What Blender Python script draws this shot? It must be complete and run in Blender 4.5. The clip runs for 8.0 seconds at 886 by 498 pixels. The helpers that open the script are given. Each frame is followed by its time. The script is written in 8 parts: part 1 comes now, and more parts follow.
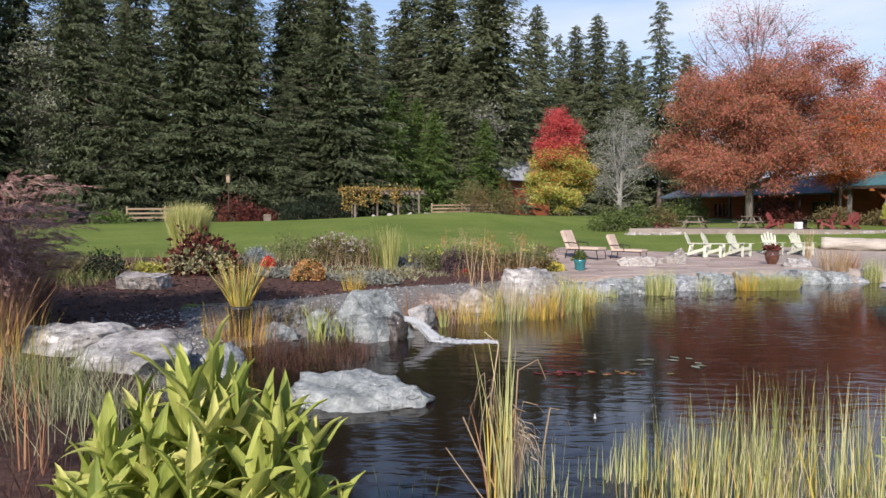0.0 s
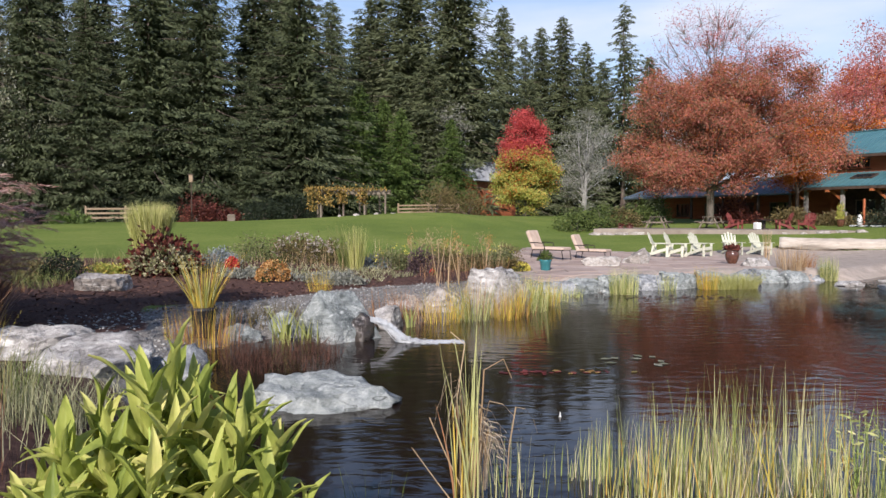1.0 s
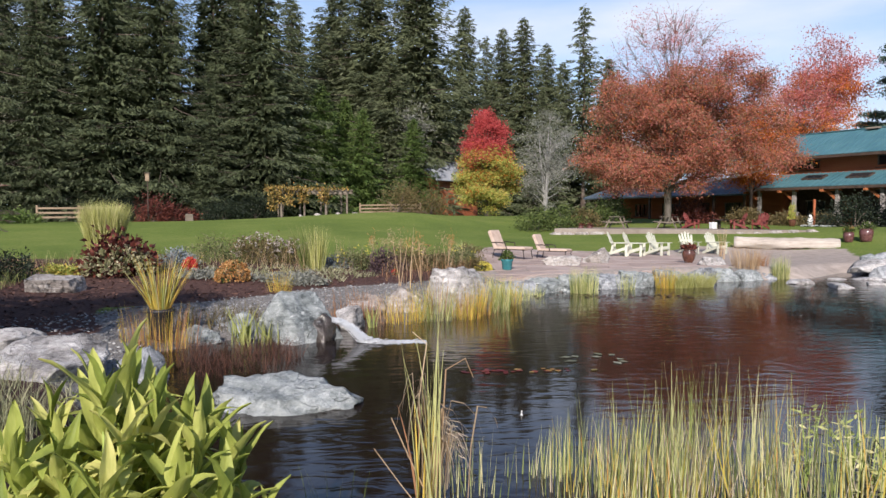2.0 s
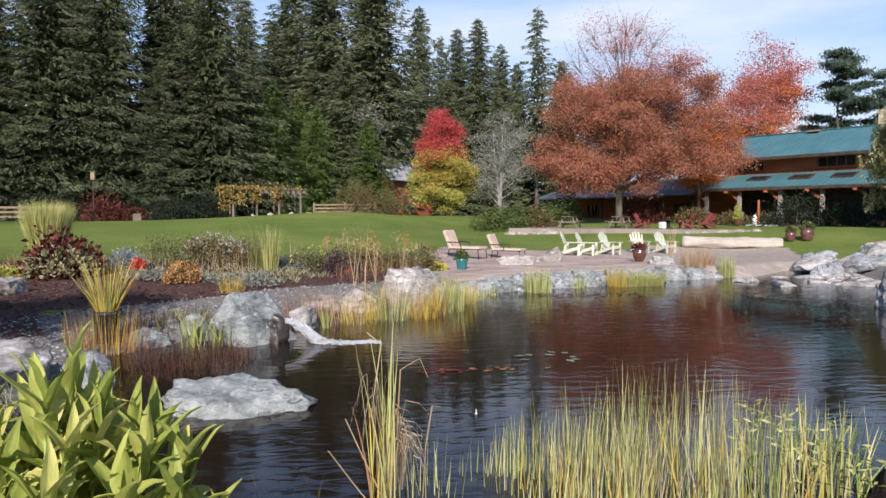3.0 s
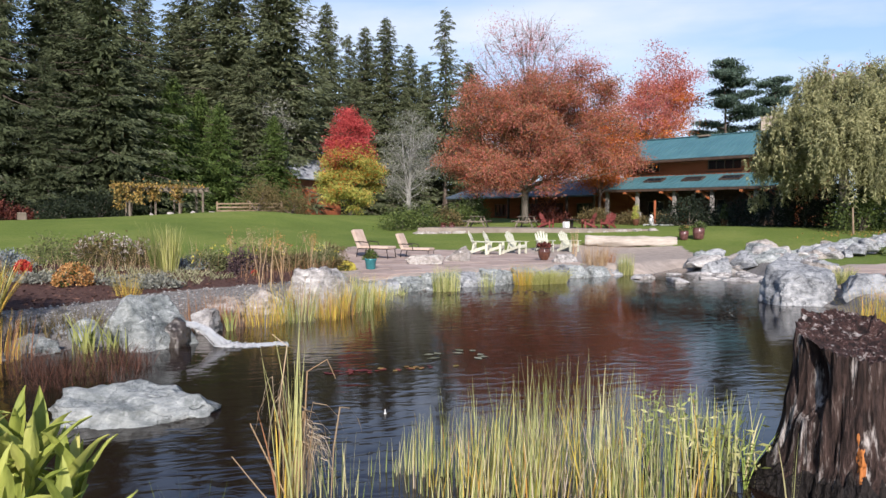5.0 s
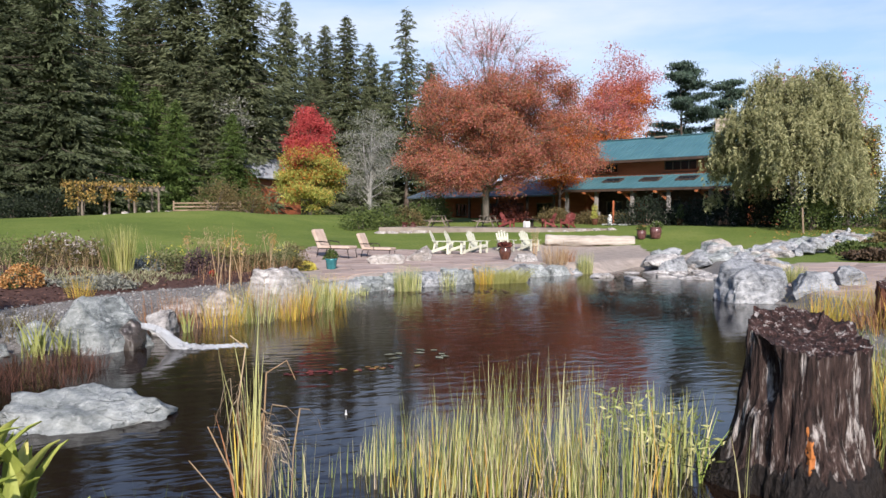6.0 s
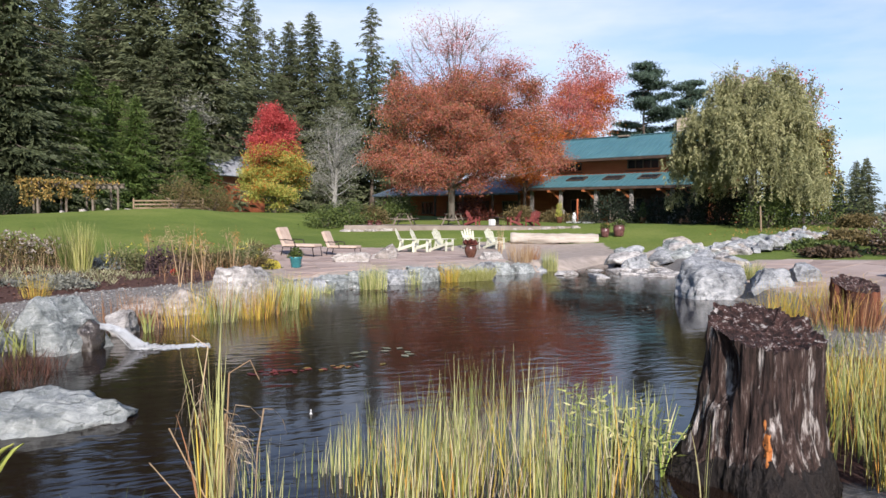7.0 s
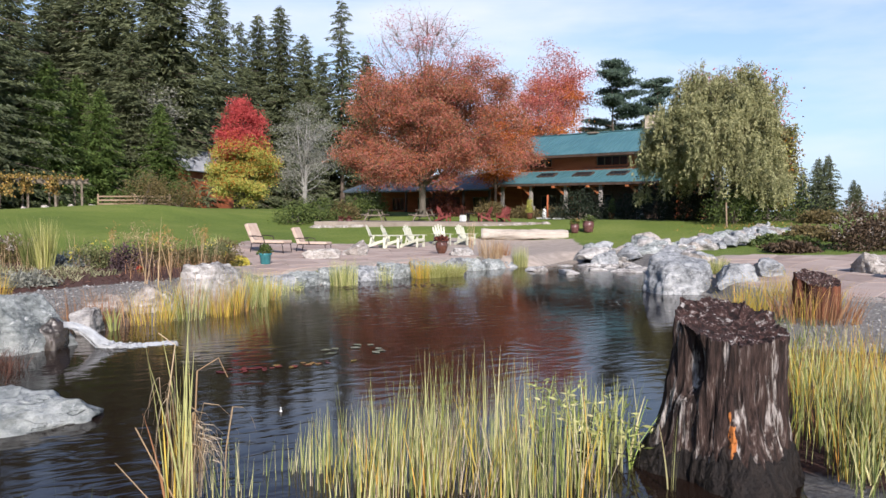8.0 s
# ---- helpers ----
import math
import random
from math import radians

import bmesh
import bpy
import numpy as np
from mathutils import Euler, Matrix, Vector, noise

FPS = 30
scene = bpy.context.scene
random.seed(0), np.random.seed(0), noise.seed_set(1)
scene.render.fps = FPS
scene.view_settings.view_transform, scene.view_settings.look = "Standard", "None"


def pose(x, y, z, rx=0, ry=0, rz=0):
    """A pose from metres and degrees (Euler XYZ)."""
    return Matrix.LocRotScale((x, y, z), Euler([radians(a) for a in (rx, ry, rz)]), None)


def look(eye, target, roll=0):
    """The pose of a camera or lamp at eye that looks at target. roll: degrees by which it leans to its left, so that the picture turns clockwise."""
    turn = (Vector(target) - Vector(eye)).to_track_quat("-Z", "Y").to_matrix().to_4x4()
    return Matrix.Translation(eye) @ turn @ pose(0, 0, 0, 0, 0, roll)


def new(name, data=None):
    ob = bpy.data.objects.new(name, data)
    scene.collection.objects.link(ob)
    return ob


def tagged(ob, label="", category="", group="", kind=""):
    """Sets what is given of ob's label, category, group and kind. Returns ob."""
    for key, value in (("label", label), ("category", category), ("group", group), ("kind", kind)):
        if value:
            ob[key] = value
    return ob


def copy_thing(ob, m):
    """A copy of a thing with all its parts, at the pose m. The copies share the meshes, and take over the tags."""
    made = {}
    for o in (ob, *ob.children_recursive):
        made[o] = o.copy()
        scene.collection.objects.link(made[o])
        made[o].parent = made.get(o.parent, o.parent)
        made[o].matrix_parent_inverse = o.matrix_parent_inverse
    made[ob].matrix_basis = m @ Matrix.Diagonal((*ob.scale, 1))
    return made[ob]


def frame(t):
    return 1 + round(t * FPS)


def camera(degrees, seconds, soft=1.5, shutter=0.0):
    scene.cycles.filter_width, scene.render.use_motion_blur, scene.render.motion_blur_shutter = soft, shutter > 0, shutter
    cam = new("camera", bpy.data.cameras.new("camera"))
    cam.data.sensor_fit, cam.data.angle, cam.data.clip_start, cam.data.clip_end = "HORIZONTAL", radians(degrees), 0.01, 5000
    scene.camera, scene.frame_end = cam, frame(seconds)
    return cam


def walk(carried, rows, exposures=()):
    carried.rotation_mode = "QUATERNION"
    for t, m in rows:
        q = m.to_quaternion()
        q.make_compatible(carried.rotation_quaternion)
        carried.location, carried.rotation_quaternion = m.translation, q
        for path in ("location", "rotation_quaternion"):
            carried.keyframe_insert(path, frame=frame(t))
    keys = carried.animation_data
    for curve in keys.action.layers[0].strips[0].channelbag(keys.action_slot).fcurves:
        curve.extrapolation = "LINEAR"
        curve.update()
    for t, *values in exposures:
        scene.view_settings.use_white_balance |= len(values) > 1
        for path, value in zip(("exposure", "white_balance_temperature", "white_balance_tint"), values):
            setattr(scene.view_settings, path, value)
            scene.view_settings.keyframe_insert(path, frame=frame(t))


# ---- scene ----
# camera: a slow turn to the right on a tripod, the lens a little ahead of the pivot
cam = camera(64.37, 8.0)
PATH = [
    (0.0, pose(-0.000, 0.085, 2.0, 87.30, 0.00, 0.00)),
    (0.5, pose(0.002, 0.085, 2.0, 87.31, -0.06, -1.33)),
    (1.0, pose(0.004, 0.085, 2.0, 87.32, -0.04, -2.72)),
    (1.5, pose(0.006, 0.085, 2.0, 87.31, -0.05, -4.18)),
    (3.0, pose(0.014, 0.084, 2.0, 87.30, -0.11, -9.45)),
    (3.5, pose(0.017, 0.084, 2.0, 87.28, -0.12, -11.41)),
    (4.0, pose(0.020, 0.083, 2.0, 87.29, -0.15, -13.30)),
    (4.5, pose(0.022, 0.082, 2.0, 87.28, -0.18, -15.13)),
    (6.0, pose(0.029, 0.080, 2.0, 87.26, -0.22, -19.97)),
    (6.5, pose(0.031, 0.079, 2.0, 87.20, -0.23, -21.46)),
    (7.0, pose(0.033, 0.079, 2.0, 87.11, -0.25, -22.75)),
    (7.5, pose(0.035, 0.078, 2.0, 86.98, -0.27, -23.94)),
    (8.0, pose(0.036, 0.077, 2.0, 86.80, -0.26, -25.11)),
]
walk(cam, PATH, [(0.0, 0.54, 6600, 15), (3.5, 0.57, 6600, 15), (8.0, 0.66, 6600, 15)])

# ---- daylight: low autumn sun almost straight behind the camera, a little to its left, thin cloud ----
SUN_AZ, SUN_EL = -166.0, 30.0          # degrees clockwise from straight ahead (+y), and above the horizon
world = bpy.data.worlds.new("sky")
scene.world = world
world.use_nodes = True
wn, wl = world.node_tree.nodes, world.node_tree.links
for n in list(wn):
    wn.remove(n)
w_out = wn.new("ShaderNodeOutputWorld")
w_bg = wn.new("ShaderNodeBackground")
w_bg.inputs["Strength"].default_value = 0.12
w_sky = wn.new("ShaderNodeTexSky")
w_sky.sky_type = 'NISHITA'
w_sky.sun_disc = False
w_sky.sun_elevation = radians(SUN_EL)
w_sky.sun_rotation = radians(SUN_AZ)
w_sky.air_density, w_sky.dust_density, w_sky.ozone_density = 1.0, 0.5, 4.2
w_co = wn.new("ShaderNodeTexCoord")
w_map = wn.new("ShaderNodeMapping")
w_map.inputs["Scale"].default_value = (1.3, 1.3, 5.5)
w_map.inputs["Location"].default_value = (0.35, 0.1, 0.2)
w_noise = wn.new("ShaderNodeTexNoise")
w_noise.inputs["Scale"].default_value = 2.1
w_noise.inputs["Detail"].default_value = 7.0
w_noise.inputs["Roughness"].default_value = 0.52
w_ramp = wn.new("ShaderNodeValToRGB")
w_ramp.color_ramp.elements[0].position = 0.40
w_ramp.color_ramp.elements[0].color = (0.0, 0.0, 0.0, 1)
w_ramp.color_ramp.elements[1].position = 0.74
w_ramp.color_ramp.elements[1].color = (0.75, 0.75, 0.75, 1)
w_mix = wn.new("ShaderNodeMixRGB")
w_mix.inputs["Color2"].default_value = (5.4, 5.7, 6.2, 1)
wl.new(w_co.outputs["Generated"], w_map.inputs["Vector"])
wl.new(w_map.outputs["Vector"], w_noise.inputs["Vector"])
wl.new(w_noise.outputs["Fac"], w_ramp.inputs["Fac"])
# the cloud thins out overhead, where the sky is a deep clear blue
w_sep = wn.new("ShaderNodeSeparateXYZ")
w_up = wn.new("ShaderNodeMapRange")
w_up.inputs["From Min"].default_value = 0.26
w_up.inputs["From Max"].default_value = 0.37
w_up.inputs["To Min"].default_value = 1.0
w_up.inputs["To Max"].default_value = 0.08
w_thin = wn.new("ShaderNodeMath")
w_thin.operation = 'MULTIPLY'
wl.new(w_co.outputs["Generated"], w_sep.inputs["Vector"])
wl.new(w_sep.outputs["Z"], w_up.inputs["Value"])
wl.new(w_up.outputs["Result"], w_thin.inputs[0])
wl.new(w_ramp.outputs["Color"], w_thin.inputs[1])
wl.new(w_thin.outputs[0], w_mix.inputs["Fac"])
# thin pale haze low in the sky
w_low = wn.new("ShaderNodeMapRange")
w_low.inputs["From Min"].default_value = 0.0
w_low.inputs["From Max"].default_value = 0.50
w_low.inputs["To Min"].default_value = 0.80
w_low.inputs["To Max"].default_value = 0.0
w_haze = wn.new("ShaderNodeMixRGB")
w_haze.inputs["Color2"].default_value = (2.9, 4.05, 5.6, 1)
wl.new(w_sep.outputs["Z"], w_low.inputs["Value"])
wl.new(w_low.outputs["Result"], w_haze.inputs["Fac"])
wl.new(w_sky.outputs["Color"], w_haze.inputs["Color1"])
wl.new(w_haze.outputs["Color"], w_mix.inputs["Color1"])
wl.new(w_mix.outputs["Color"], w_bg.inputs["Color"])
wl.new(w_bg.outputs["Background"], w_out.inputs["Surface"])

sun_data = bpy.data.lights.new("sun", 'SUN')
sun_data.energy = 5.0
sun_data.angle = radians(0.53)
sun_data.color = (1.0, 0.955, 0.90)
sun = new("sun", sun_data)
_el, _az = radians(SUN_EL), radians(SUN_AZ)
SUN_DIR = Vector((math.sin(_az) * math.cos(_el), math.cos(_az) * math.cos(_el), math.sin(_el)))
sun.matrix_world = look(SUN_DIR * 60, (0, 0, 0))

# ---- materials ----
def surf(name, cols, scale=3.0, rough=0.8, bump=0.2, fine=40.0, spec=0.3, metal=0.0, island=0.0, obj_var=0.0,
         stretch=(1, 1, 1), translucent=0.0, patch=None, coat=0.0):
    """A procedural surface: a ramp of colours over coarse and fine noise, with relief. cols: 2 to 4 colours.
    island / obj_var: how much each leaf, blade or piece differs. patch: (colour, amount, scale) of lichen or stain."""
    m = bpy.data.materials.new(name)
    m.use_nodes = True
    nt = m.node_tree
    n, l = nt.nodes, nt.links
    bs = n["Principled BSDF"]
    out = n["Material Output"]
    co = n.new("ShaderNodeTexCoord")
    mp = n.new("ShaderNodeMapping")
    mp.inputs["Scale"].default_value = stretch
    l.new(co.outputs["Object"], mp.inputs["Vector"])
    n1 = n.new("ShaderNodeTexNoise")
    n1.inputs["Scale"].default_value = scale
    n1.inputs["Detail"].default_value = 6.0
    n1.inputs["Roughness"].default_value = 0.6
    n2 = n.new("ShaderNodeTexNoise")
    n2.inputs["Scale"].default_value = fine
    n2.inputs["Detail"].default_value = 4.0
    l.new(mp.outputs["Vector"], n1.inputs["Vector"])
    l.new(mp.outputs["Vector"], n2.inputs["Vector"])
    mixf = n.new("ShaderNodeMath")
    mixf.operation = 'MULTIPLY_ADD'
    mixf.inputs[1].default_value = 0.35
    l.new(n2.outputs["Fac"], mixf.inputs[0])
    sub = n.new("ShaderNodeMath")
    sub.operation = 'MULTIPLY_ADD'
    sub.inputs[1].default_value = 1.5
    sub.inputs[2].default_value = -0.42
    l.new(n1.outputs["Fac"], sub.inputs[0])
    l.new(sub.outputs[0], mixf.inputs[2])
    fac = mixf.outputs[0]
    for amount, node, sock in ((island, "ShaderNodeNewGeometry", "Random Per Island"), (obj_var, "ShaderNodeObjectInfo", "Random")):
        if amount:
            g = n.new(node)
            a = n.new("ShaderNodeMath")
            a.operation = 'MULTIPLY_ADD'
            a.inputs[1].default_value = amount
            l.new(g.outputs[sock], a.inputs[0])
            b = n.new("ShaderNodeMath")
            b.operation = 'MULTIPLY_ADD'
            b.inputs[1].default_value = 1.0 - amount
            l.new(fac, b.inputs[0])
            b.inputs[2].default_value = 0.0
            l.new(b.outputs[0], a.inputs[2])
            fac = a.outputs[0]
    rp = n.new("ShaderNodeValToRGB")
    els = rp.color_ramp.elements
    while len(els) < len(cols):
        els.new(0.5)
    for i, c in enumerate(cols):
        els[i].position = 0.12 + 0.76 * i / (len(cols) - 1)
        els[i].color = (*c, 1)
    l.new(fac, rp.inputs["Fac"])
    col = rp.outputs["Color"]
    if patch:
        pn = n.new("ShaderNodeTexNoise")
        pn.inputs["Scale"].default_value = patch[2]
        pn.inputs["Detail"].default_value = 8.0
        pn.inputs["Roughness"].default_value = 0.68
        l.new(mp.outputs["Vector"], pn.inputs["Vector"])
        pr = n.new("ShaderNodeValToRGB")
        pr.color_ramp.elements[0].position = 0.62 - patch[1] * 0.3
        pr.color_ramp.elements[1].position = 0.70 - patch[1] * 0.3
        l.new(pn.outputs["Fac"], pr.inputs["Fac"])
        pm = n.new("ShaderNodeMixRGB")
        pm.inputs["Color2"].default_value = (*patch[0], 1)
        l.new(pr.outputs["Color"], pm.inputs["Fac"])
        l.new(col, pm.inputs["Color1"])
        col = pm.outputs["Color"]
    l.new(col, bs.inputs["Base Color"])
    rr = n.new("ShaderNodeMapRange")
    rr.inputs["To Min"].default_value = max(0.02, rough - 0.12)
    rr.inputs["To Max"].default_value = min(1.0, rough + 0.12)
    l.new(n1.outputs["Fac"], rr.inputs["Value"])
    l.new(rr.outputs["Result"], bs.inputs["Roughness"])
    bs.inputs["Specular IOR Level"].default_value = spec
    bs.inputs["Metallic"].default_value = metal
    bs.inputs["Coat Weight"].default_value = coat
    if bump:
        bp = n.new("ShaderNodeBump")
        bp.inputs["Strength"].default_value = bump
        bp.inputs["Distance"].default_value = 0.05
        l.new(fac if not (island or obj_var) else mixf.outputs[0], bp.inputs["Height"])
        l.new(bp.outputs["Normal"], bs.inputs["Normal"])
    if translucent:
        tr = n.new("ShaderNodeBsdfTranslucent")
        l.new(col, tr.inputs["Color"])
        mx = n.new("ShaderNodeMixShader")
        mx.inputs["Fac"].default_value = translucent
        l.new(bs.outputs["BSDF"], mx.inputs[1])
        l.new(tr.outputs["BSDF"], mx.inputs[2])
        l.new(mx.outputs["Shader"], out.inputs["Surface"])
    return m


def leafy(name, cols, spread=0.75, trans=0.3, rough=0.6):
    return surf(name, cols, scale=0.35, rough=rough, bump=0.0, fine=9.0, spec=0.25, island=spread, translucent=trans)


def stone(name, dark, mid, light, pale, veins):
    """Broken bedrock: mottled grey with tilted bedding streaks, pale veins and lichen, dark cracks and pits."""
    m = bpy.data.materials.new(name)
    m.use_nodes = True
    n, l = m.node_tree.nodes, m.node_tree.links
    bs = n["Principled BSDF"]
    co = n.new("ShaderNodeTexCoord")
    info = n.new("ShaderNodeObjectInfo")

    def math_node(op, a, b, c=None):
        q = n.new("ShaderNodeMath")
        q.operation = op
        for i, v in enumerate((a, b, c)):
            if v is None:
                continue
            if isinstance(v, (int, float)):
                q.inputs[i].default_value = v
            else:
                l.new(v, q.inputs[i])
        return q.outputs[0]

    def grain(scale, detail, rough, stretch=(1, 1, 1), turn=(0, 0, 0), warp=0.0):
        mp = n.new("ShaderNodeMapping")
        mp.inputs["Scale"].default_value = stretch
        mp.inputs["Rotation"].default_value = turn
        l.new(co.outputs["Object"], mp.inputs["Vector"])
        t = n.new("ShaderNodeTexNoise")
        t.noise_dimensions = '4D'
        t.inputs["Scale"].default_value = scale
        t.inputs["Detail"].default_value = detail
        t.inputs["Roughness"].default_value = rough
        t.inputs["Distortion"].default_value = warp
        l.new(mp.outputs["Vector"], t.inputs["Vector"])
        l.new(math_node('MULTIPLY', info.outputs["Random"], 40.0), t.inputs["W"])
        return t.outputs["Fac"]

    def step(fac, a, b):
        r = n.new("ShaderNodeMapRange")
        r.interpolation_type = 'SMOOTHSTEP'
        r.inputs["From Min"].default_value = a
        r.inputs["From Max"].default_value = b
        l.new(fac, r.inputs["Value"])
        return r.outputs["Result"]

    def blend(fac, a, b):
        x = n.new("ShaderNodeMixRGB")
        l.new(fac, x.inputs["Fac"])
        for sock, v in (("Color1", a), ("Color2", b)):
            if isinstance(v, tuple):
                x.inputs[sock].default_value = (*v, 1)
            else:
                l.new(v, x.inputs[sock])
        return x.outputs["Color"]

    big, mid_n, fine = grain(1.5, 5, .6), grain(6.5, 9, .72), grain(38, 6, .75)
    streak = grain(2.6, 7, .66, (1, 1, 4.2), (.55, .35, 0), .8)
    tone = math_node('ADD', math_node('MULTIPLY', big, .55), math_node('ADD', math_node('MULTIPLY', mid_n, .60), math_node('MULTIPLY', streak, .45)))
    rp = n.new("ShaderNodeValToRGB")
    rp.color_ramp.elements[0].position, rp.color_ramp.elements[1].position = .645, .945
    rp.color_ramp.elements[0].color, rp.color_ramp.elements[1].color = (*dark, 1), (*light, 1)
    e = rp.color_ramp.elements.new(.785)
    e.color = (*mid, 1)
    l.new(tone, rp.inputs["Fac"])
    vein = step(grain(2.1, 8, .62, (1, 1, 2.6), (-.5, .5, .3), 1.6), .63 - .12 * veins, .72 - .08 * veins)
    lichen = step(grain(15.0, 7, .7), .55, .62)
    col = blend(math_node('MULTIPLY', vein, .85), rp.outputs["Color"], pale)
    col = blend(math_node('MULTIPLY', lichen, .30), col, pale)
    crack_n = grain(1.9, 3, .5, (1, 1, 1.6), (.3, -.4, .2), 1.2)
    crack = math_node('ABSOLUTE', math_node('SUBTRACT', crack_n, .5), 0.0)
    gap = math_node('MULTIPLY', math_node('SUBTRACT', 1.0, step(crack, .002, .012)), step(big, .46, .58))
    col = blend(math_node('MULTIPLY', gap, .45), col, dark)
    col = blend(math_node('MULTIPLY', step(fine, .60, .72), .45), col, dark)
    l.new(col, bs.inputs["Base Color"])
    bs.inputs["Roughness"].default_value = .86
    bs.inputs["Specular IOR Level"].default_value = .25
    hgt = math_node('SUBTRACT', math_node('ADD', math_node('MULTIPLY', mid_n, .9), math_node('ADD', math_node('MULTIPLY', fine, .22), math_node('MULTIPLY', streak, .5))), math_node('MULTIPLY', gap, .35))
    bp = n.new("ShaderNodeBump")
    bp.inputs["Strength"].default_value = 1.0
    bp.inputs["Distance"].default_value = .09
    l.new(hgt, bp.inputs["Height"])
    l.new(bp.outputs["Normal"], bs.inputs["Normal"])
    return m


M = {}
M["rock"] = stone("grey_rock", (0.060, 0.065, 0.072), (0.24, 0.252, 0.262), (0.44, 0.447, 0.45), (0.60, 0.60, 0.585), 0.25)
M["rock_green"] = stone("green_grey_rock", (0.060, 0.070, 0.069), (0.235, 0.256, 0.250), (0.43, 0.45, 0.438), (0.64, 0.65, 0.63), 0.42)
M["rock_white"] = stone("pale_rock", (0.085, 0.076, 0.070), (0.34, 0.322, 0.305), (0.58, 0.56, 0.535), (0.74, 0.715, 0.68), 0.5)
M["rock_warm"] = stone("warm_rock", (0.095, 0.080, 0.070), (0.30, 0.268, 0.24), (0.47, 0.435, 0.40), (0.66, 0.63, 0.595), 0.55)
M["pebble"] = surf("pebble", [(0.08, 0.08, 0.083), (0.18, 0.18, 0.178), (0.34, 0.335, 0.32)], 3.0, 0.8, 0.3, 30.0, island=0.8)
M["chip"] = surf("bark_chip", [(0.03, 0.016, 0.012), (0.09, 0.045, 0.035), (0.16, 0.085, 0.06)], 5.0, 0.9, 0.3, 30.0, island=0.8)
M["flag"] = surf("flagstone", [(0.22, 0.162, 0.138), (0.32, 0.248, 0.214), (0.40, 0.322, 0.282)], 1.6, 0.85, 0.3, 22.0, obj_var=0.5)
M["pale_paving"] = surf("pale_gravel_terrace", [(0.15, 0.12, 0.095), (0.21, 0.175, 0.145), (0.28, 0.24, 0.20)], 1.2, 0.9, 0.3, 30.0)
M["bark"] = surf("conifer_bark", [(0.045, 0.032, 0.025), (0.10, 0.075, 0.06), (0.19, 0.16, 0.14)], 3.0, 0.95, 0.6, 18.0, stretch=(1, 1, 0.25))
M["bark_grey"] = surf("grey_bark", [(0.07, 0.058, 0.05), (0.14, 0.12, 0.10), (0.23, 0.205, 0.18)], 3.0, 0.95, 0.5, 18.0, stretch=(1, 1, 0.3))
M["bark_pale"] = surf("pale_birch_bark", [(0.15, 0.145, 0.135), (0.27, 0.265, 0.25), (0.40, 0.39, 0.37)], 3.0, 0.85, 0.3, 14.0, stretch=(1, 1, 0.5))
M["needle"] = leafy("dark_fir_needles", [(0.016, 0.022, 0.011), (0.062, 0.077, 0.037), (0.138, 0.158, 0.080)], 0.30, 0.16)
M["needle_back"] = leafy("far_fir_needles", [(0.022, 0.029, 0.015), (0.086, 0.101, 0.050), (0.19, 0.205, 0.105)], 0.32, 0.16)
M["needle_light"] = leafy("fresh_cedar_needles", [(0.026, 0.048, 0.011), (0.060, 0.098, 0.022), (0.12, 0.165, 0.042)], 0.6, 0.18)
M["needle_pine"] = leafy("blue_green_pine_needles", [(0.022, 0.042, 0.030), (0.048, 0.078, 0.054), (0.08, 0.115, 0.08)], 0.6, 0.1)
M["leaf_rust"] = leafy("rust_red_leaves", [(0.15, 0.050, 0.038), (0.35, 0.105, 0.068), (0.43, 0.168, 0.11), (0.37, 0.24, 0.165)], 0.55, 0.28)
M["leaf_orange"] = leafy("orange_leaves", [(0.30, 0.06, 0.018), (0.52, 0.13, 0.020), (0.60, 0.22, 0.03)], 0.8, 0.3)
M["leaf_pink"] = leafy("pink_red_leaves", [(0.28, 0.06, 0.06), (0.45, 0.12, 0.10), (0.50, 0.22, 0.18)], 0.8, 0.3)
M["leaf_red"] = leafy("scarlet_leaves", [(0.24, 0.024, 0.030), (0.46, 0.060, 0.062), (0.58, 0.13, 0.11)], 0.8, 0.3)
M["leaf_gold"] = leafy("yellow_green_leaves", [(0.12, 0.155, 0.03), (0.28, 0.32, 0.065), (0.46, 0.45, 0.11), (0.50, 0.31, 0.08)], 0.8, 0.3)
M["leaf_vine"] = leafy("yellow_vine_leaves", [(0.08, 0.075, 0.025), (0.20, 0.15, 0.045), (0.44, 0.30, 0.09), (0.22, 0.11, 0.035)], 0.8, 0.3)
M["leaf_willow"] = leafy("olive_willow_leaves", [(0.12, 0.13, 0.055), (0.25, 0.25, 0.12), (0.42, 0.40, 0.21)], 0.7, 0.3)
M["leaf_green"] = leafy("shrub_leaves", [(0.030, 0.050, 0.014), (0.070, 0.10, 0.026), (0.13, 0.16, 0.045)], 0.7, 0.25)
M["leaf_lawn"] = leafy("bright_green_leaves", [(0.05, 0.085, 0.02), (0.10, 0.15, 0.036), (0.16, 0.21, 0.06)], 0.6, 0.25)
M["leaf_sage"] = leafy("sage_green_leaves", [(0.060, 0.072, 0.026), (0.130, 0.140, 0.058), (0.24, 0.235, 0.115)], 0.7, 0.25)
M["leaf_olive"] = leafy("olive_shrub_leaves", [(0.06, 0.05, 0.02), (0.13, 0.10, 0.04), (0.20, 0.15, 0.07)], 0.7, 0.25)
M["leaf_brown"] = leafy("brown_shrub_leaves", [(0.030, 0.020, 0.012), (0.075, 0.05, 0.03), (0.14, 0.095, 0.06)], 0.7, 0.2)
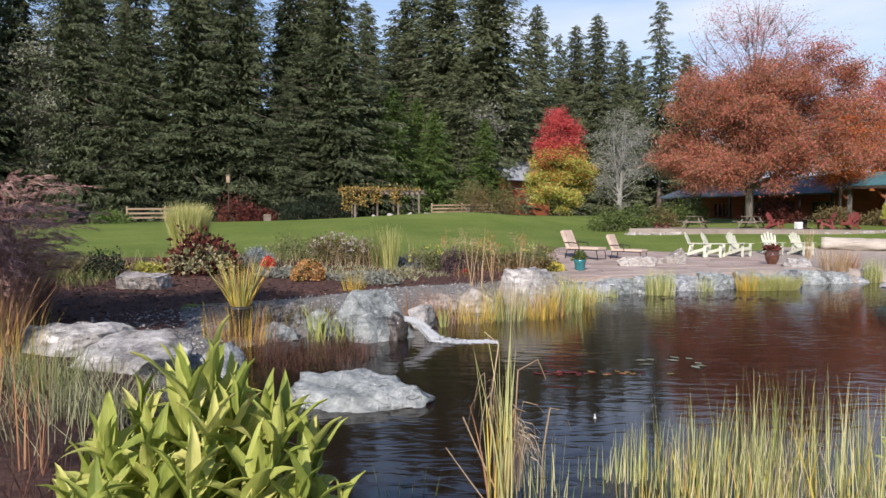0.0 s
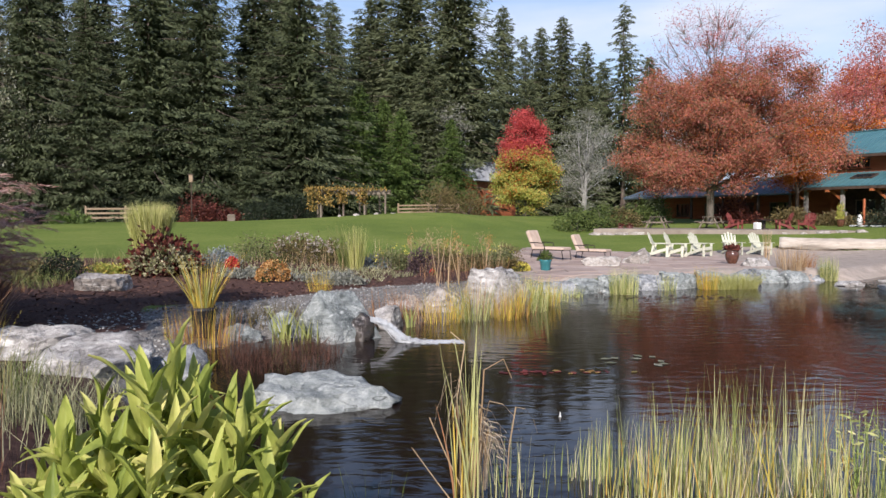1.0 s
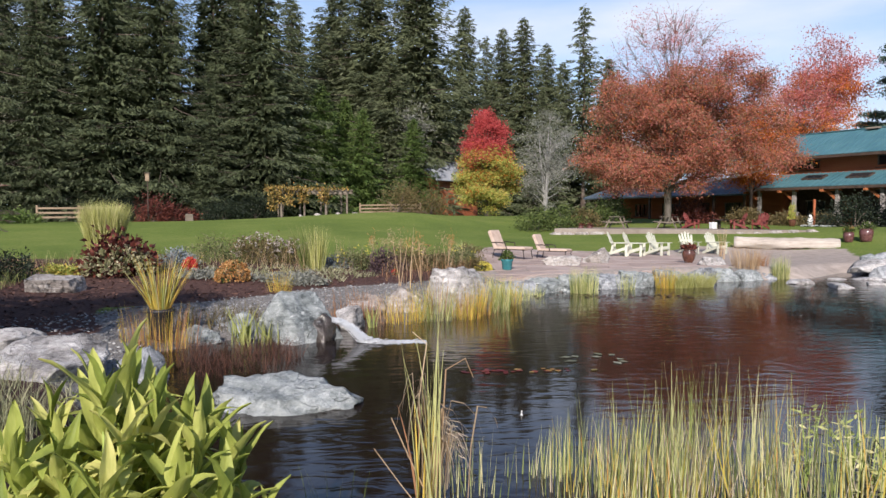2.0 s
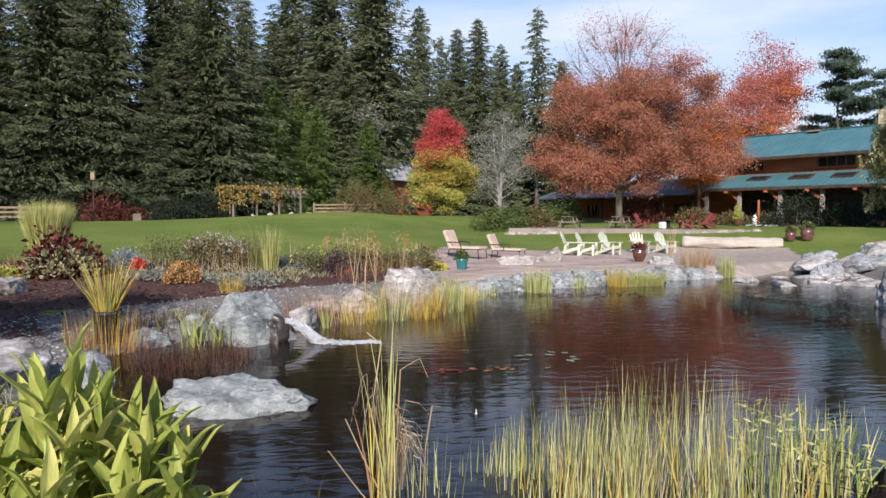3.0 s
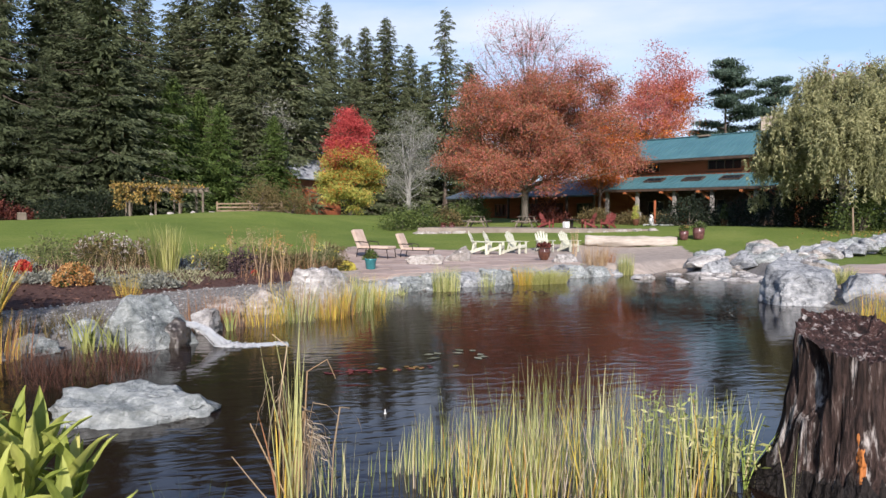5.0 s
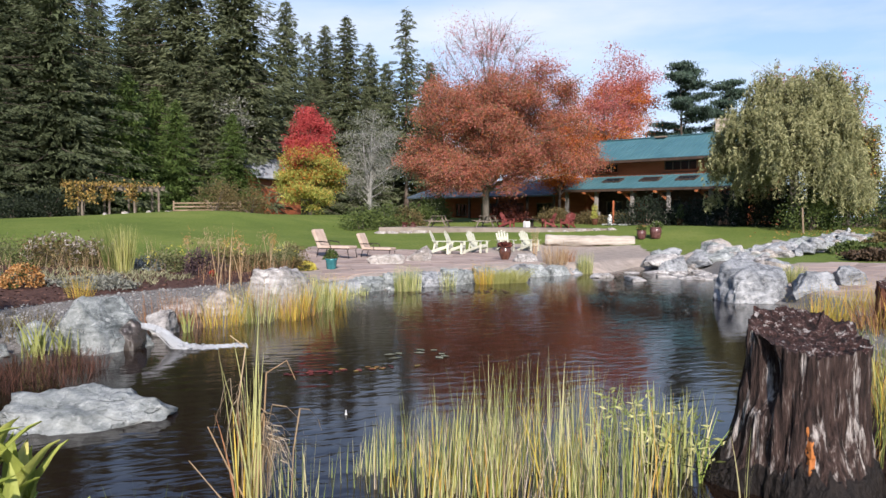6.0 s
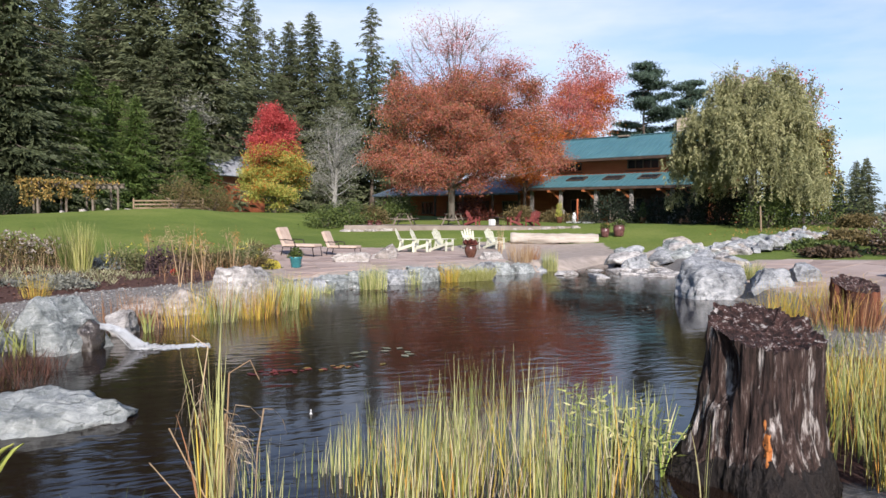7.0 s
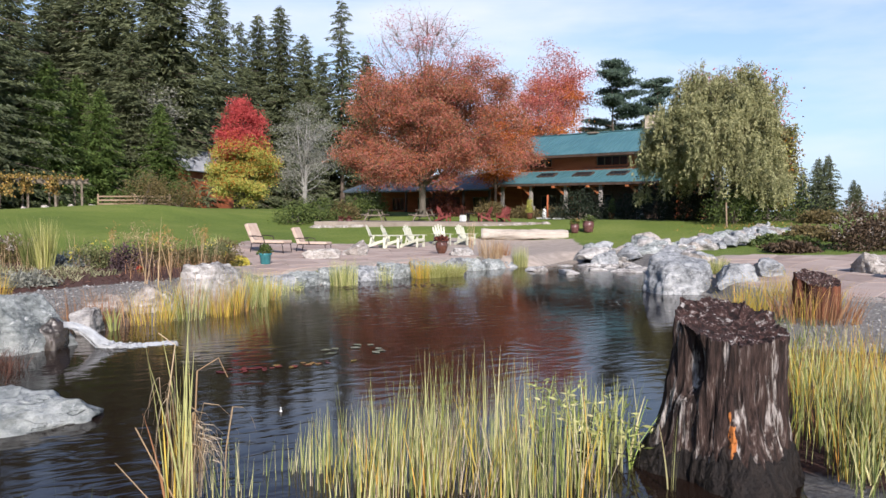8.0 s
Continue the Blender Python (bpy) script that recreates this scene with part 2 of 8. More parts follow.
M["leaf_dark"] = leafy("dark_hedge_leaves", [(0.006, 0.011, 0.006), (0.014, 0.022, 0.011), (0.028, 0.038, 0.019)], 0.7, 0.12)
M["leaf_grey"] = leafy("grey_green_lichen_leaves", [(0.12, 0.125, 0.10), (0.20, 0.205, 0.17), (0.29, 0.29, 0.245)], 0.7, 0.2)
M["leaf_cream"] = leafy("cream_variegated_leaves", [(0.10, 0.11, 0.045), (0.26, 0.245, 0.13), (0.46, 0.42, 0.28)], 0.8, 0.25)
M["leaf_purple"] = leafy("dark_red_leaves", [(0.07, 0.012, 0.014), (0.16, 0.028, 0.026), (0.26, 0.065, 0.045)], 0.7, 0.2)
M["leaf_burgundy"] = leafy("dark_burgundy_leaves", [(0.036, 0.010, 0.010), (0.09, 0.023, 0.018), (0.17, 0.052, 0.032)], 0.7, 0.2)
M["leaf_silver"] = leafy("silver_blue_leaves", [(0.10, 0.125, 0.135), (0.18, 0.21, 0.225), (0.28, 0.31, 0.325)], 0.7, 0.15)
M["bloom_red"] = leafy("red_flowers", [(0.30, 0.02, 0.02), (0.50, 0.05, 0.04), (0.60, 0.11, 0.08)], 0.8, 0.2)
M["bloom_orange"] = leafy("orange_flowers", [(0.22, 0.095, 0.028), (0.40, 0.19, 0.06), (0.50, 0.31, 0.13)], 0.8, 0.2)
M["bloom_yellow"] = leafy("yellow_flowers", [(0.40, 0.33, 0.04), (0.56, 0.48, 0.07), (0.62, 0.56, 0.16)], 0.8, 0.2)
M["bloom_white"] = leafy("whitish_seed_heads", [(0.22, 0.18, 0.15), (0.33, 0.285, 0.245), (0.46, 0.415, 0.37)], 0.8, 0.25)
M["reed"] = leafy("yellow_green_reed", [(0.13, 0.17, 0.045), (0.30, 0.335, 0.105), (0.50, 0.49, 0.22), (0.60, 0.54, 0.28)], 0.8, 0.3)
M["reed_gold"] = leafy("golden_reed", [(0.24, 0.22, 0.035), (0.46, 0.36, 0.06), (0.58, 0.42, 0.09), (0.52, 0.26, 0.06)], 0.8, 0.3)
M["reed_rust"] = leafy("rusty_dead_stems", [(0.15, 0.070, 0.038), (0.29, 0.140, 0.070), (0.43, 0.26, 0.13)], 0.8, 0.25)
M["reed_dead"] = leafy("dry_straw_blades", [(0.26, 0.16, 0.08), (0.42, 0.29, 0.165), (0.58, 0.45, 0.30)], 0.8, 0.3)
M["straw_pale"] = leafy("bleached_straw_blades", [(0.30, 0.22, 0.14), (0.50, 0.40, 0.28), (0.68, 0.58, 0.44)], 0.8, 0.35)
M["weed_brown"] = leafy("dark_brown_weed", [(0.025, 0.014, 0.010), (0.07, 0.035, 0.025), (0.14, 0.06, 0.04)], 0.8, 0.2)
M["leaf_plum"] = leafy("dull_purple_leaves", [(0.035, 0.022, 0.026), (0.075, 0.045, 0.05), (0.13, 0.09, 0.085)], 0.7, 0.2)
M["leaf_lichen"] = leafy("lichen_green_leaves", [(0.085, 0.09, 0.055), (0.155, 0.16, 0.10), (0.25, 0.25, 0.18)], 0.7, 0.2)
M["wet_rock"] = surf("wet_dark_rock", [(0.015, 0.012, 0.010), (0.04, 0.032, 0.026), (0.08, 0.065, 0.05)], 4.0, 0.22, 0.8, 24.0, spec=0.6)
M["iris"] = leafy("iris_blades", [(0.13, 0.165, 0.05), (0.26, 0.285, 0.09), (0.46, 0.45, 0.18)], 0.7, 0.3)
M["grass_blade"] = leafy("meadow_grass", [(0.06, 0.09, 0.02), (0.15, 0.18, 0.05), (0.30, 0.29, 0.12)], 0.8, 0.3)
M["pale_blade"] = leafy("pale_grey_green_grass", [(0.12, 0.13, 0.06), (0.26, 0.26, 0.14), (0.42, 0.40, 0.26)], 0.8, 0.3)
M["plume"] = leafy("pinkish_grass_plumes", [(0.17, 0.070, 0.062), (0.36, 0.19, 0.165), (0.58, 0.43, 0.37)], 0.8, 0.3)
M["dull_plume"] = leafy("dull_mauve_grass", [(0.07, 0.036, 0.030), (0.18, 0.10, 0.082), (0.36, 0.26, 0.20)], 0.8, 0.25)
M["pampas"] = leafy("pale_ornamental_grass", [(0.22, 0.24, 0.06), (0.38, 0.38, 0.12), (0.54, 0.50, 0.24)], 0.8, 0.3)
M["big_leaf"] = surf("broad_green_leaf", [(0.13, 0.180, 0.033), (0.30, 0.345, 0.070), (0.46, 0.475, 0.125), (0.62, 0.56, 0.21)], 7.0, 0.58, 0.25, 60.0, spec=0.3, obj_var=0.55, translucent=0.4, stretch=(.35, 1, 1))
M["stem"] = surf("green_stem", [(0.16, 0.24, 0.04), (0.30, 0.36, 0.09)], 6.0, 0.5, 0.1)
M["wood_grey"] = surf("weathered_wood", [(0.08, 0.062, 0.046), (0.145, 0.118, 0.09), (0.22, 0.185, 0.148)], 4.0, 0.8, 0.4, 40.0, stretch=(0.2, 1, 1))
M["wood_tan"] = surf("tan_fence_wood", [(0.14, 0.10, 0.065), (0.22, 0.16, 0.105), (0.29, 0.22, 0.155)], 4.0, 0.8, 0.3, 40.0, stretch=(0.2, 1, 1))
M["wood_red"] = surf("red_cedar_siding", [(0.20, 0.055, 0.025), (0.32, 0.095, 0.04), (0.40, 0.14, 0.06)], 2.0, 0.6, 0.25, 30.0, stretch=(0.15, 1, 1))
M["wood_dark"] = surf("dark_stained_wood", [(0.025, 0.016, 0.012), (0.055, 0.036, 0.027), (0.09, 0.06, 0.045)], 3.0, 0.7, 0.25, 30.0)
M["wood_orange"] = surf("orange_oiled_timber", [(0.20, 0.06, 0.022), (0.29, 0.095, 0.035), (0.36, 0.135, 0.05)], 3.0, 0.55, 0.2, 30.0)
M["cream_paint"] = surf("pale_yellow_paint", [(0.37, 0.37, 0.285), (0.43, 0.43, 0.345), (0.49, 0.485, 0.40)], 4.0, 0.55, 0.1, 50.0)
M["red_paint"] = surf("faded_red_paint", [(0.09, 0.020, 0.018), (0.16, 0.035, 0.03), (0.22, 0.065, 0.05)], 4.0, 0.6, 0.15, 50.0)
M["metal_roof"] = surf("teal_metal_roofing", [(0.038, 0.105, 0.125), (0.054, 0.14, 0.16), (0.078, 0.175, 0.192)], 0.7, 0.5, 0.08, 14.0, spec=0.5)
M["dark_roof"] = surf("slate_blue_metal_roofing", [(0.045, 0.065, 0.085), (0.07, 0.095, 0.12), (0.10, 0.13, 0.155)], 0.7, 0.5, 0.08, 14.0, spec=0.5)
M["shed_roof"] = surf("pale_shed_roofing", [(0.20, 0.215, 0.24), (0.29, 0.305, 0.33), (0.36, 0.375, 0.40)], 1.0, 0.5, 0.1, 18.0)
M["log"] = surf("bleached_log", [(0.20, 0.165, 0.135), (0.37, 0.325, 0.275), (0.48, 0.44, 0.385)], 3.0, 0.8, 0.5, 24.0, stretch=(0.12, 1, 1), patch=((0.36, 0.24, 0.16), 0.10, 2.0))
M["stump"] = surf("weathered_stump_wood", [(0.004, 0.003, 0.002), (0.018, 0.010, 0.008), (0.054, 0.032, 0.026), (0.26, 0.22, 0.20)], 24.0, 0.9, 1.0, 80.0, stretch=(1, 1, 0.15), patch=((0.42, 0.38, 0.35), 0.27, 9.0))
M["wet_bark"] = surf("wet_rotten_bark", [(0.003, 0.002, 0.002), (0.009, 0.006, 0.005), (0.020, 0.014, 0.011)], 14.0, 0.7, 1.0, 40.0, stretch=(1, 1, 0.4))
M["stump_red"] = surf("red_rotten_stump_wood", [(0.016, 0.008, 0.006), (0.06, 0.022, 0.013), (0.15, 0.052, 0.026), (0.24, 0.15, 0.11)], 5.0, 0.9, 1.0, 24.0, stretch=(1, 1, 0.15))
M["stump_top"] = surf("rotten_stump_top", [(0.006, 0.004, 0.004), (0.020, 0.010, 0.009), (0.075, 0.034, 0.028), (0.46, 0.42, 0.40)], 20.0, 0.92, 1.0, 80.0, patch=((0.46, 0.43, 0.41), 0.12, 12.0))
M["rot"] = surf("orange_rotten_wood", [(0.16, 0.05, 0.015), (0.36, 0.12, 0.03), (0.46, 0.20, 0.06)], 6.0, 0.85, 0.8, 30.0, stretch=(1, 1, 0.2))
M["teal_glaze"] = surf("teal_glaze", [(0.015, 0.10, 0.115), (0.028, 0.155, 0.17), (0.045, 0.21, 0.22)], 5.0, 0.2, 0.05, 30.0, spec=0.6)
M["brown_glaze"] = surf("brown_glaze", [(0.035, 0.014, 0.010), (0.08, 0.032, 0.02), (0.13, 0.055, 0.035)], 6.0, 0.14, 0.05, 30.0, spec=0.7)
M["plum_glaze"] = surf("plum_glaze", [(0.055, 0.024, 0.024), (0.10, 0.042, 0.040), (0.16, 0.075, 0.070)], 6.0, 0.28, 0.05, 30.0, spec=0.5)
M["soil"] = surf("potting_soil", [(0.02, 0.013, 0.009), (0.05, 0.034, 0.024)], 9.0, 0.95, 0.5)
M["plastic_black"] = surf("black_plastic_tub", [(0.012, 0.012, 0.013), (0.024, 0.024, 0.025)], 5.0, 0.5, 0.1)
M["cushion"] = surf("tan_sling_cushion", [(0.34, 0.25, 0.195), (0.42, 0.32, 0.255), (0.48, 0.375, 0.305)], 5.0, 0.85, 0.15, 90.0)
M["dark_metal"] = surf("dark_bronze_metal", [(0.025, 0.02, 0.018), (0.05, 0.04, 0.035)], 8.0, 0.45, 0.05, metal=0.6)
M["white_paint"] = surf("white_paint", [(0.48, 0.48, 0.46), (0.60, 0.60, 0.58)], 4.0, 0.5, 0.08)
M["stone_post"] = surf("grey_stone_pier", [(0.12, 0.11, 0.10), (0.22, 0.20, 0.185), (0.32, 0.30, 0.28)], 4.0, 0.9, 0.6)
M["chimney"] = surf("chimney_stone", [(0.34, 0.27, 0.21), (0.48, 0.40, 0.32), (0.56, 0.49, 0.40)], 5.0, 0.9, 0.6)
M["drum"] = surf("black_culvert_pipe", [(0.006, 0.006, 0.006), (0.014, 0.014, 0.014)], 5.0, 0.6, 0.1)

glass = bpy.data.materials.new("window_glass")
glass.use_nodes = True
_g = glass.node_tree.nodes["Principled BSDF"]
_g.inputs["Base Color"].default_value = (0.02, 0.025, 0.03, 1)
_g.inputs["Roughness"].default_value = 0.04
_g.inputs["Specular IOR Level"].default_value = 0.6
_g.inputs["IOR"].default_value = 1.5
M["glass"] = glass

# pond: dark peaty water with small wind ripples
pond_mat = bpy.data.materials.new("peaty_pond_water")
pond_mat.use_nodes = True
_n, _l = pond_mat.node_tree.nodes, pond_mat.node_tree.links
_b = _n["Principled BSDF"]
_b.inputs["Base Color"].default_value = (0.012, 0.007, 0.005, 1)
_b.inputs["Roughness"].default_value = 0.06
_b.inputs["IOR"].default_value = 1.33
_b.inputs["Specular IOR Level"].default_value = 0.5
_co = _n.new("ShaderNodeTexCoord")
_m1 = _n.new("ShaderNodeMapping")
_m1.inputs["Scale"].default_value = (0.55, 1.35, 1.0)
_m1.inputs["Rotation"].default_value = (0, 0, radians(14))
_w1 = _n.new("ShaderNodeTexNoise")
_w1.inputs["Scale"].default_value = 4.2
_w1.inputs["Detail"].default_value = 2.5
_w1.inputs["Distortion"].default_value = 0.5
_w2 = _n.new("ShaderNodeTexNoise")
_w2.inputs["Scale"].default_value = 0.27
_w2.inputs["Detail"].default_value = 2.0
_w3 = _n.new("ShaderNodeMapRange")
_w3.inputs["From Min"].default_value = 0.36
_w3.inputs["From Max"].default_value = 0.64
_w3.inputs["To Min"].default_value = 0.04
_w3.inputs["To Max"].default_value = 0.21
_bp = _n.new("ShaderNodeBump")
_bp.inputs["Distance"].default_value = 0.06
_l.new(_co.outputs["Object"], _m1.inputs["Vector"])
_l.new(_m1.outputs["Vector"], _w1.inputs["Vector"])
_l.new(_co.outputs["Object"], _w2.inputs["Vector"])
_l.new(_w2.outputs["Fac"], _w3.inputs["Value"])
_l.new(_w3.outputs["Result"], _bp.inputs["Strength"])
_l.new(_w1.outputs["Fac"], _bp.inputs["Height"])
_l.new(_bp.outputs["Normal"], _b.inputs["Normal"])
M["pond"] = pond_mat

foam = bpy.data.materials.new("white_water")
foam.use_nodes = True
_n, _l = foam.node_tree.nodes, foam.node_tree.links
_b = _n["Principled BSDF"]
_b.inputs["Base Color"].default_value = (0.62, 0.64, 0.66, 1)
_b.inputs["Roughness"].default_value = 0.25
_b.inputs["Transmission Weight"].default_value = 0.35
_b.inputs["IOR"].default_value = 1.33
_c = _n.new("ShaderNodeTexCoord")
_t = _n.new("ShaderNodeTexNoise")
_t.inputs["Scale"].default_value = 22.0
_bp = _n.new("ShaderNodeBump")
_bp.inputs["Strength"].default_value = 0.6
_bp.inputs["Distance"].default_value = 0.03
_l.new(_c.outputs["Object"], _t.inputs["Vector"])
_l.new(_t.outputs["Fac"], _bp.inputs["Height"])
_l.new(_bp.outputs["Normal"], _b.inputs["Normal"])
M["foam"] = foam

# ---- mesh helpers ----
def mesh_of(name, verts, faces, smooth=False):
    me = bpy.data.meshes.new(name)
    me.from_pydata([tuple(v) for v in verts], [], [tuple(f) for f in faces])
    me.update()
    if smooth:
        me.polygons.foreach_set("use_smooth", [True] * len(me.polygons))
    return me


def part(name, data, material, parent, label="", smooth=False):
    """Links a bmesh or mesh as one object under a thing or a part."""
    if isinstance(data, bmesh.types.BMesh):
        me = bpy.data.meshes.new(name)
        data.to_mesh(me)
        data.free()
        if smooth:
            me.polygons.foreach_set("use_smooth", [True] * len(me.polygons))
        data = me
    if not data.materials:
        data.materials.append(M[material])
    ob = new(name, data)
    if parent:
        ob.parent = parent
    if label:
        tagged(ob, label)
    return ob


def thing(name, m, label, category, group="", kind=""):
    ob = new(name)
    ob.empty_display_size = 0.2
    ob.matrix_world = m
    return tagged(ob, label, category, group, kind)


def box(bm, size, m, bevel=0.0):
    r = bmesh.ops.create_cube(bm, size=1.0, matrix=m @ Matrix.Diagonal((*size, 1)))
    if bevel:
        es = list({e for v in r["verts"] for e in v.link_edges})
        bmesh.ops.bevel(bm, geom=es, offset=bevel, segments=1, affect='EDGES', profile=0.5)
    return bm


def box_mesh(name, size, bevel=0.0, m=None):
    bm = bmesh.new()
    box(bm, size, m or Matrix(), bevel)
    me = bpy.data.meshes.new(name)
    bm.to_mesh(me)
    bm.free()
    return me


def beam(bm, a, b, w, h, bevel=0.0):
    """A squared timber from a to b, w wide and h high."""
    a, b = Vector(a), Vector(b)
    d = b - a
    q = d.to_track_quat('X', 'Z').to_matrix().to_4x4()
    return box(bm, (d.length, w, h), Matrix.Translation((a + b) / 2) @ q, bevel)


def tube(points, radii, sides=8, cap=True):
    """verts, faces of a round tube through points."""
    vs, fs = [], []
    pts = [Vector(p) for p in points]
    up = Vector((0.13, 0.21, 1.0)).normalized()
    for i, p in enumerate(pts):
        d = (pts[min(i + 1, len(pts) - 1)] - pts[max(i - 1, 0)]).normalized()
        side = d.cross(up)
        if side.length < 0.05:
            side = d.cross(Vector((1, 0.1, 0)))
        side.normalize()
        oth = side.cross(d)
        for k in range(sides):
            a = 2 * math.pi * k / sides
            vs.append(p + (side * math.cos(a) + oth * math.sin(a)) * radii[i])
    for i in range(len(pts) - 1):
        for k in range(sides):
            k2 = (k + 1) % sides
            fs.append((i * sides + k, i * sides + k2, (i + 1) * sides + k2, (i + 1) * sides + k))
    if cap:
        fs.append(tuple(range(sides))[::-1])
        fs.append(tuple(range((len(pts) - 1) * sides, len(pts) * sides)))
    return vs, fs


def joined(pieces):
    vs, fs = [], []
    for v, f in pieces:
        o = len(vs)
        vs.extend(v)
        fs.extend(tuple(i + o for i in x) for x in f)
    return vs, fs


def lathe(profile, sides=24):
    """A turned body from (radius, z) pairs, closed at both ends."""
    vs, fs = [], []
    for r, z in profile:
        for k in range(sides):
            a = 2 * math.pi * k / sides
            vs.append((r * math.cos(a), r * math.sin(a), z))
    n = len(profile)
    for i in range(n - 1):
        for k in range(sides):
            k2 = (k + 1) % sides
            fs.append((i * sides + k, i * sides + k2, (i + 1) * sides + k2, (i + 1) * sides + k))
    fs.append(tuple(range(sides))[::-1])
    fs.append(tuple(range((n - 1) * sides, n * sides)))
    return vs, fs


RNG = np.random.default_rng(7)


def unit(v):
    return v / np.maximum(np.linalg.norm(v, axis=-1, keepdims=True), 1e-9)


def leaves_mesh(name, c, d, length, width, fold=0.25, level=0.0):
    """Many leaves as one mesh: each a kite of two folded faces at c, pointing along d."""
    n = len(c)
    d = unit(d)
    ref = unit(unit(RNG.normal(size=(n, 3))) * (1 - level) + np.array([0, 0, 1.0]) * level)
    s = unit(np.cross(d, ref))
    nn = np.cross(s, d)
    length = np.broadcast_to(length, (n,))[:, None]
    width = np.broadcast_to(width, (n,))[:, None]
    base = c
    tip = c + d * length
    mid = c + d * length * 0.45
    a = mid + s * width * 0.5 + nn * width * fold
    b = mid - s * width * 0.5 + nn * width * fold
    v = np.stack([base, a, tip, b], 1).reshape(-1, 3)
    i = np.arange(n)[:, None] * 4
    f = np.concatenate([i + np.array([[0, 1, 2]]), i + np.array([[0, 2, 3]])], 1).reshape(-1, 3)
    me = bpy.data.meshes.new(name)
    me.vertices.add(len(v))
    me.vertices.foreach_set("co", v.astype(np.float32).ravel())
    me.loops.add(f.size)
    me.loops.foreach_set("vertex_index", f.astype(np.int32).ravel())
    me.polygons.add(len(f))
    me.polygons.foreach_set("loop_start", np.arange(0, f.size, 3, dtype=np.int32))
    me.update(calc_edges=True)
    me.validate()
    return me


def blades_mesh(name, base, height, lean, width, bend=0.35, segs=4, droop=0.0):
    """Many grass blades as one mesh: tapered, bowed strips. lean: horizontal vector a unit of height."""
    n = len(base)
    height = np.broadcast_to(height, (n,))
    width = np.broadcast_to(width, (n,))
    droop = np.broadcast_to(droop, (n,))
    yaw = RNG.uniform(0, math.pi, n)
    side = np.stack([np.cos(yaw), np.sin(yaw), np.zeros(n)], 1)
    rows = []
    for k in range(segs + 1):
        t = k / segs
        p = base + lean * (height * (t * (1 - bend) + bend * t * t))[:, None]
        p[:, 2] += height * (t - droop * t ** 3)
        w = width * (1.0 - 0.92 * t ** 1.6) * (0.7 + 0.3 * min(1, t * 4))
        rows.append(p - side * w[:, None] / 2)
        rows.append(p + side * w[:, None] / 2)
    m = 2 * (segs + 1)
    v = np.stack(rows, 1).reshape(-1, 3)
    i = np.arange(n)[:, None] * m
    q = np.concatenate([i + np.array([[2 * k, 2 * k + 1, 2 * k + 3, 2 * k + 2]]) for k in range(segs)], 1).reshape(-1, 4)
    me = bpy.data.meshes.new(name)
    me.vertices.add(len(v))
    me.vertices.foreach_set("co", v.astype(np.float32).ravel())
    me.loops.add(q.size)
    me.loops.foreach_set("vertex_index", q.astype(np.int32).ravel())
    me.polygons.add(len(q))
    me.polygons.foreach_set("loop_start", np.arange(0, q.size, 4, dtype=np.int32))
    me.update(calc_edges=True)
    me.validate()
    return me


def plan_distance(px, py, poly):
    """Signed distance in plan to a closed outline: negative inside."""
    best = np.full(px.shape, 1e9)
    inside = np.zeros(px.shape, bool)
    for (x0, y0), (x1, y1) in zip(poly, poly[1:] + poly[:1]):
        dx, dy = x1 - x0, y1 - y0
        t = np.clip(((px - x0) * dx + (py - y0) * dy) / (dx * dx + dy * dy), 0, 1)
        best = np.minimum(best, np.hypot(px - x0 - t * dx, py - y0 - t * dy))
        if y0 != y1:
            inside ^= ((y0 > py) != (y1 > py)) & (px < dx * (py - y0) / dy + x0)
    return np.where(inside, -best, best)


# ---- the lie of the land: x, y, height over the water ----
BANK = [(0, -6, .6), (-9, -4, .8), (9, -6, .6), (-0.8, 2.0, .45), (3, 1.0, .42), (-4.6, 6.5, .42), (-5, 9.6, .14), (-9, 12, .6),
        (-3.6, 13.2, .28), (-1, 14, .25), (14, 15.5, .35), (10, 7.6, .34), (6.4, 4.4, .30), (16, 12, .36), (14, 3, .45)]
GARDEN = [(-6.8, 16, .42), (-3, 17, .48), (0, 18.3, .44), (-1.7, 20, .6), (-12, 20, .8), (2.2, 21, .40), (4.5, 20.0, .42), (11, 22.6, .38),
          (8, 26, .36), (14, 32, .3), (20.5, 32, .33), (18, 25, .3), (22, 20, .5)]
LAWN = [(-8, 28, 1.0), (0, 30, 1.08), (3.3, 48, 2.14), (-14, 50, 1.6), (-24, 53, 1.55), (-7, 53.6, 1.75), (-1.6, 56, 2.02), (8, 40, .8),
        (9, 46, 1.04), (15, 38, .8), (24.5, 34, 1.08), (21, 48.5, 1.42), (35, 44, 1.25), (32, 30, 1.36), (28, 24, 1.0), (12, 60, 1.9), (30, 14, .9)]
FAR = [(-60, 60, 2.0), (-40, 100, 2.5), (30, 110, 2.0), (90, 90, 1.4), (120, 40, 1.2), (80, -40, 1.0), (-60, -30, 1.5), (0, -70, 1.2), (-25, 15, 1.0), (60, 35, 1.2)]
KNOTS = np.array(BANK + GARDEN + LAWN + FAR, float)


def _tps(r):
    return np.where(r > 0, r * r * np.log(np.maximum(r, 1e-9)), 0.0)


_kx = KNOTS[:, :2] / 20.0
_A = _tps(np.linalg.norm(_kx[:, None] - _kx[None], axis=2)) + 0.0004 * np.eye(len(_kx))
_Q = np.hstack([np.ones((len(_kx), 1)), _kx])
_S = np.linalg.solve(np.block([[_A, _Q], [_Q.T, np.zeros((3, 3))]]), np.concatenate([KNOTS[:, 2], np.zeros(3)]))

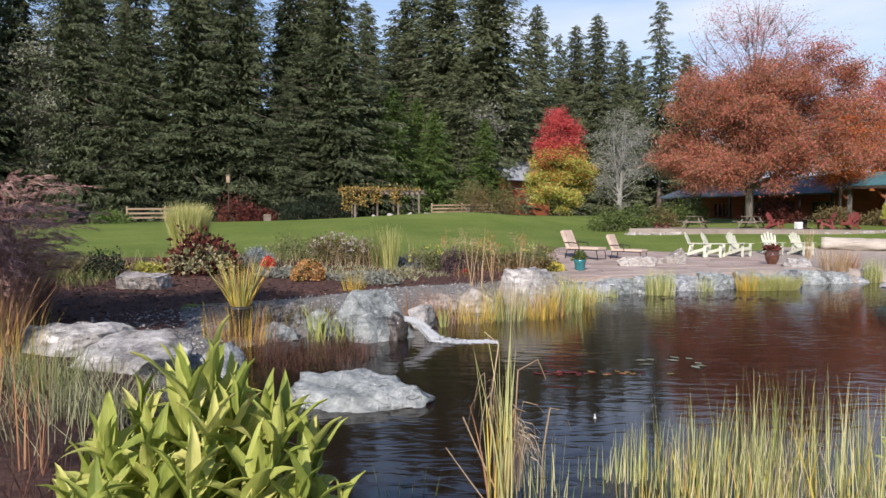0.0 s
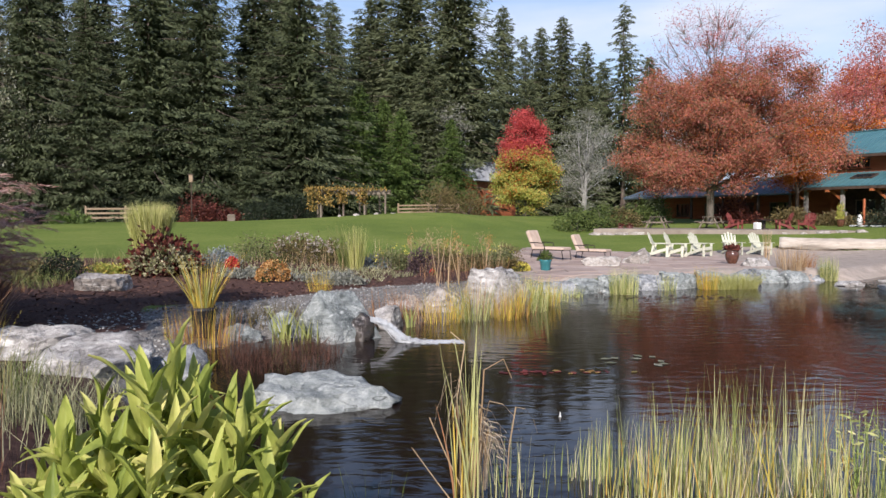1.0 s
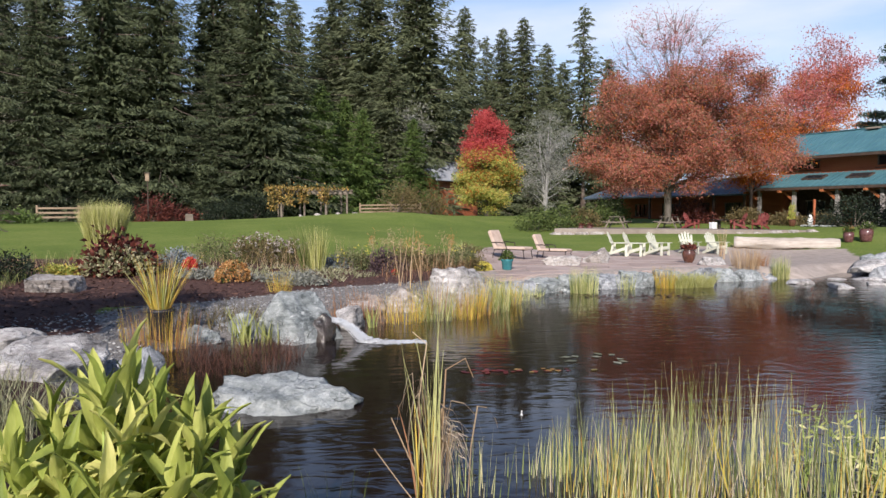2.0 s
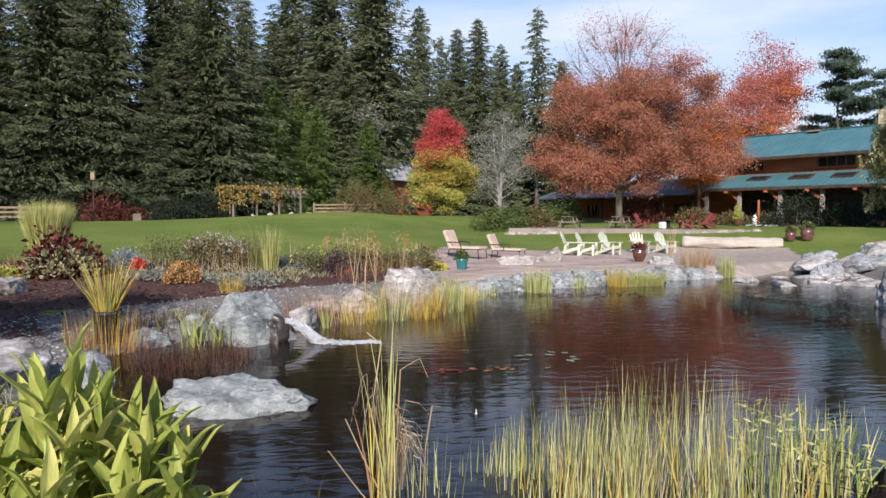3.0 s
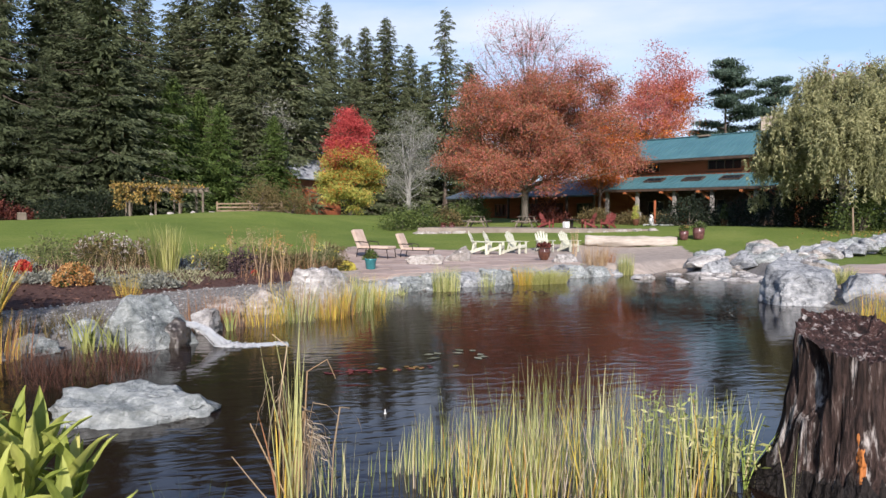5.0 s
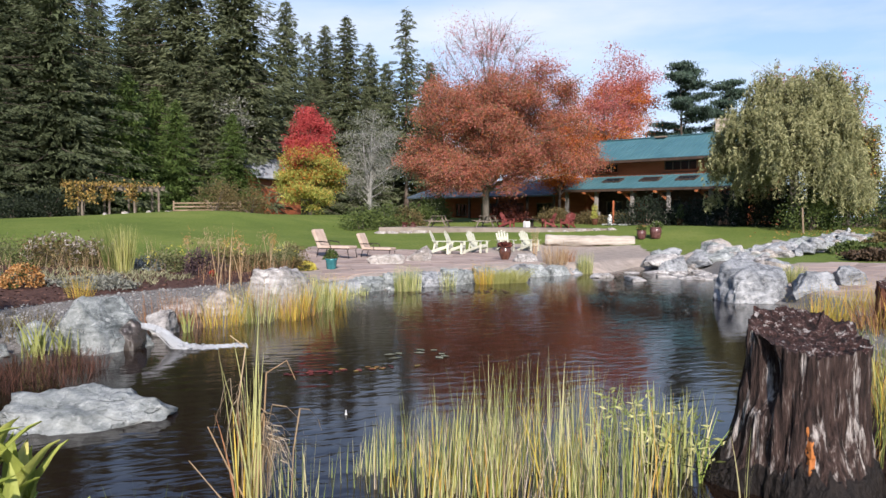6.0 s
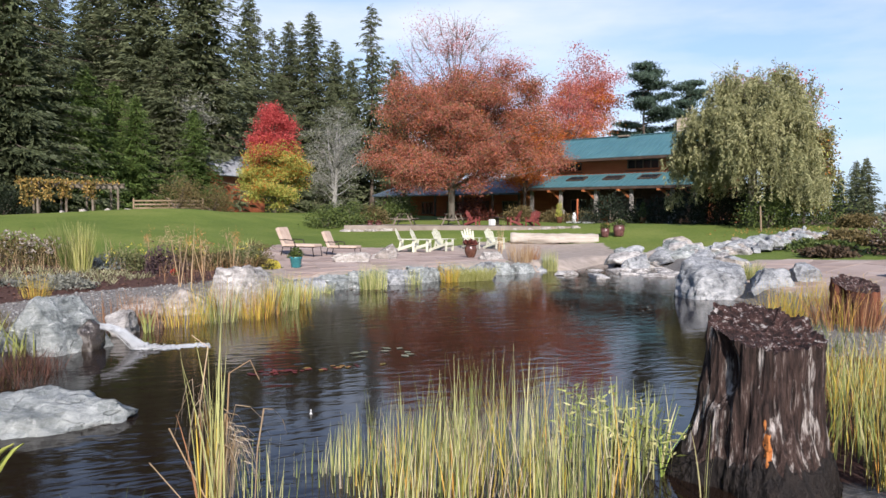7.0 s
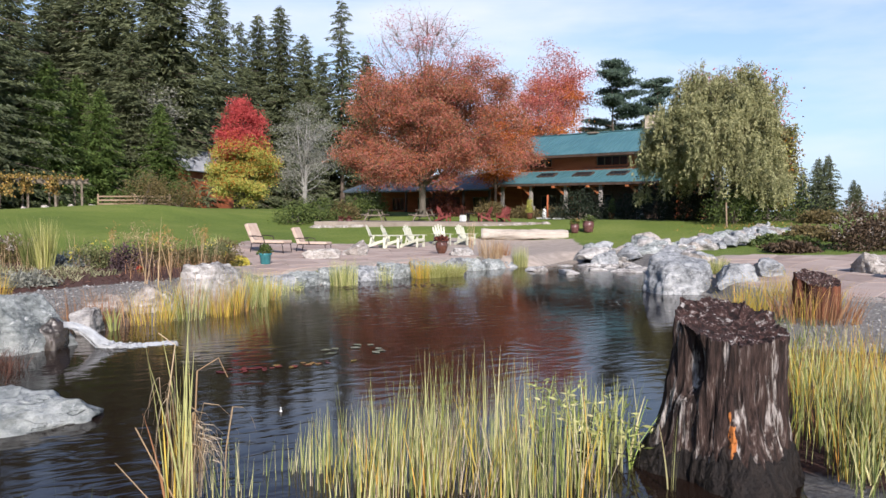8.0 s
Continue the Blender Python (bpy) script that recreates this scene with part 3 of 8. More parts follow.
POND = [(3.4, 2.7), (0.8, 2.7), (-0.8, 3.5), (-2.0, 5.2), (-2.5, 7.0), (-2.8, 8.6), (-2.9, 10.6), (-2.0, 11.7), (-1.2, 11.7), (-0.5, 11.9),
        (-0.4, 13.3), (0.0, 14.6), (1.4, 14.6), (2.6, 15.6), (3.5, 17.6), (6.2, 18.7), (10.2, 20.4), (12.3, 21.0), (14.2, 21.4), (16.6, 23.4),
        (18.2, 22.6), (16.4, 18.6), (13.8, 15.4), (12.4, 14.2), (12.6, 12.4), (10.8, 9.9), (8.4, 8.0), (6.6, 6.6), (5.4, 5.5), (4.9, 4.4), (4.4, 3.3)]
MULCH = [(-30, 4), (-14, 6.5), (-9, 8.0), (-5.2, 9.6), (-4.2, 11.6), (-5, 13.4), (-3, 14.3), (-1.2, 16.0), (1.2, 17.3), (3.0, 20.0), (3.3, 25.5), (0, 23.6), (-2, 22.3), (-5, 21.8), (-8, 21.6), (-14, 20.5), (-30, 19)]
BANKSOIL = [(4.4, 2.0), (4.9, 4.4), (5.6, 5.5), (7.4, 6.2), (8.6, 5.2), (9.0, 1.0), (4.5, 0.0)]
NEARBANK = [(-0.5, 0.5), (-0.9, 3.4), (-2.1, 5.2), (-2.6, 7.0), (-4.6, 9.0), (-6.0, 11.0), (-14, 9.0), (-14, 0)]
SAND = [(12.4, 20.6), (14.6, 21.0), (17.0, 23.2), (19.5, 26), (22.2, 31.2), (19.2, 33.6), (16.5, 34.6), (12, 31), (11.2, 27), (11.4, 22.5)]
PATIO = [(3.2, 18.0), (6.2, 19.2), (10.2, 20.9), (12.0, 21.8), (12.4, 25), (13.6, 31), (10, 31.2), (5, 29.8), (3.7, 26), (2.9, 21)]
PAVING = [(13.3, 13), (16, 17.2), (20, 18.6), (25, 13), (20, 6), (13.5, 6.4), (12, 9)]


def height(x, y):
    x, y = np.atleast_1d(np.asarray(x, float)), np.atleast_1d(np.asarray(y, float))
    r = np.hypot(x, y)
    k = np.minimum(1.0, 115.0 / np.maximum(r, 1e-6))
    p = np.stack([x * k, y * k], 1) / 20.0
    z = _tps(np.linalg.norm(p[:, None] - _kx[None], axis=2)) @ _S[:len(_kx)] + _S[len(_kx)] + p @ _S[len(_kx) + 1:]
    s = plan_distance(x, y, POND) + 0.10 * np.sin(3.1 * x + 1.3 * y) * np.sin(2.3 * y - 0.7 * x) + 0.05 * np.sin(8.0 * x) * np.sin(7.1 * y)
    w = np.clip((s + 0.1) / 0.9, 0, 1)
    w = w * w * (3 - 2 * w)
    low = np.where(s < 0, np.maximum(-0.6, -0.04 + s * 0.5), -0.04)
    return np.where(s < -0.1, low, low + (np.maximum(z, 0.12) - low) * w)


def gz(x, y):
    return float(height(x, y)[0])


def on_ground(x, y, rz=0.0, sink=0.0):
    return pose(x, y, gz(x, y) - sink, 0, 0, rz)


# ground: one sheet out to the horizon, finest near the pond
_rr = [0.3]
while _rr[-1] < 900:
    _rr.append(_rr[-1] * 1.0 + max(0.11, _rr[-1] * 0.0135) if _rr[-1] < 75 else _rr[-1] * 1.13)
_rr = np.array(_rr)
_aa = np.radians(np.concatenate([np.arange(-44, 70, 0.4), np.arange(70, 316, 4.0)]))
_R, _T = np.meshgrid(_rr, _aa, indexing="ij")
_gx, _gy = (_R * np.sin(_T)).ravel(), (_R * np.cos(_T)).ravel()
_gzv = np.concatenate([height(_gx[i:i + 20000], _gy[i:i + 20000]) for i in range(0, len(_gx), 20000)])
_nr, _na = len(_rr), len(_aa)
_i, _j = np.meshgrid(np.arange(_nr - 1), np.arange(_na), indexing="ij")
_j2 = (_j + 1) % _na
_fq = np.stack([_i * _na + _j, _i * _na + _j2, (_i + 1) * _na + _j2, (_i + 1) * _na + _j], -1).reshape(-1, 4)
_gme = bpy.data.meshes.new("ground")
_gme.from_pydata(np.stack([_gx, _gy, _gzv], 1).tolist(), [], [tuple(f[::-1]) for f in _fq.tolist()] + [tuple(range(_na))])
_gme.update()
_gme.polygons.foreach_set("use_smooth", [True] * len(_gme.polygons))


def soft(sd, w):
    return np.clip(0.5 - sd / w, 0, 1)


_sp = plan_distance(_gx, _gy, POND)
_zone = _gme.attributes.new("zone", 'FLOAT_COLOR', 'POINT')
_mul = soft(plan_distance(_gx, _gy, MULCH), 0.5)
_mul = np.maximum(_mul, soft(plan_distance(_gx, _gy, BANKSOIL), 0.5))
_mul = np.maximum(_mul, soft(plan_distance(_gx, _gy, NEARBANK), 0.5))
_peb = np.clip((3.4 - _sp) / 0.8, 0, 1) * (1 - soft(plan_distance(_gx, _gy, PATIO), 0.3)) * (_gx < 19)
_peb = np.maximum(_peb, ((_gx > 5) & (_gx < 15) & (_gy < 9.5) & (_gy > 4)).astype(float))
_san = soft(plan_distance(_gx, _gy, SAND), 0.8)
_pav = np.maximum(soft(plan_distance(_gx, _gy, PATIO), 0.3), soft(plan_distance(_gx, _gy, PAVING), 0.6))
_zone.data.foreach_set("color", np.stack([_mul, _peb, np.maximum(_san, _pav), np.ones(len(_gx))], 1).astype(np.float32).ravel())

gm = bpy.data.materials.new("garden_ground")
gm.use_nodes = True
_n, _l = gm.node_tree.nodes, gm.node_tree.links
_b = _n["Principled BSDF"]
_b.inputs["Roughness"].default_value = 0.92
_b.inputs["Specular IOR Level"].default_value = 0.15
_co = _n.new("ShaderNodeTexCoord")


def _ramp_noise(scale, cols, detail=6.0, rough=0.65, lo=0.3, hi=0.7):
    t = _n.new("ShaderNodeTexNoise")
    t.inputs["Scale"].default_value = scale
    t.inputs["Detail"].default_value = detail
    t.inputs["Roughness"].default_value = rough
    _l.new(_co.outputs["Object"], t.inputs["Vector"])
    r = _n.new("ShaderNodeValToRGB")
    while len(r.color_ramp.elements) < len(cols):
        r.color_ramp.elements.new(0.5)
    for i, c in enumerate(cols):
        r.color_ramp.elements[i].position = lo + (hi - lo) * i / (len(cols) - 1)
        r.color_ramp.elements[i].color = (*c, 1)
    _l.new(t.outputs["Fac"], r.inputs["Fac"])
    return t, r


def _mixc(fac, a, b, mode='MIX'):
    m = _n.new("ShaderNodeMixRGB")
    m.blend_type = mode
    if isinstance(fac, float):
        m.inputs["Fac"].default_value = fac
    else:
        _l.new(fac, m.inputs["Fac"])
    _l.new(a, m.inputs["Color1"])
    _l.new(b, m.inputs["Color2"])
    return m.outputs["Color"]


_t1, _grass = _ramp_noise(0.22, [(0.060, 0.098, 0.020), (0.110, 0.150, 0.031), (0.175, 0.196, 0.054)], lo=0.36, hi=0.64)
_t2, _gfine = _ramp_noise(7.0, [(0.050, 0.084, 0.014), (0.112, 0.156, 0.028), (0.205, 0.235, 0.062)], 8.0, 0.75)
_t3, _mulch = _ramp_noise(14.0, [(0.035, 0.018, 0.014), (0.075, 0.040, 0.033), (0.13, 0.078, 0.06)], 8.0, 0.75)
_t4, _pebble = _ramp_noise(16.0, [(0.070, 0.064, 0.058), (0.17, 0.158, 0.145), (0.32, 0.305, 0.285)], 8.0, 0.8)
_t5, _sand = _ramp_noise(3.0, [(0.22, 0.182, 0.155), (0.31, 0.262, 0.226), (0.39, 0.335, 0.292)], 8.0, 0.7)
_at = _n.new("ShaderNodeAttribute")
_at.attribute_name = "zone"
_sep = _n.new("ShaderNodeSeparateColor")
_l.new(_at.outputs["Color"], _sep.inputs["Color"])
_edge = _n.new("ShaderNodeTexNoise")
_edge.inputs["Scale"].default_value = 2.2
_edge.inputs["Detail"].default_value = 6.0
_l.new(_co.outputs["Object"], _edge.inputs["Vector"])


def _ragged(sock):
    a = _n.new("ShaderNodeMath")
    a.operation = 'ADD'
    _l.new(sock, a.inputs[0])
    _l.new(_edge.outputs["Fac"], a.inputs[1])
    r = _n.new("ShaderNodeMapRange")
    r.inputs["From Min"].default_value = 0.92
    r.inputs["From Max"].default_value = 1.08
    _l.new(a.outputs[0], r.inputs["Value"])
    return r.outputs["Result"]


_c0 = _mixc(0.55, _grass.outputs["Color"], _gfine.outputs["Color"])
_c1 = _mixc(_ragged(_sep.outputs["Green"]), _c0, _pebble.outputs["Color"])
_c2 = _mixc(_ragged(_sep.outputs["Red"]), _c1, _mulch.outputs["Color"])
_c3 = _mixc(_ragged(_sep.outputs["Blue"]), _c2, _sand.outputs["Color"])
_l.new(_c3, _b.inputs["Base Color"])
_bp = _n.new("ShaderNodeBump")
_bp.inputs["Strength"].default_value = 0.6
_bp.inputs["Distance"].default_value = 0.05
_l.new(_t3.outputs["Fac"], _bp.inputs["Height"])
_l.new(_bp.outputs["Normal"], _b.inputs["Normal"])
M["ground"] = gm
_gme.materials.append(gm)
ground = tagged(new("ground", _gme), "mown green lawn with mulched beds and gravel banks", "ground", kind="structure")

# water: one level sheet, its edge under the banks
_ps = [(Vector((x, y, 0))) for x, y in POND]
_cx = sum(_ps, Vector()) / len(_ps)
_wv = [tuple(p + (p - _cx).normalized() * 0.35) for p in _ps]
_wme = mesh_of("water", _wv, [tuple(range(len(_wv)))])
_wme.materials.append(M["pond"])
_bmw = bmesh.new()
_bmw.from_mesh(_wme)
bmesh.ops.triangulate(_bmw, faces=_bmw.faces)
bmesh.ops.recalc_face_normals(_bmw, faces=_bmw.faces)
if sum(f.normal.z for f in _bmw.faces) < 0:
    bmesh.ops.reverse_faces(_bmw, faces=_bmw.faces)
_bmw.to_mesh(_wme)
_bmw.free()
water = tagged(new("water", _wme), "dark brown rippled pond water reflecting sky and trees", "pond", kind="structure")

# ---- rocks ----
def rock_mesh(size, seed, planes=13, sub=5, rough=0.085, lo=0.36, hi=0.80, flat_top=0.0, steps=(), joints=0.62, faces=()):
    """A broken boulder: a ball cut by random planes and by three crossing joints, then roughened at two scales.
    Its base lies at z = 0. steps: (nx, ny, from, height): beyond a line the stone is split down to a lower ledge.
    faces: (nx, ny, nz, off) of the sides that a stone is known to have."""
    rnd = random.Random(seed)
    bm = bmesh.new()
    bmesh.ops.create_icosphere(bm, subdivisions=sub, radius=1.0)
    cuts = []
    for _ in range(planes):
        n = Vector((rnd.uniform(-1, 1), rnd.uniform(-1, 1), rnd.uniform(-0.35, 1))).normalized()
        cuts.append((n, rnd.uniform(lo, hi)))
    if flat_top:
        cuts.append((Vector((rnd.uniform(-.12, .12), rnd.uniform(-.12, .12), 1)).normalized(), flat_top))
    cuts += [(Vector(f[:3]).normalized(), f[3]) for f in faces]
    off = Vector((rnd.uniform(0, 50), rnd.uniform(0, 50), rnd.uniform(0, 50)))
    soft = [v.co.copy() for v in bm.verts]
    for p in soft:
        for n, o in cuts:
            k = p.dot(n) - o
            if k > 0:
                p -= n * k
    # joint faces of the bedrock: three crossing sets, slightly askew
    turn = Matrix.Rotation(rnd.uniform(-.45, .45), 3, 'Z') @ Matrix.Rotation(rnd.uniform(-.3, .3), 3, 'X') @ Matrix.Rotation(rnd.uniform(-.3, .3), 3, 'Y')
    if joints:
        for ax in ((1, 0, 0), (-1, 0, 0), (0, 1, 0), (0, -1, 0), (.72, .6, .35), (-.6, .7, .4), (.2, -.8, .55)):
            cuts.append(((turn @ Vector(ax) + Vector((rnd.uniform(-.14, .14), rnd.uniform(-.14, .14), rnd.uniform(-.12, .12)))).normalized(), joints * rnd.uniform(.82, 1.16)))
    hard = []
    for v in bm.verts:
        p = v.co.copy()
        for _ in range(2):
            for n, o in cuts:
                k = p.dot(n) - o
                if k > 0:
                    p -= n * k
        for nx, ny, a, zz in steps:
            k = p.x * nx + p.y * ny + .10 * noise.noise(p * 4 + off) - a
            if k > 0:
                p.z = min(p.z, zz)
        hard.append(p)
    fit = [(max(q[i] for q in soft) - min(q[i] for q in soft)) / (max(q[i] for q in hard) - min(q[i] for q in hard)) for i in (0, 1)]
    shift = [(max(q[i] for q in soft) + min(q[i] for q in soft)) / 2 - fit[i] * (max(q[i] for q in hard) + min(q[i] for q in hard)) / 2 for i in (0, 1)]
    rise = max(q.z for q in soft) / max(q.z for q in hard)
    for v, p in zip(bm.verts, hard):
        p = Vector((p.x * fit[0] + shift[0], p.y * fit[1] + shift[1], p.z * rise))
        d = noise.fractal(p * 1.6 + off, 1.0, 2.1, 4) * rough * .7 + noise.fractal(p * 5.5 + off, 0.8, 2.1, 4) * rough * 0.55
        d += 0.040 * (abs(noise.noise(p * 3.3 + off)) ** 0.5 - 0.5) + 0.024 * (abs(noise.noise(p * 9.0 + off)) ** 0.5 - 0.5)
        p += v.co.normalized() * d
        v.co = Vector((p.x * size[0], p.y * size[1], max(p.z, -0.45) * size[2] + 0.30 * size[2]))
    me = bpy.data.meshes.new("boulder")
    bm.to_mesh(me)
    bm.free()
    me.polygons.foreach_set("use_smooth", [True] * len(me.polygons))
    return me


def boulder(x, y, size, seed, mat="rock", label="grey lichen-flecked boulder on the pond bank", rz=0.0, z=None, group="boulders round the pond", tilt=(0, 0), **k):
    me = rock_mesh(size, seed, **k)
    me.materials.append(M[mat])
    ob = new("boulder", me)
    zz = gz(x, y) if z is None else z
    ob.matrix_world = pose(x, y, zz - 0.03, tilt[0], tilt[1], rz)
    return tagged(ob, label, "rock", group)


# left bank
boulder(-3.66, 8.35, (1.10, 1.0, 0.80), 11, "rock_white", "large pale broken boulder with a sheer dark side", 0, -0.06, planes=0, joints=0, rough=.075,
        faces=[(-.06, -.24, 1, .34), (-.42, -.85, .62, .42), (.80, -.36, -.46, .34), (1, .25, -.1, .56), (0, 1, .1, .6), (-1, .1, .35, .62), (.1, -1, -.1, .62), (.62, -.1, .75, .50), (-.7, -.5, .5, .56)])
boulder(-5.02, 9.62, (1.0, 0.70, 0.74), 12, "rock_white", "low pale grey boulder behind the large one", 0, 0.05, planes=2, joints=0, rough=.085,
        faces=[(-.05, -.20, 1, .34), (-.3, -.9, .5, .50), (.7, -.45, -.5, .46), (1, .1, .1, .72), (.3, -1, -.1, .6), (.5, 0, .8, .56), (-1, 0, .3, .72)])
boulder(-2.75, 8.9, (0.40, 0.34, 0.40), 13, "rock", "small dark grey rock at the water's edge", 40, -0.02)
boulder(-2.35, 7.0, (0.42, 0.36, 0.34), 14, "rock", "small grey rock half in the water", 0, -0.06)
boulder(-0.74, 7.54, (1.00, 0.72, 0.46), 15, "rock_green", "broad flat grey-green rock lying in the pond", -14, -0.10, flat_top=0.34, planes=9, rough=.15, joints=.60, tilt=(5, 5))
boulder(-6.62, 15.5, (0.70, 0.50, 0.50), 16, "rock_warm", "flat-topped tan stone in the mulch bed", 0, None, planes=0, joints=0, rough=.07,
        faces=[(.05, -.10, 1, .36), (.1, -.8, -.42, .40), (1, -.2, .1, .66), (-1, -.1, .1, .66), (0, 1, .1, .6)])
boulder(-2.75, 11.5, (0.40, 0.28, 0.30), 17, "rock_green", "small grey-green bank rock", 10, 0.02)
boulder(-2.15, 12.0, (0.36, 0.30, 0.40), 18, "rock_green", "small grey-green bank rock", 70, 0.05)
boulder(-2.45, 12.3, (0.26, 0.2, 0.26), 27, "rock", "small grey bank rock", 20, 0.1)
boulder(-1.20, 11.62, (0.66, 0.58, 0.82), 19, "rock_green", "upright grey-green boulder beside the water spout", 30, -0.05, flat_top=.74, lo=.52, hi=.9)
boulder(-0.40, 12.7, (0.42, 0.42, 0.46), 20, "rock_white", "pale rock behind the water spout", 10, 0.0, flat_top=.62)
boulder(-0.10, 14.6, (0.52, 0.40, 0.46), 21, "rock_warm", "pinkish grey bank rock", 10, 0.0, flat_top=.6)
boulder(0.66, 15.0, (0.62, 0.48, 0.56), 22, "rock_warm", "pinkish grey bank rock", 20, 0.0, flat_top=0.6)
boulder(1.66, 14.7, (0.74, 0.58, 1.16), 23, "rock_white", "tall white-streaked boulder among the reeds", 25, -0.08, flat_top=.55, lo=.6, hi=.95, planes=7, joints=.66)
boulder(3.0, 17.5, (0.40, 0.34, 0.36), 24, "rock_green", "small grey rock at the patio edge", 35, 0.0)
# stone edge under the patio
for i, (x, y, w, h, s) in enumerate([(3.75, 18.05, .50, .46, 30), (4.5, 18.3, .60, .50, 31), (5.45, 18.65, .70, .56, 32), (6.5, 19.0, .66, .54, 33), (7.5, 19.4, .72, .60, 34),
                                     (8.6, 19.9, .74, .56, 35), (9.7, 20.35, .70, .58, 36), (10.75, 20.8, .72, .52, 37), (11.8, 21.15, .66, .46, 38), (12.5, 21.5, .5, .36, 39)]):
    boulder(x, y, (w * 1.02, 0.46, h), s, "rock_green" if i % 3 else "rock", "grey edging boulder along the pond side of the patio", 22 + 7 * (i % 3 - 1), -0.10, flat_top=0.62, lo=.6, hi=.95, planes=8, joints=.52, rough=.14)
boulder(6.3, 22.4, (0.95, 0.5, 0.40), 41, "rock_warm", "low pale boulder on the patio", 5, 0.38, flat_top=0.6)
boulder(7.9, 23.7, (0.72, 0.55, 0.62), 42, "rock_warm", "pale blocky boulder on the patio", 20, 0.38, flat_top=0.7)
boulder(11.2, 22.4, (0.72, 0.42, 0.36), 43, "rock_white", "pale rock at the patio corner", 20, 0.36)
boulder(13.1, 21.6, (0.62, 0.42, 0.52), 44, "rock_green", "blue-grey rock beside the sand", 60, 0.0)
boulder(12.7, 19.9, (0.85, 0.5, 0.20), 45, "rock_white", "flat pale slab at the water's edge", 40, 0.0, flat_top=0.4)
boulder(13.1, 18.6, (0.75, 0.5, 0.20), 46, "rock_white", "flat pale slab at the water's edge", 75, 0.0, flat_top=0.4)
# rock heap along the inlet stream
heap_rnd = random.Random(8)
HEAP = [Vector((17.0, 22.2)), Vector((19.6, 21.6)), Vector((22.6, 21.6)), Vector((25.6, 22.5)), Vector((30.0, 25.2))]
for i in range(135):
    u = (i + heap_rnd.random()) / 135 * 3.999
    p = HEAP[int(u)].lerp(HEAP[int(u) + 1], u % 1.0) + Vector((heap_rnd.gauss(0, .25), heap_rnd.uniform(-.9, .9)))
    big = heap_rnd.uniform(.46, .98) * (1.0 if u > .8 else 1.2) * (1 - .07 * u)
    z = max(gz(p.x, p.y), 0.0) + heap_rnd.choice((-.08, -.05, .12, .22)) * (1 if u < 2.6 else .4)
    boulder(p.x, p.y, (big, big * heap_rnd.uniform(.55, .85), big * heap_rnd.uniform(.30, .58)), 160 + i, ("rock", "rock_white", "rock", "rock_warm", "rock_green")[i % 5], "angular pale grey rock in the heap by the inlet", heap_rnd.uniform(0, 180), z, group="rock heap by the inlet", sub=4 if big > .5 else 3, tilt=(heap_rnd.uniform(-14, 14), heap_rnd.uniform(-14, 14)))
# pale slabs lying in the shallow inlet before the heap
for i, (x, y) in enumerate([(14.7, 21.0), (15.5, 20.9), (16.2, 20.5), (15.7, 19.8), (16.6, 19.6), (17.2, 20.6), (16.1, 18.8), (16.9, 18.7), (15.2, 18.3), (15.9, 17.7), (17.6, 21.5), (14.9, 19.3)]):
    k = heap_rnd.uniform(.8, 1.25)
    boulder(x, y, (.62 * k, .42 * k, .20 * k), 420 + i, "rock_white", "flat pale slab lying in the shallow inlet", heap_rnd.uniform(-30, 60), -0.05, group="slabs in the inlet", sub=4, flat_top=.4, tilt=(heap_rnd.uniform(-4, 4), heap_rnd.uniform(-4, 4)))
# stony far bank
boulder(12.72, 13.15, (1.20, 0.95, 1.02), 81, "rock", "large blue-grey boulder standing in the water", 0, -0.10, planes=2, joints=0, rough=.10, lo=.6, hi=.85,
        faces=[(-.40, -.92, .10, .50), (-.95, .12, .22, .66), (.05, -.28, 1, .52), (.9, -.4, .25, .74), (0, 1, 0, .7), (.5, -.75, .42, .58), (-.6, -.3, .75, .66)])
boulder(13.5, 12.35, (1.0, 0.75, 0.86), 82, "rock", "large blue-grey boulder on the stony far bank", 20, 0.0)
boulder(14.05, 14.25, (0.8, 0.6, 0.92), 83, "rock_warm", "pinkish grey boulder on the stony far bank", 60, 0.1)
boulder(15.2, 12.7, (0.60, 0.55, 0.46), 84, "rock", "grey rock on the stony far bank", 10, None)
boulder(15.6, 15.4, (0.8, 0.6, 0.62), 85, "rock", "grey rock on the stony far bank", 80, None)
boulder(16.6, 17.0, (0.8, 0.6, 0.55), 86, "rock_white", "pale rock on the stony far bank", 30, None)
boulder(17.8, 19.0, (0.8, 0.6, 0.55), 89, "rock", "grey rock on the stony far bank", 30, None)
boulder(18.0, 11.9, (0.95, 0.6, 0.66), 87, "rock_warm", "flat-topped tan boulder beside the paving", 20, None, flat_top=0.6)
boulder(17.3, 10.4, (0.85, 0.7, 0.66), 88, "rock_warm", "dark-sided boulder beside the paving", 50, None, flat_top=0.65)

# ---- trees ----
def trunk_mesh(h, r, sides=9, wobble=0.012, seed=0, flare=1.5):
    rnd = random.Random(seed)
    pts, rad = [], []
    for i in range(9):
        t = i / 8
        pts.append((rnd.uniform(-1, 1) * wobble * h * t, rnd.uniform(-1, 1) * wobble * h * t, h * t - 0.15 * (i == 0)))
        rad.append(r * (1 - 0.93 * t) * (flare if i == 0 else 1.0))
    return tube(pts, rad, sides)


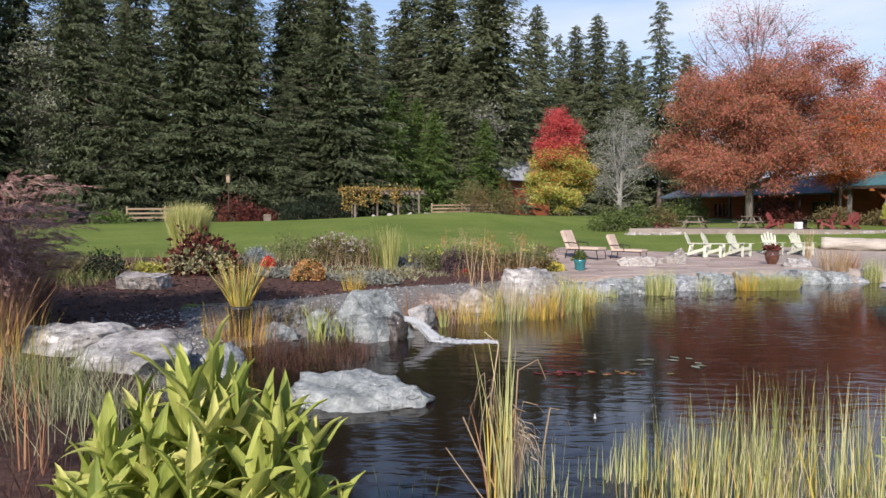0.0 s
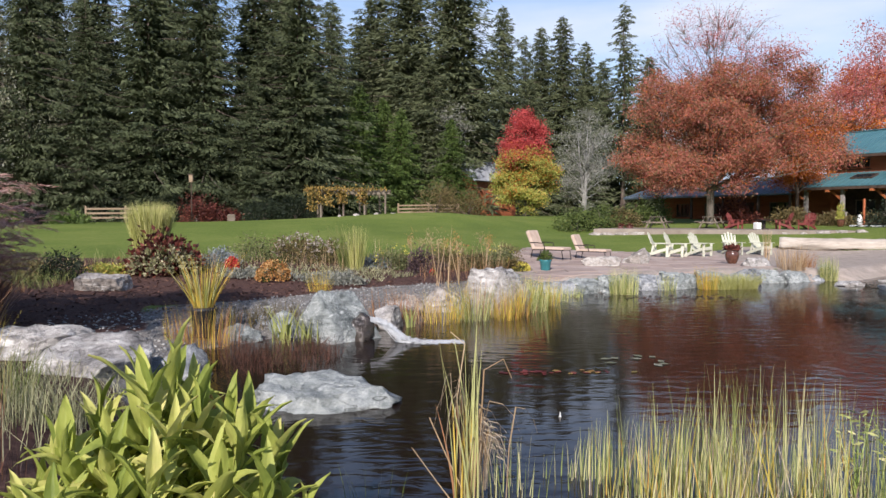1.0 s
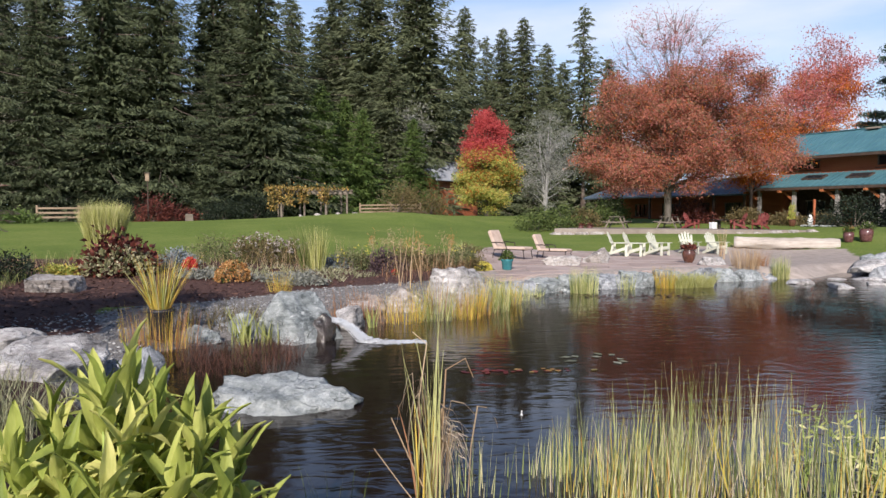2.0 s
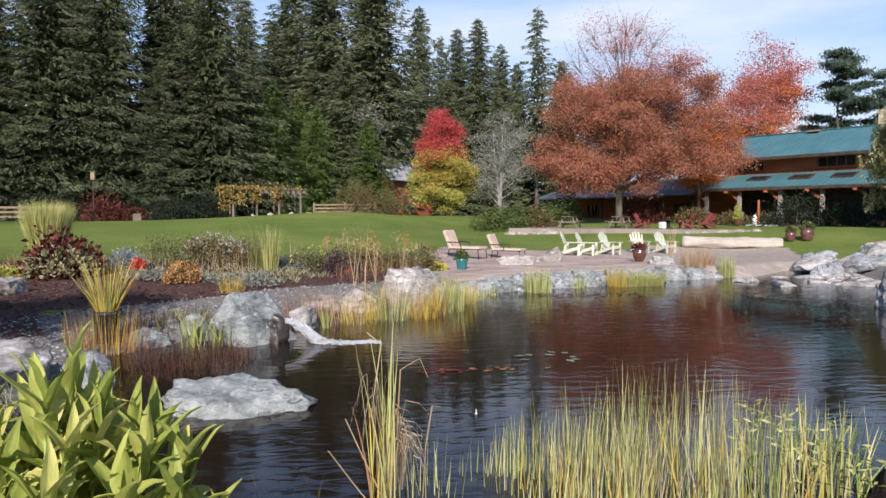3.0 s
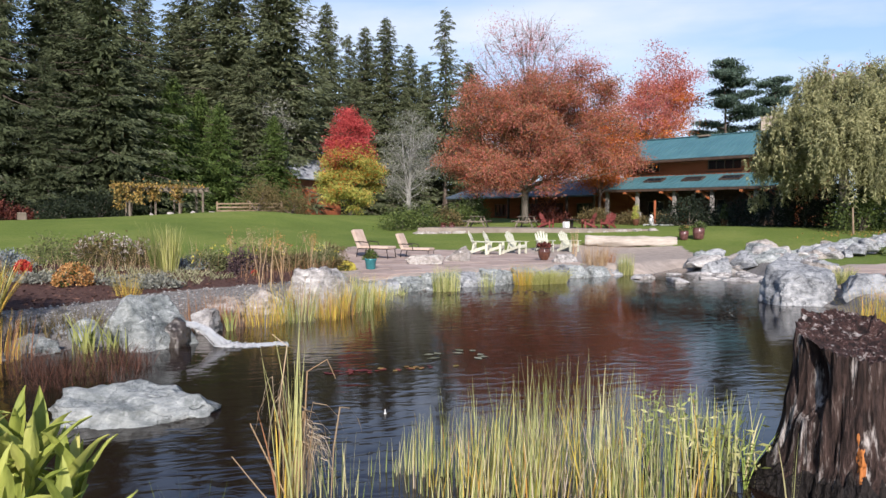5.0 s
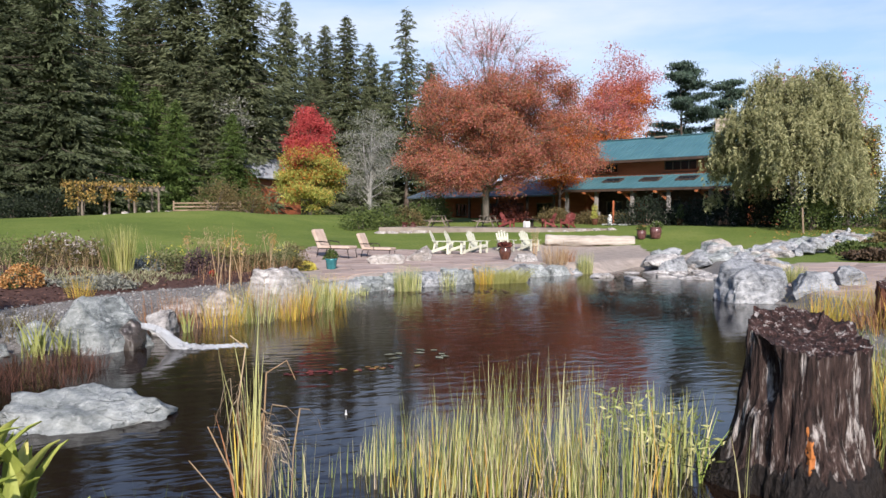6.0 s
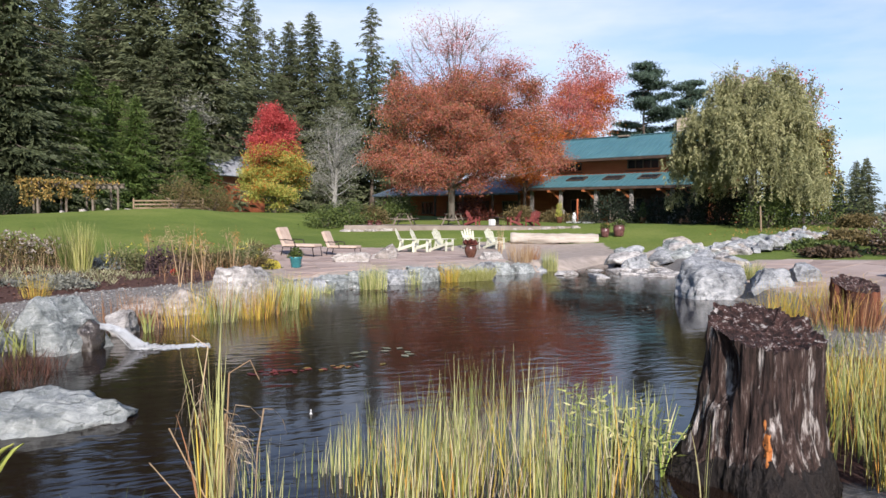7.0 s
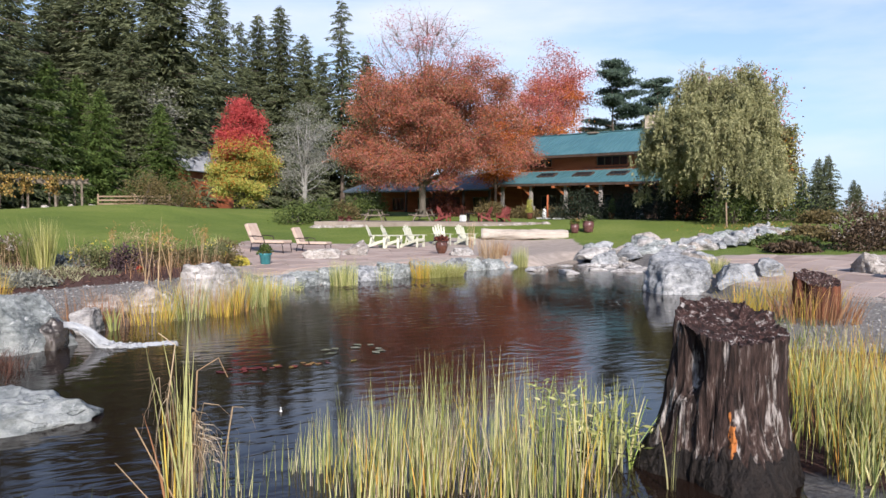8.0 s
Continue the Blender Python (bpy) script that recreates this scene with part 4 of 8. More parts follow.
def sprays_mesh(name, c, d, length, width, level=0.5):
    """Many narrow needle sprays as one mesh: each one long triangle from c along d."""
    n = len(c)
    d = unit(d)
    ref = unit(unit(RNG.normal(size=(n, 3))) * (1 - level) + np.array([0, 0, 1.0]) * level)
    side = unit(np.cross(d, ref)) * (np.broadcast_to(width, (n,)) * 0.5)[:, None]
    v = np.stack([c - side, c + side, c + d * np.broadcast_to(length, (n,))[:, None]], 1).reshape(-1, 3)
    me = bpy.data.meshes.new(name)
    me.vertices.add(len(v))
    me.vertices.foreach_set("co", v.astype(np.float32).ravel())
    me.loops.add(3 * n)
    me.loops.foreach_set("vertex_index", np.arange(3 * n, dtype=np.int32))
    me.polygons.add(n)
    me.polygons.foreach_set("loop_start", np.arange(0, 3 * n, 3, dtype=np.int32))
    me.update(calc_edges=True)
    me.validate()
    return me


def conifer(h, r, seed, mat="needle", whorl=0.62, leaf=0.42, per=24, low=0.03, droop=0.30, taper=0.80, gaps=0.06, boughs=8, shaggy=1.0):
    """trunk and crown meshes of a spruce or fir: whorls of separate drooping boughs, each a fan of needle sprays,
    round a dense inner mass of twigs."""
    rg = np.random.default_rng(seed)
    cs, ds, ls, ws, limbs = [], [], [], [], []
    z = h * low
    while z < h * 0.985:
        t = z / h
        reach = r * min(1.0, (1 - t) ** taper * 1.08) * (0.72 + 0.28 * min(1, t / 0.10))
        nb = max(5, int(boughs * (0.6 + 0.4 * (1 - t))))
        a0 = rg.uniform(0, 6.28)
        for b in range(nb):
            if rg.random() < gaps:
                continue
            L = max(0.3, reach * rg.choice((0.62, 0.85, 1.0, 1.0, 1.2)) * rg.uniform(0.85, 1.1))
            a = a0 + 6.283 * b / nb + rg.uniform(-.25, .25)
            dr = droop * rg.uniform(0.5, 1.5) * (1.1 - t * 0.9)
            zb = z + rg.uniform(-.25, .25) * whorl
            k = int(L * per) + 10
            u = rg.uniform(0.12, 1.0, k) ** 0.75
            out = np.array([math.cos(a), math.sin(a), 0.0])
            side = np.array([-math.sin(a), math.cos(a), 0.0])
            half = L * 0.30 * (1.06 - u) ** 0.6 * np.minimum(1, u * 3)
            lat = rg.uniform(-1, 1, k) * half
            hang = rg.gamma(1.2, 0.09 * shaggy, k)
            c = out * (L * u)[:, None] + side * lat[:, None]
            c[:, 2] = zb - dr * L * u + 0.20 * dr * L * u ** 3 - 0.30 * np.abs(lat) - hang
            cs.append(c)
            ds.append(out * rg.uniform(0.5, 1.0, (k, 1)) + side * (np.sign(lat) * rg.uniform(0.1, 1.0, k))[:, None] - np.array([0, 0, 1.0]) * rg.uniform(0.0, 0.8 * shaggy, (k, 1)))
            l = leaf * rg.uniform(0.55, 1.4, k) * (0.6 + 0.4 * (1 - t))
            ls.append(l)
            ws.append(l * rg.uniform(.20, .34, k))
            if b % 3 == 0 and L > 1.5:
                limbs.append(tube([(0, 0, zb), tuple(out * L * 0.5 + np.array([0, 0, zb - dr * L * .5])), tuple(out * L * .9 + np.array([0, 0, zb - dr * L * .80]))], [0.05, 0.03, 0.012], 4, False))
        # inner twigs close to the stem
        k = int(30 + 16 * reach)
        a = rg.uniform(0, 6.28, k)
        q = reach * rg.uniform(0.02, 0.36, k)
        cs.append(np.stack([np.cos(a) * q, np.sin(a) * q, z + rg.uniform(-.5, .5, k) * whorl], 1))
        ds.append(np.stack([np.cos(a), np.sin(a), rg.uniform(-1.0, .4, k)], 1) + rg.normal(size=(k, 3)) * .3)
        ls.append((.13 * reach + .15) * rg.uniform(.7, 1.3, k))
        ws.append((.065 * reach + .07) * rg.uniform(.7, 1.3, k))
        z += whorl * rg.uniform(0.75, 1.25) * (0.55 + 0.55 * (1 - t))
    crown = sprays_mesh("crown", np.concatenate(cs), np.concatenate(ds), np.concatenate(ls), np.concatenate(ws), 0.45)
    crown.materials.append(M[mat])
    wood = mesh_of("trunk", *joined([trunk_mesh(h * 0.97, 0.011 * h, seed=seed)] + limbs), smooth=True)
    wood.materials.append(M["bark"])
    return wood, crown


def plant_tree(name, m, meshes, label, category="tree", group=""):
    t = thing(name, m, label, category, group)
    for nm, me in meshes:
        ob = new(nm, me)
        ob.parent = t
    return t


def scaled(x, y, rz, s, sz=None):
    return on_ground(x, y, rz, 0.05) @ Matrix.Diagonal((s, s, sz or s, 1))


FIRS = [conifer(25.0, 6.6, 101, taper=.7), conifer(25.0, 6.2, 102, droop=0.42, taper=.66, shaggy=1.4), conifer(25.0, 6.8, 103, droop=0.24, taper=.72, whorl=.7)]
BACKS = [conifer(25.0, 6.6, 111, "needle_back", 0.62, 0.55, 19, taper=.66), conifer(25.0, 5.6, 112, "needle_back", 0.62, 0.55, 21, taper=0.68, droop=.4), conifer(25.0, 4.4, 113, "needle_back", 0.95, 0.6, 20, low=0.2, gaps=0.22, taper=.62, boughs=6, droop=.45)]
CEDARS = [conifer(12.0, 4.2, 121, "needle_light", 0.42, 0.38, 26, droop=0.35, taper=0.7, shaggy=1.3)]
tree_no = 0
# x, y, height of the big firs along the left edge of the lawn
for x, y, h in [(-33.0, 54.9, 24), (-27.8, 53.4, 21), (-26.2, 60.7, 28), (-20.4, 56.6, 25.5), (-16.6, 58.6, 27), (-13.6, 64.5, 30), (-9.4, 62.2, 27.5),
                (-34.5, 48.5, 23), (-37.5, 44.1, 24), (-41.9, 39.7, 24), (-31, 62, 30), (-22, 67, 31), (-38, 58, 28), (-24, 54.2, 17), (-12.6, 57.6, 12.5)]:
    f = FIRS[tree_no % 3]
    wide, h = h / 25, min(h, .385 * math.hypot(x, y) + .4 + (tree_no % 4) * .5)
    plant_tree("fir_tree", scaled(x, y, tree_no * 67, wide * 0.98, h / 25), (("trunk", f[0]), ("crown", f[1])), "tall dark green fir with drooping boughs at the forest edge", group="firs at the forest edge")
    tree_no += 1
# behind and beyond the mound, towards the gap of sky
for x, y, h, k in [(-13.6, 76.9, 27, 0), (-8.6, 79.6, 24, 1), (-6.0, 88, 23.5, 1), (-4.2, 90.0, 29.5, 0), (0.1, 84.1, 31, 0), (5.3, 79.9, 31, 0), (2.1, 74.0, 17, 0), (13.6, 103.2, 30.5, 1),
                   (17.4, 106.7, 27.5, 2), (20.2, 108.2, 29, 1), (22.9, 105.6, 30, 1), (27.2, 108.7, 27, 1), (30.7, 100.5, 31, 2), (31.8, 115.8, 26, 0), (38.2, 111.7, 26, 0),
                   (9.2, 95.6, 20, 0), (16.6, 96.7, 19, 0), (24, 98, 18, 1), (34, 102, 18, 0), (43, 104, 19, 1)]:
    f = BACKS[k]
    plant_tree("fir_tree", scaled(x, y, tree_no * 71, h / 25 * (1.0 if k == 2 else 1.26 if x < 8 else 1.12), h / 25), (("trunk", f[0]), ("crown", f[1])), "tall green fir standing beyond the lawn mound", group="firs beyond the lawn")
    tree_no += 1
for x, y, h in [(-4.6, 66.2, 12.5), (-0.8, 68.1, 10.5), (-7.4, 65.0, 9.5), (4.2, 71, 10), (-2.6, 71, 12)]:
    f = CEDARS[0]
    plant_tree("cedar_tree", scaled(x, y, tree_no * 53, h / 12, h / 12), (("trunk", f[0]), ("crown", f[1])), "fresh green cedar in front of the dark firs", group="cedars behind the pergola")
    tree_no += 1
# far right, beyond the field
FARFIR = conifer(9.0, 3.2, 131, "needle_back", 0.5, 0.5, 16, taper=0.7)
for x, y, h in [(111.9, 84.2, 10), (108.1, 79.6, 10.2), (112.7, 87.8, 8), (131.5, 91.2, 7), (136.4, 86.9, 6.5), (105, 72, 5.0)]:
    plant_tree("fir_tree", scaled(x, y, tree_no * 53, h / 9), (("trunk", FARFIR[0]), ("crown", FARFIR[1])), "small dark fir far off beyond the field", group="far firs")
    tree_no += 1


def broadleaf(h, crown_c, crown_r, seed, layers, trunk_r=0.28, wood="bark_grey", clumps=60, spread=0.9, limb_from=0.3, hollow=0.45, fork=1, twig=0, cone=0.0, lobes=()):
    """A leaf tree. layers: (name, material, low, high, leaves a clump, leaf size) by height within the crown, 0 to 1."""
    rg = np.random.default_rng(seed)
    cc, cr = np.array(crown_c, float), np.array(crown_r, float)
    pts = []
    while len(pts) < clumps:
        p = rg.normal(size=3)
        p = p / np.linalg.norm(p) * rg.uniform(hollow, 1.0) ** 0.6
        p *= 1 + 0.16 * math.sin(5 * math.atan2(p[1], p[0]) + seed) * (1 - abs(p[2]))
        p[:2] *= 1 - cone * (p[2] + .25)
        if lobes:
            lx, ly, lz, lr, lh = lobes[len(pts) % len(lobes)]
            pts.append(np.array([lx, ly, lz]) + p * np.array([lr, lr, lh]))
        else:
            pts.append(cc + p * cr)
    pts = np.array(pts)
    wood_bits = []
    top = h * 0.82
    for f in range(fork):
        a = 6.28 * f / fork + 0.6
        o = 0.16 * cr[0] if fork > 1 else 0.0
        ln = [(0, 0, -0.15), (o * .25 * math.cos(a), o * .25 * math.sin(a), h * .2), (o * math.cos(a), o * math.sin(a), h * .5), (o * 1.5 * math.cos(a), o * 1.5 * math.sin(a), top)]
        wood_bits.append(tube(ln, [trunk_r * 1.35, trunk_r, trunk_r * .55, trunk_r * .1], 9))
    for p in pts[::2 if clumps > 90 else 1]:
        z0 = max(h * limb_from * 0.8, min(p[2] * 0.72, top * 0.9) - rg.uniform(0, 0.08) * h)
        q = np.array([0, 0, z0])
        mid = q * 0.45 + p * 0.55 + np.array([0, 0, 0.06 * h * rg.uniform(-.3, 1)])
        r0 = trunk_r * 0.30 * (1 - z0 / h) + 0.02
        wood_bits.append(tube([tuple(q), tuple(mid), tuple(p)], [r0, r0 * .55, 0.012], 5, False))
        for _ in range(twig):
            e = p + rg.normal(size=3) * spread * 0.9
            wood_bits.append(tube([tuple(mid * .4 + p * .6), tuple(p * .5 + e * .5 + rg.normal(size=3) * .1), tuple(e)], [0.02, 0.013, 0.005], 3, False))
    res = [("trunk", mesh_of("trunk", *joined(wood_bits), smooth=True))]
    res[0][1].materials.append(M[wood])
    u = (pts[:, 2] - (cc[2] - cr[2])) / (2 * cr[2])
    for nm, mat, lo, hi, per, size in layers:
        sel = pts[(u + rg.normal(0, .06, len(u)) >= lo) & (u <= hi)]
        if not len(sel):
            continue
        n = per * len(sel)
        c = np.repeat(sel, per, 0) + np.clip(rg.normal(size=(n, 3)), -1.7, 1.7) * np.array([spread, spread, spread * .58]) * rg.uniform(.5, 1.15, (n, 1))
        d = unit(c - cc) * 0.5 + rg.normal(size=(n, 3)) * 0.7 + np.array([0, 0, -.25])
        l = size * rg.uniform(.6, 1.4, n)
        me = sprays_mesh(nm, c, d, l * 1.1, l * 0.85, .1)
        me.materials.append(M[mat])
        res.append((nm, me))
    return res


plant_tree("autumn_tree", on_ground(21.1, 48.7, -23), broadleaf(13.2, (0, 0, 7.4), (7.4, 7.2, 5.0), 5, [("crown", "leaf_rust", -.2, 1.2, 560, .085), ("dull_crown", "leaf_olive", -.2, .9, 230, .085), ("red_crown", "leaf_pink", -.2, 1.2, 110, .08), ("orange_crown", "leaf_orange", -.2, .9, 60, .08)], 0.22, clumps=264, spread=.66, limb_from=.22, twig=2, hollow=.15,
           lobes=[(-4.3, .5, 4.7, 3.0, 2.2), (-2.9, -.5, 8.0, 2.8, 2.6), (.6, -1.0, 5.8, 3.8, 3.2), (4.1, .5, 9.3, 2.5, 3.1), (5.7, -.5, 5.4, 3.2, 2.7), (.3, 1.0, 9.4, 2.4, 2.3), (2.6, 2.5, 6.5, 3.0, 3.0), (1.6, -.8, 8.4, 2.6, 2.6), (-2.2, -1.2, 4.0, 2.6, 1.7), (2.6, -1.2, 3.9, 2.8, 1.7), (-.8, -1.6, 7.2, 2.8, 2.4)]),
           "broad spreading autumn tree with rust-red leaves and thin bare top")
plant_tree("bare_topped_tree", on_ground(22.6, 51.8, 0), broadleaf(16.4, (0, 0, 11.0), (5.0, 5.0, 5.2), 9, [("crown", "leaf_pink", -.2, 1.2, 210, .075)], 0.14, "bark_grey", clumps=110, spread=.95, twig=9, hollow=.2),
           "tall thin tree almost bare of its pinkish leaves")
plant_tree("orange_tree", on_ground(29.9, 53.2, 20), broadleaf(9.4, (0, 0, 6.0), (2.2, 2.2, 3.6), 16, [("crown", "leaf_orange", -.2, 1.2, 756, .09)], 0.12, "bark", clumps=60, spread=.8, hollow=.2),
           "bright orange autumn tree against the lodge")
plant_tree("maple_tree", on_ground(10.7, 65.2), broadleaf(10.0, (0, 0, 5.1), (2.7, 2.7, 4.6), 7, [("red_crown", "leaf_red", .46, 1.2, 792, .11), ("gold_crown", "leaf_gold", -.2, .60, 756, .11), ("orange_crown", "leaf_orange", .25, .62, 144, .11)], 0.16, clumps=80, spread=.58, limb_from=.1, hollow=.3, cone=.42),
           "small maple, scarlet above and yellow-green below")
plant_tree("birch_tree", on_ground(17.4, 69.5), broadleaf(11.0, (0, 0, 6.0), (3.3, 3.3, 5.0), 8, [("crown", "leaf_grey", -.2, 1.2, 110, .11)], 0.13, "bark_pale", clumps=110, spread=.6, fork=3, limb_from=.1, twig=4, hollow=.1),
           "grey leafless birch with pale trunks")
plant_tree("red_tree", on_ground(49.7, 73.5), broadleaf(22.0, (0, 0, 15.5), (4.4, 4.4, 6.8), 17, [("crown", "leaf_pink", .35, 1.2, 135, .15), ("lower_crown", "leaf_orange", -.2, .5, 234, .15)], 0.25, clumps=95, spread=.9, twig=2, hollow=.15),
           "tall half-bare red autumn tree behind the lodge roof")
plant_tree("red_tree", on_ground(44.0, 68.5), broadleaf(16.0, (0, 0, 11.0), (4.0, 4.0, 5.4), 18, [("crown", "leaf_pink", .4, 1.2, 162, .14), ("lower_crown", "leaf_orange", -.2, .45, 162, .14)], 0.25, clumps=70, spread=.9, twig=1, hollow=.15),
           "orange-red autumn tree behind the lodge roof")
plant_tree("red_tree", on_ground(43.5, 40.0), broadleaf(11.8, (0, 0, 8.2), (4.2, 4.2, 3.6), 19, [("crown", "leaf_pink", -.2, 1.2, 47, .15)], 0.2, clumps=80, spread=.8, twig=2, hollow=.2),
           "thin pinkish-leaved tree behind the willow")
plant_tree("yellow_tree", on_ground(35.3, 29.9), broadleaf(6.0, (0, 0, 3.4), (1.25, 1.25, 2.7), 20, [("crown", "leaf_olive", -.2, 1.2, 260, .12), ("gold_crown", "leaf_gold", -.2, 1.2, 90, .12), ("orange_crown", "leaf_orange", .4, 1.2, 30, .11)], 0.14, clumps=70, spread=.5, hollow=.2),
           "yellowing tree beside the willow")
plant_tree("olive_tree", on_ground(-29.6, 54.0), broadleaf(16.0, (0, 0, 9.0), (3.6, 3.0, 6.4), 21, [("crown", "leaf_lichen", -.2, 1.2, 200, .15), ("pale_crown", "leaf_grey", .1, .8, 60, .14)], 0.10, "bark_grey", clumps=75, spread=.8, fork=3, twig=1, hollow=.2),
           "lichen-grey leaf tree with several bare stems before the firs")
plant_tree("lichen_tree", on_ground(3.6, 74.5), broadleaf(13.0, (0, 0, 7.6), (2.6, 2.6, 5.2), 22, [("crown", "leaf_grey", -.2, 1.2, 83, .16)], 0.2, "bark_pale", clumps=60, spread=.8, fork=2, twig=2, hollow=.2),
           "pale lichen-covered tree among the firs")


def pine(h, seed):
    """An open, flat-layered pine: a few long limbs with dense needle pads."""
    rg = np.random.default_rng(seed)
    bits, cs = [trunk_mesh(h, 0.26, seed=seed)], []
    for z in np.linspace(h * 0.35, h * 0.97, 19):
        a = rg.uniform(0, 6.28)
        L = (1 - (z / h) ** 2.2) * 4.6 * rg.uniform(.6, 1.1) + .8
        e = np.array([math.cos(a) * L, math.sin(a) * L, z + .25 * L])
        bits.append(tube([(0, 0, z), tuple(e * np.array([.5, .5, 1]) - np.array([0, 0, .1 * L])), tuple(e)], [.09, .06, .02], 5, False))
        for s in np.linspace(.35, 1.0, 6):
            cs.append(np.array([e[0] * s, e[1] * s, z + .25 * L * s + .1]) + rg.normal(size=(190, 3)) * np.array([.58, .58, .13]))
    c = np.concatenate(cs)
    d = rg.normal(size=c.shape) * .6 + np.array([0, 0, .7])
    me = leaves_mesh("crown", c, d, .34 * rg.uniform(.7, 1.3, len(c)), .12)
    me.materials.append(M["needle_pine"])
    w = mesh_of("trunk", *joined(bits), smooth=True)
    w.materials.append(M["bark"])
    return [("trunk", w), ("crown", me)]


PINE = pine(17.5, 4)
plant_tree("pine_tree", scaled(52.3, 65.8, 0, 1.0), PINE, "dark blue-green pine behind the lodge")
plant_tree("pine_tree", scaled(58.1, 65.0, 140, .92), PINE, "dark blue-green pine behind the lodge")


def willow(h, r, seed):
    """A weeping tree: a rounded crown of arching limbs, each hung with a separate sheaf of long leafy strands."""
    rg = np.random.default_rng(seed)
    bits = [tube([(0, 0, -.1), (.15, .1, h * .25), (.0, .25, h * .55), (.1, .1, h * .85)], [.36, .27, .17, .05], 9)]
    cs, ds = [], []
    for i in range(150):
        a = rg.uniform(0, 6.28)
        rr = r * math.sqrt(rg.uniform(.02, 1.0)) * (0.92 + .12 * math.sin(3 * a + 1.0) + .06 * math.sin(7 * a))
        dome = h * (math.sqrt(max(.06, 1 - .80 * (rr / r) ** 2)) + .05 * math.sin(2.7 * a) * rr / r)
        top = dome * (rg.uniform(.90, 1.04) if i % 5 < 3 else rg.uniform(.45, .9))
        p = np.array([math.cos(a) * rr, math.sin(a) * rr, top])
        if i % 2 == 0:
            bits.append(tube([(0, .15, h * rg.uniform(.3, .6)), tuple(p * np.array([.5, .5, .92])), tuple(p)], [.07, .04, .012], 5, False))
        long_ = rg.uniform(1.2, 3.0)
        for s in range(21):
            q = p + np.array([rg.normal(0, .27), rg.normal(0, .27), rg.uniform(-.25, .25)])
            L = min(q[2] - rg.uniform(.7, 1.5), rg.uniform(.35, 1.0) * long_)
            if L < .25:
                continue
            k = int(max(8, L / .040))
            t = np.sort(rg.uniform(0, 1, k))
            sway = rg.normal(0, .12, 2)
            c = np.stack([q[0] + sway[0] * t * L + rg.normal(0, .05, k), q[1] + sway[1] * t * L + rg.normal(0, .05, k), q[2] - t * L], 1)
            cs.append(c)
            ds.append(rg.normal(size=(k, 3)) * .6 + np.array([0, 0, -.7]))
        # upright twigs over the top of the crown
        if top > h * .8:
            for s in range(3):
                e = p + np.array([rg.normal(0, .5), rg.normal(0, .5), rg.uniform(.2, .8)])
                bits.append(tube([tuple(p), tuple(e)], [.010, .004], 3, False))
                cs.append(p + (e - p) * rg.uniform(.2, 1, (16, 1)) + rg.normal(0, .08, (16, 3)))
                ds.append(rg.normal(size=(16, 3)))
    c, d = np.concatenate(cs), np.concatenate(ds)
    me = sprays_mesh("crown", c, d, .18 * rg.uniform(.7, 1.5, len(c)), .065, .1)
    me.materials.append(M["leaf_willow"])
    w = mesh_of("trunk", *joined(bits), smooth=True)
    w.materials.append(M["bark_grey"])
    return [("trunk", w), ("crown", me)]


plant_tree("weeping_tree", on_ground(32.25, 30.75, 0), willow(8.7, 4.4, 3), "large weeping willow with hanging olive-green strands")


def shrub(x, y, r, h, mat, label, seed, leaf=.12, n=900, name="shrub", category="shrub", stems=7, group="", twigs="bark", extra=None, z=None, flat=False):
    """A bush: stems and a ragged dome of leaves. extra: (part name, material, count, size) of flowers over the top."""
    rg = np.random.default_rng(seed)
    t = thing(name, on_ground(x, y, rg.uniform(0, 360)) if z is None else pose(x, y, z), label, category, group)
    k = max(6, n // 45)
    p = rg.normal(size=(k, 3))
    p = unit(p) * rg.uniform(.35, 1.0, (k, 1)) ** .7
    p[:, 2] = np.abs(p[:, 2])
    p *= np.array([r, r, h * .92]) * rg.uniform(.82, 1.1, (k, 1))
    c = np.repeat(p, max(1, n // k), 0)
    c = c + rg.normal(size=c.shape) * np.array([r, r, h * .8]) * .17
    c[:, 2] = np.maximum(c[:, 2], .03)
    d = unit(c - np.array([0, 0, h * .2])) + rg.normal(size=c.shape) * .8
    l = leaf * rg.uniform(.6, 1.4, len(c))
    part("foliage", leaves_mesh("foliage", c, d, l, l * .6), mat, t)
    bits = []
    for q in p[:: max(1, k // max(stems, 1))]:
        bits.append(tube([(rg.normal(0, .05) * r, rg.normal(0, .05) * r, -.05), tuple(q * np.array([.4, .4, .55])), tuple(q)], [.02 * h + .008, .012 * h + .005, .003], 5, False))
    part("twig_frame", mesh_of("twig_frame", *joined(bits)), twigs, t)
    if extra:
        nm, em, cnt, size = extra
        q = unit(rg.normal(size=(cnt, 3)))
        q[:, 2] = np.abs(q[:, 2]) * .75 + .25
        q *= np.array([r, r, h]) * rg.uniform(.90, 1.08, (cnt, 1))
        c = np.repeat(q, 5, 0) + rg.normal(size=(cnt * 5, 3)) * size * .3
        part(nm, leaves_mesh(nm, c, rg.normal(size=c.shape) + np.array([0, 0, .4]), size * rg.uniform(.6, 1.2, len(c)), size * .7), em, t)["kind"] = "stuff"
    return t


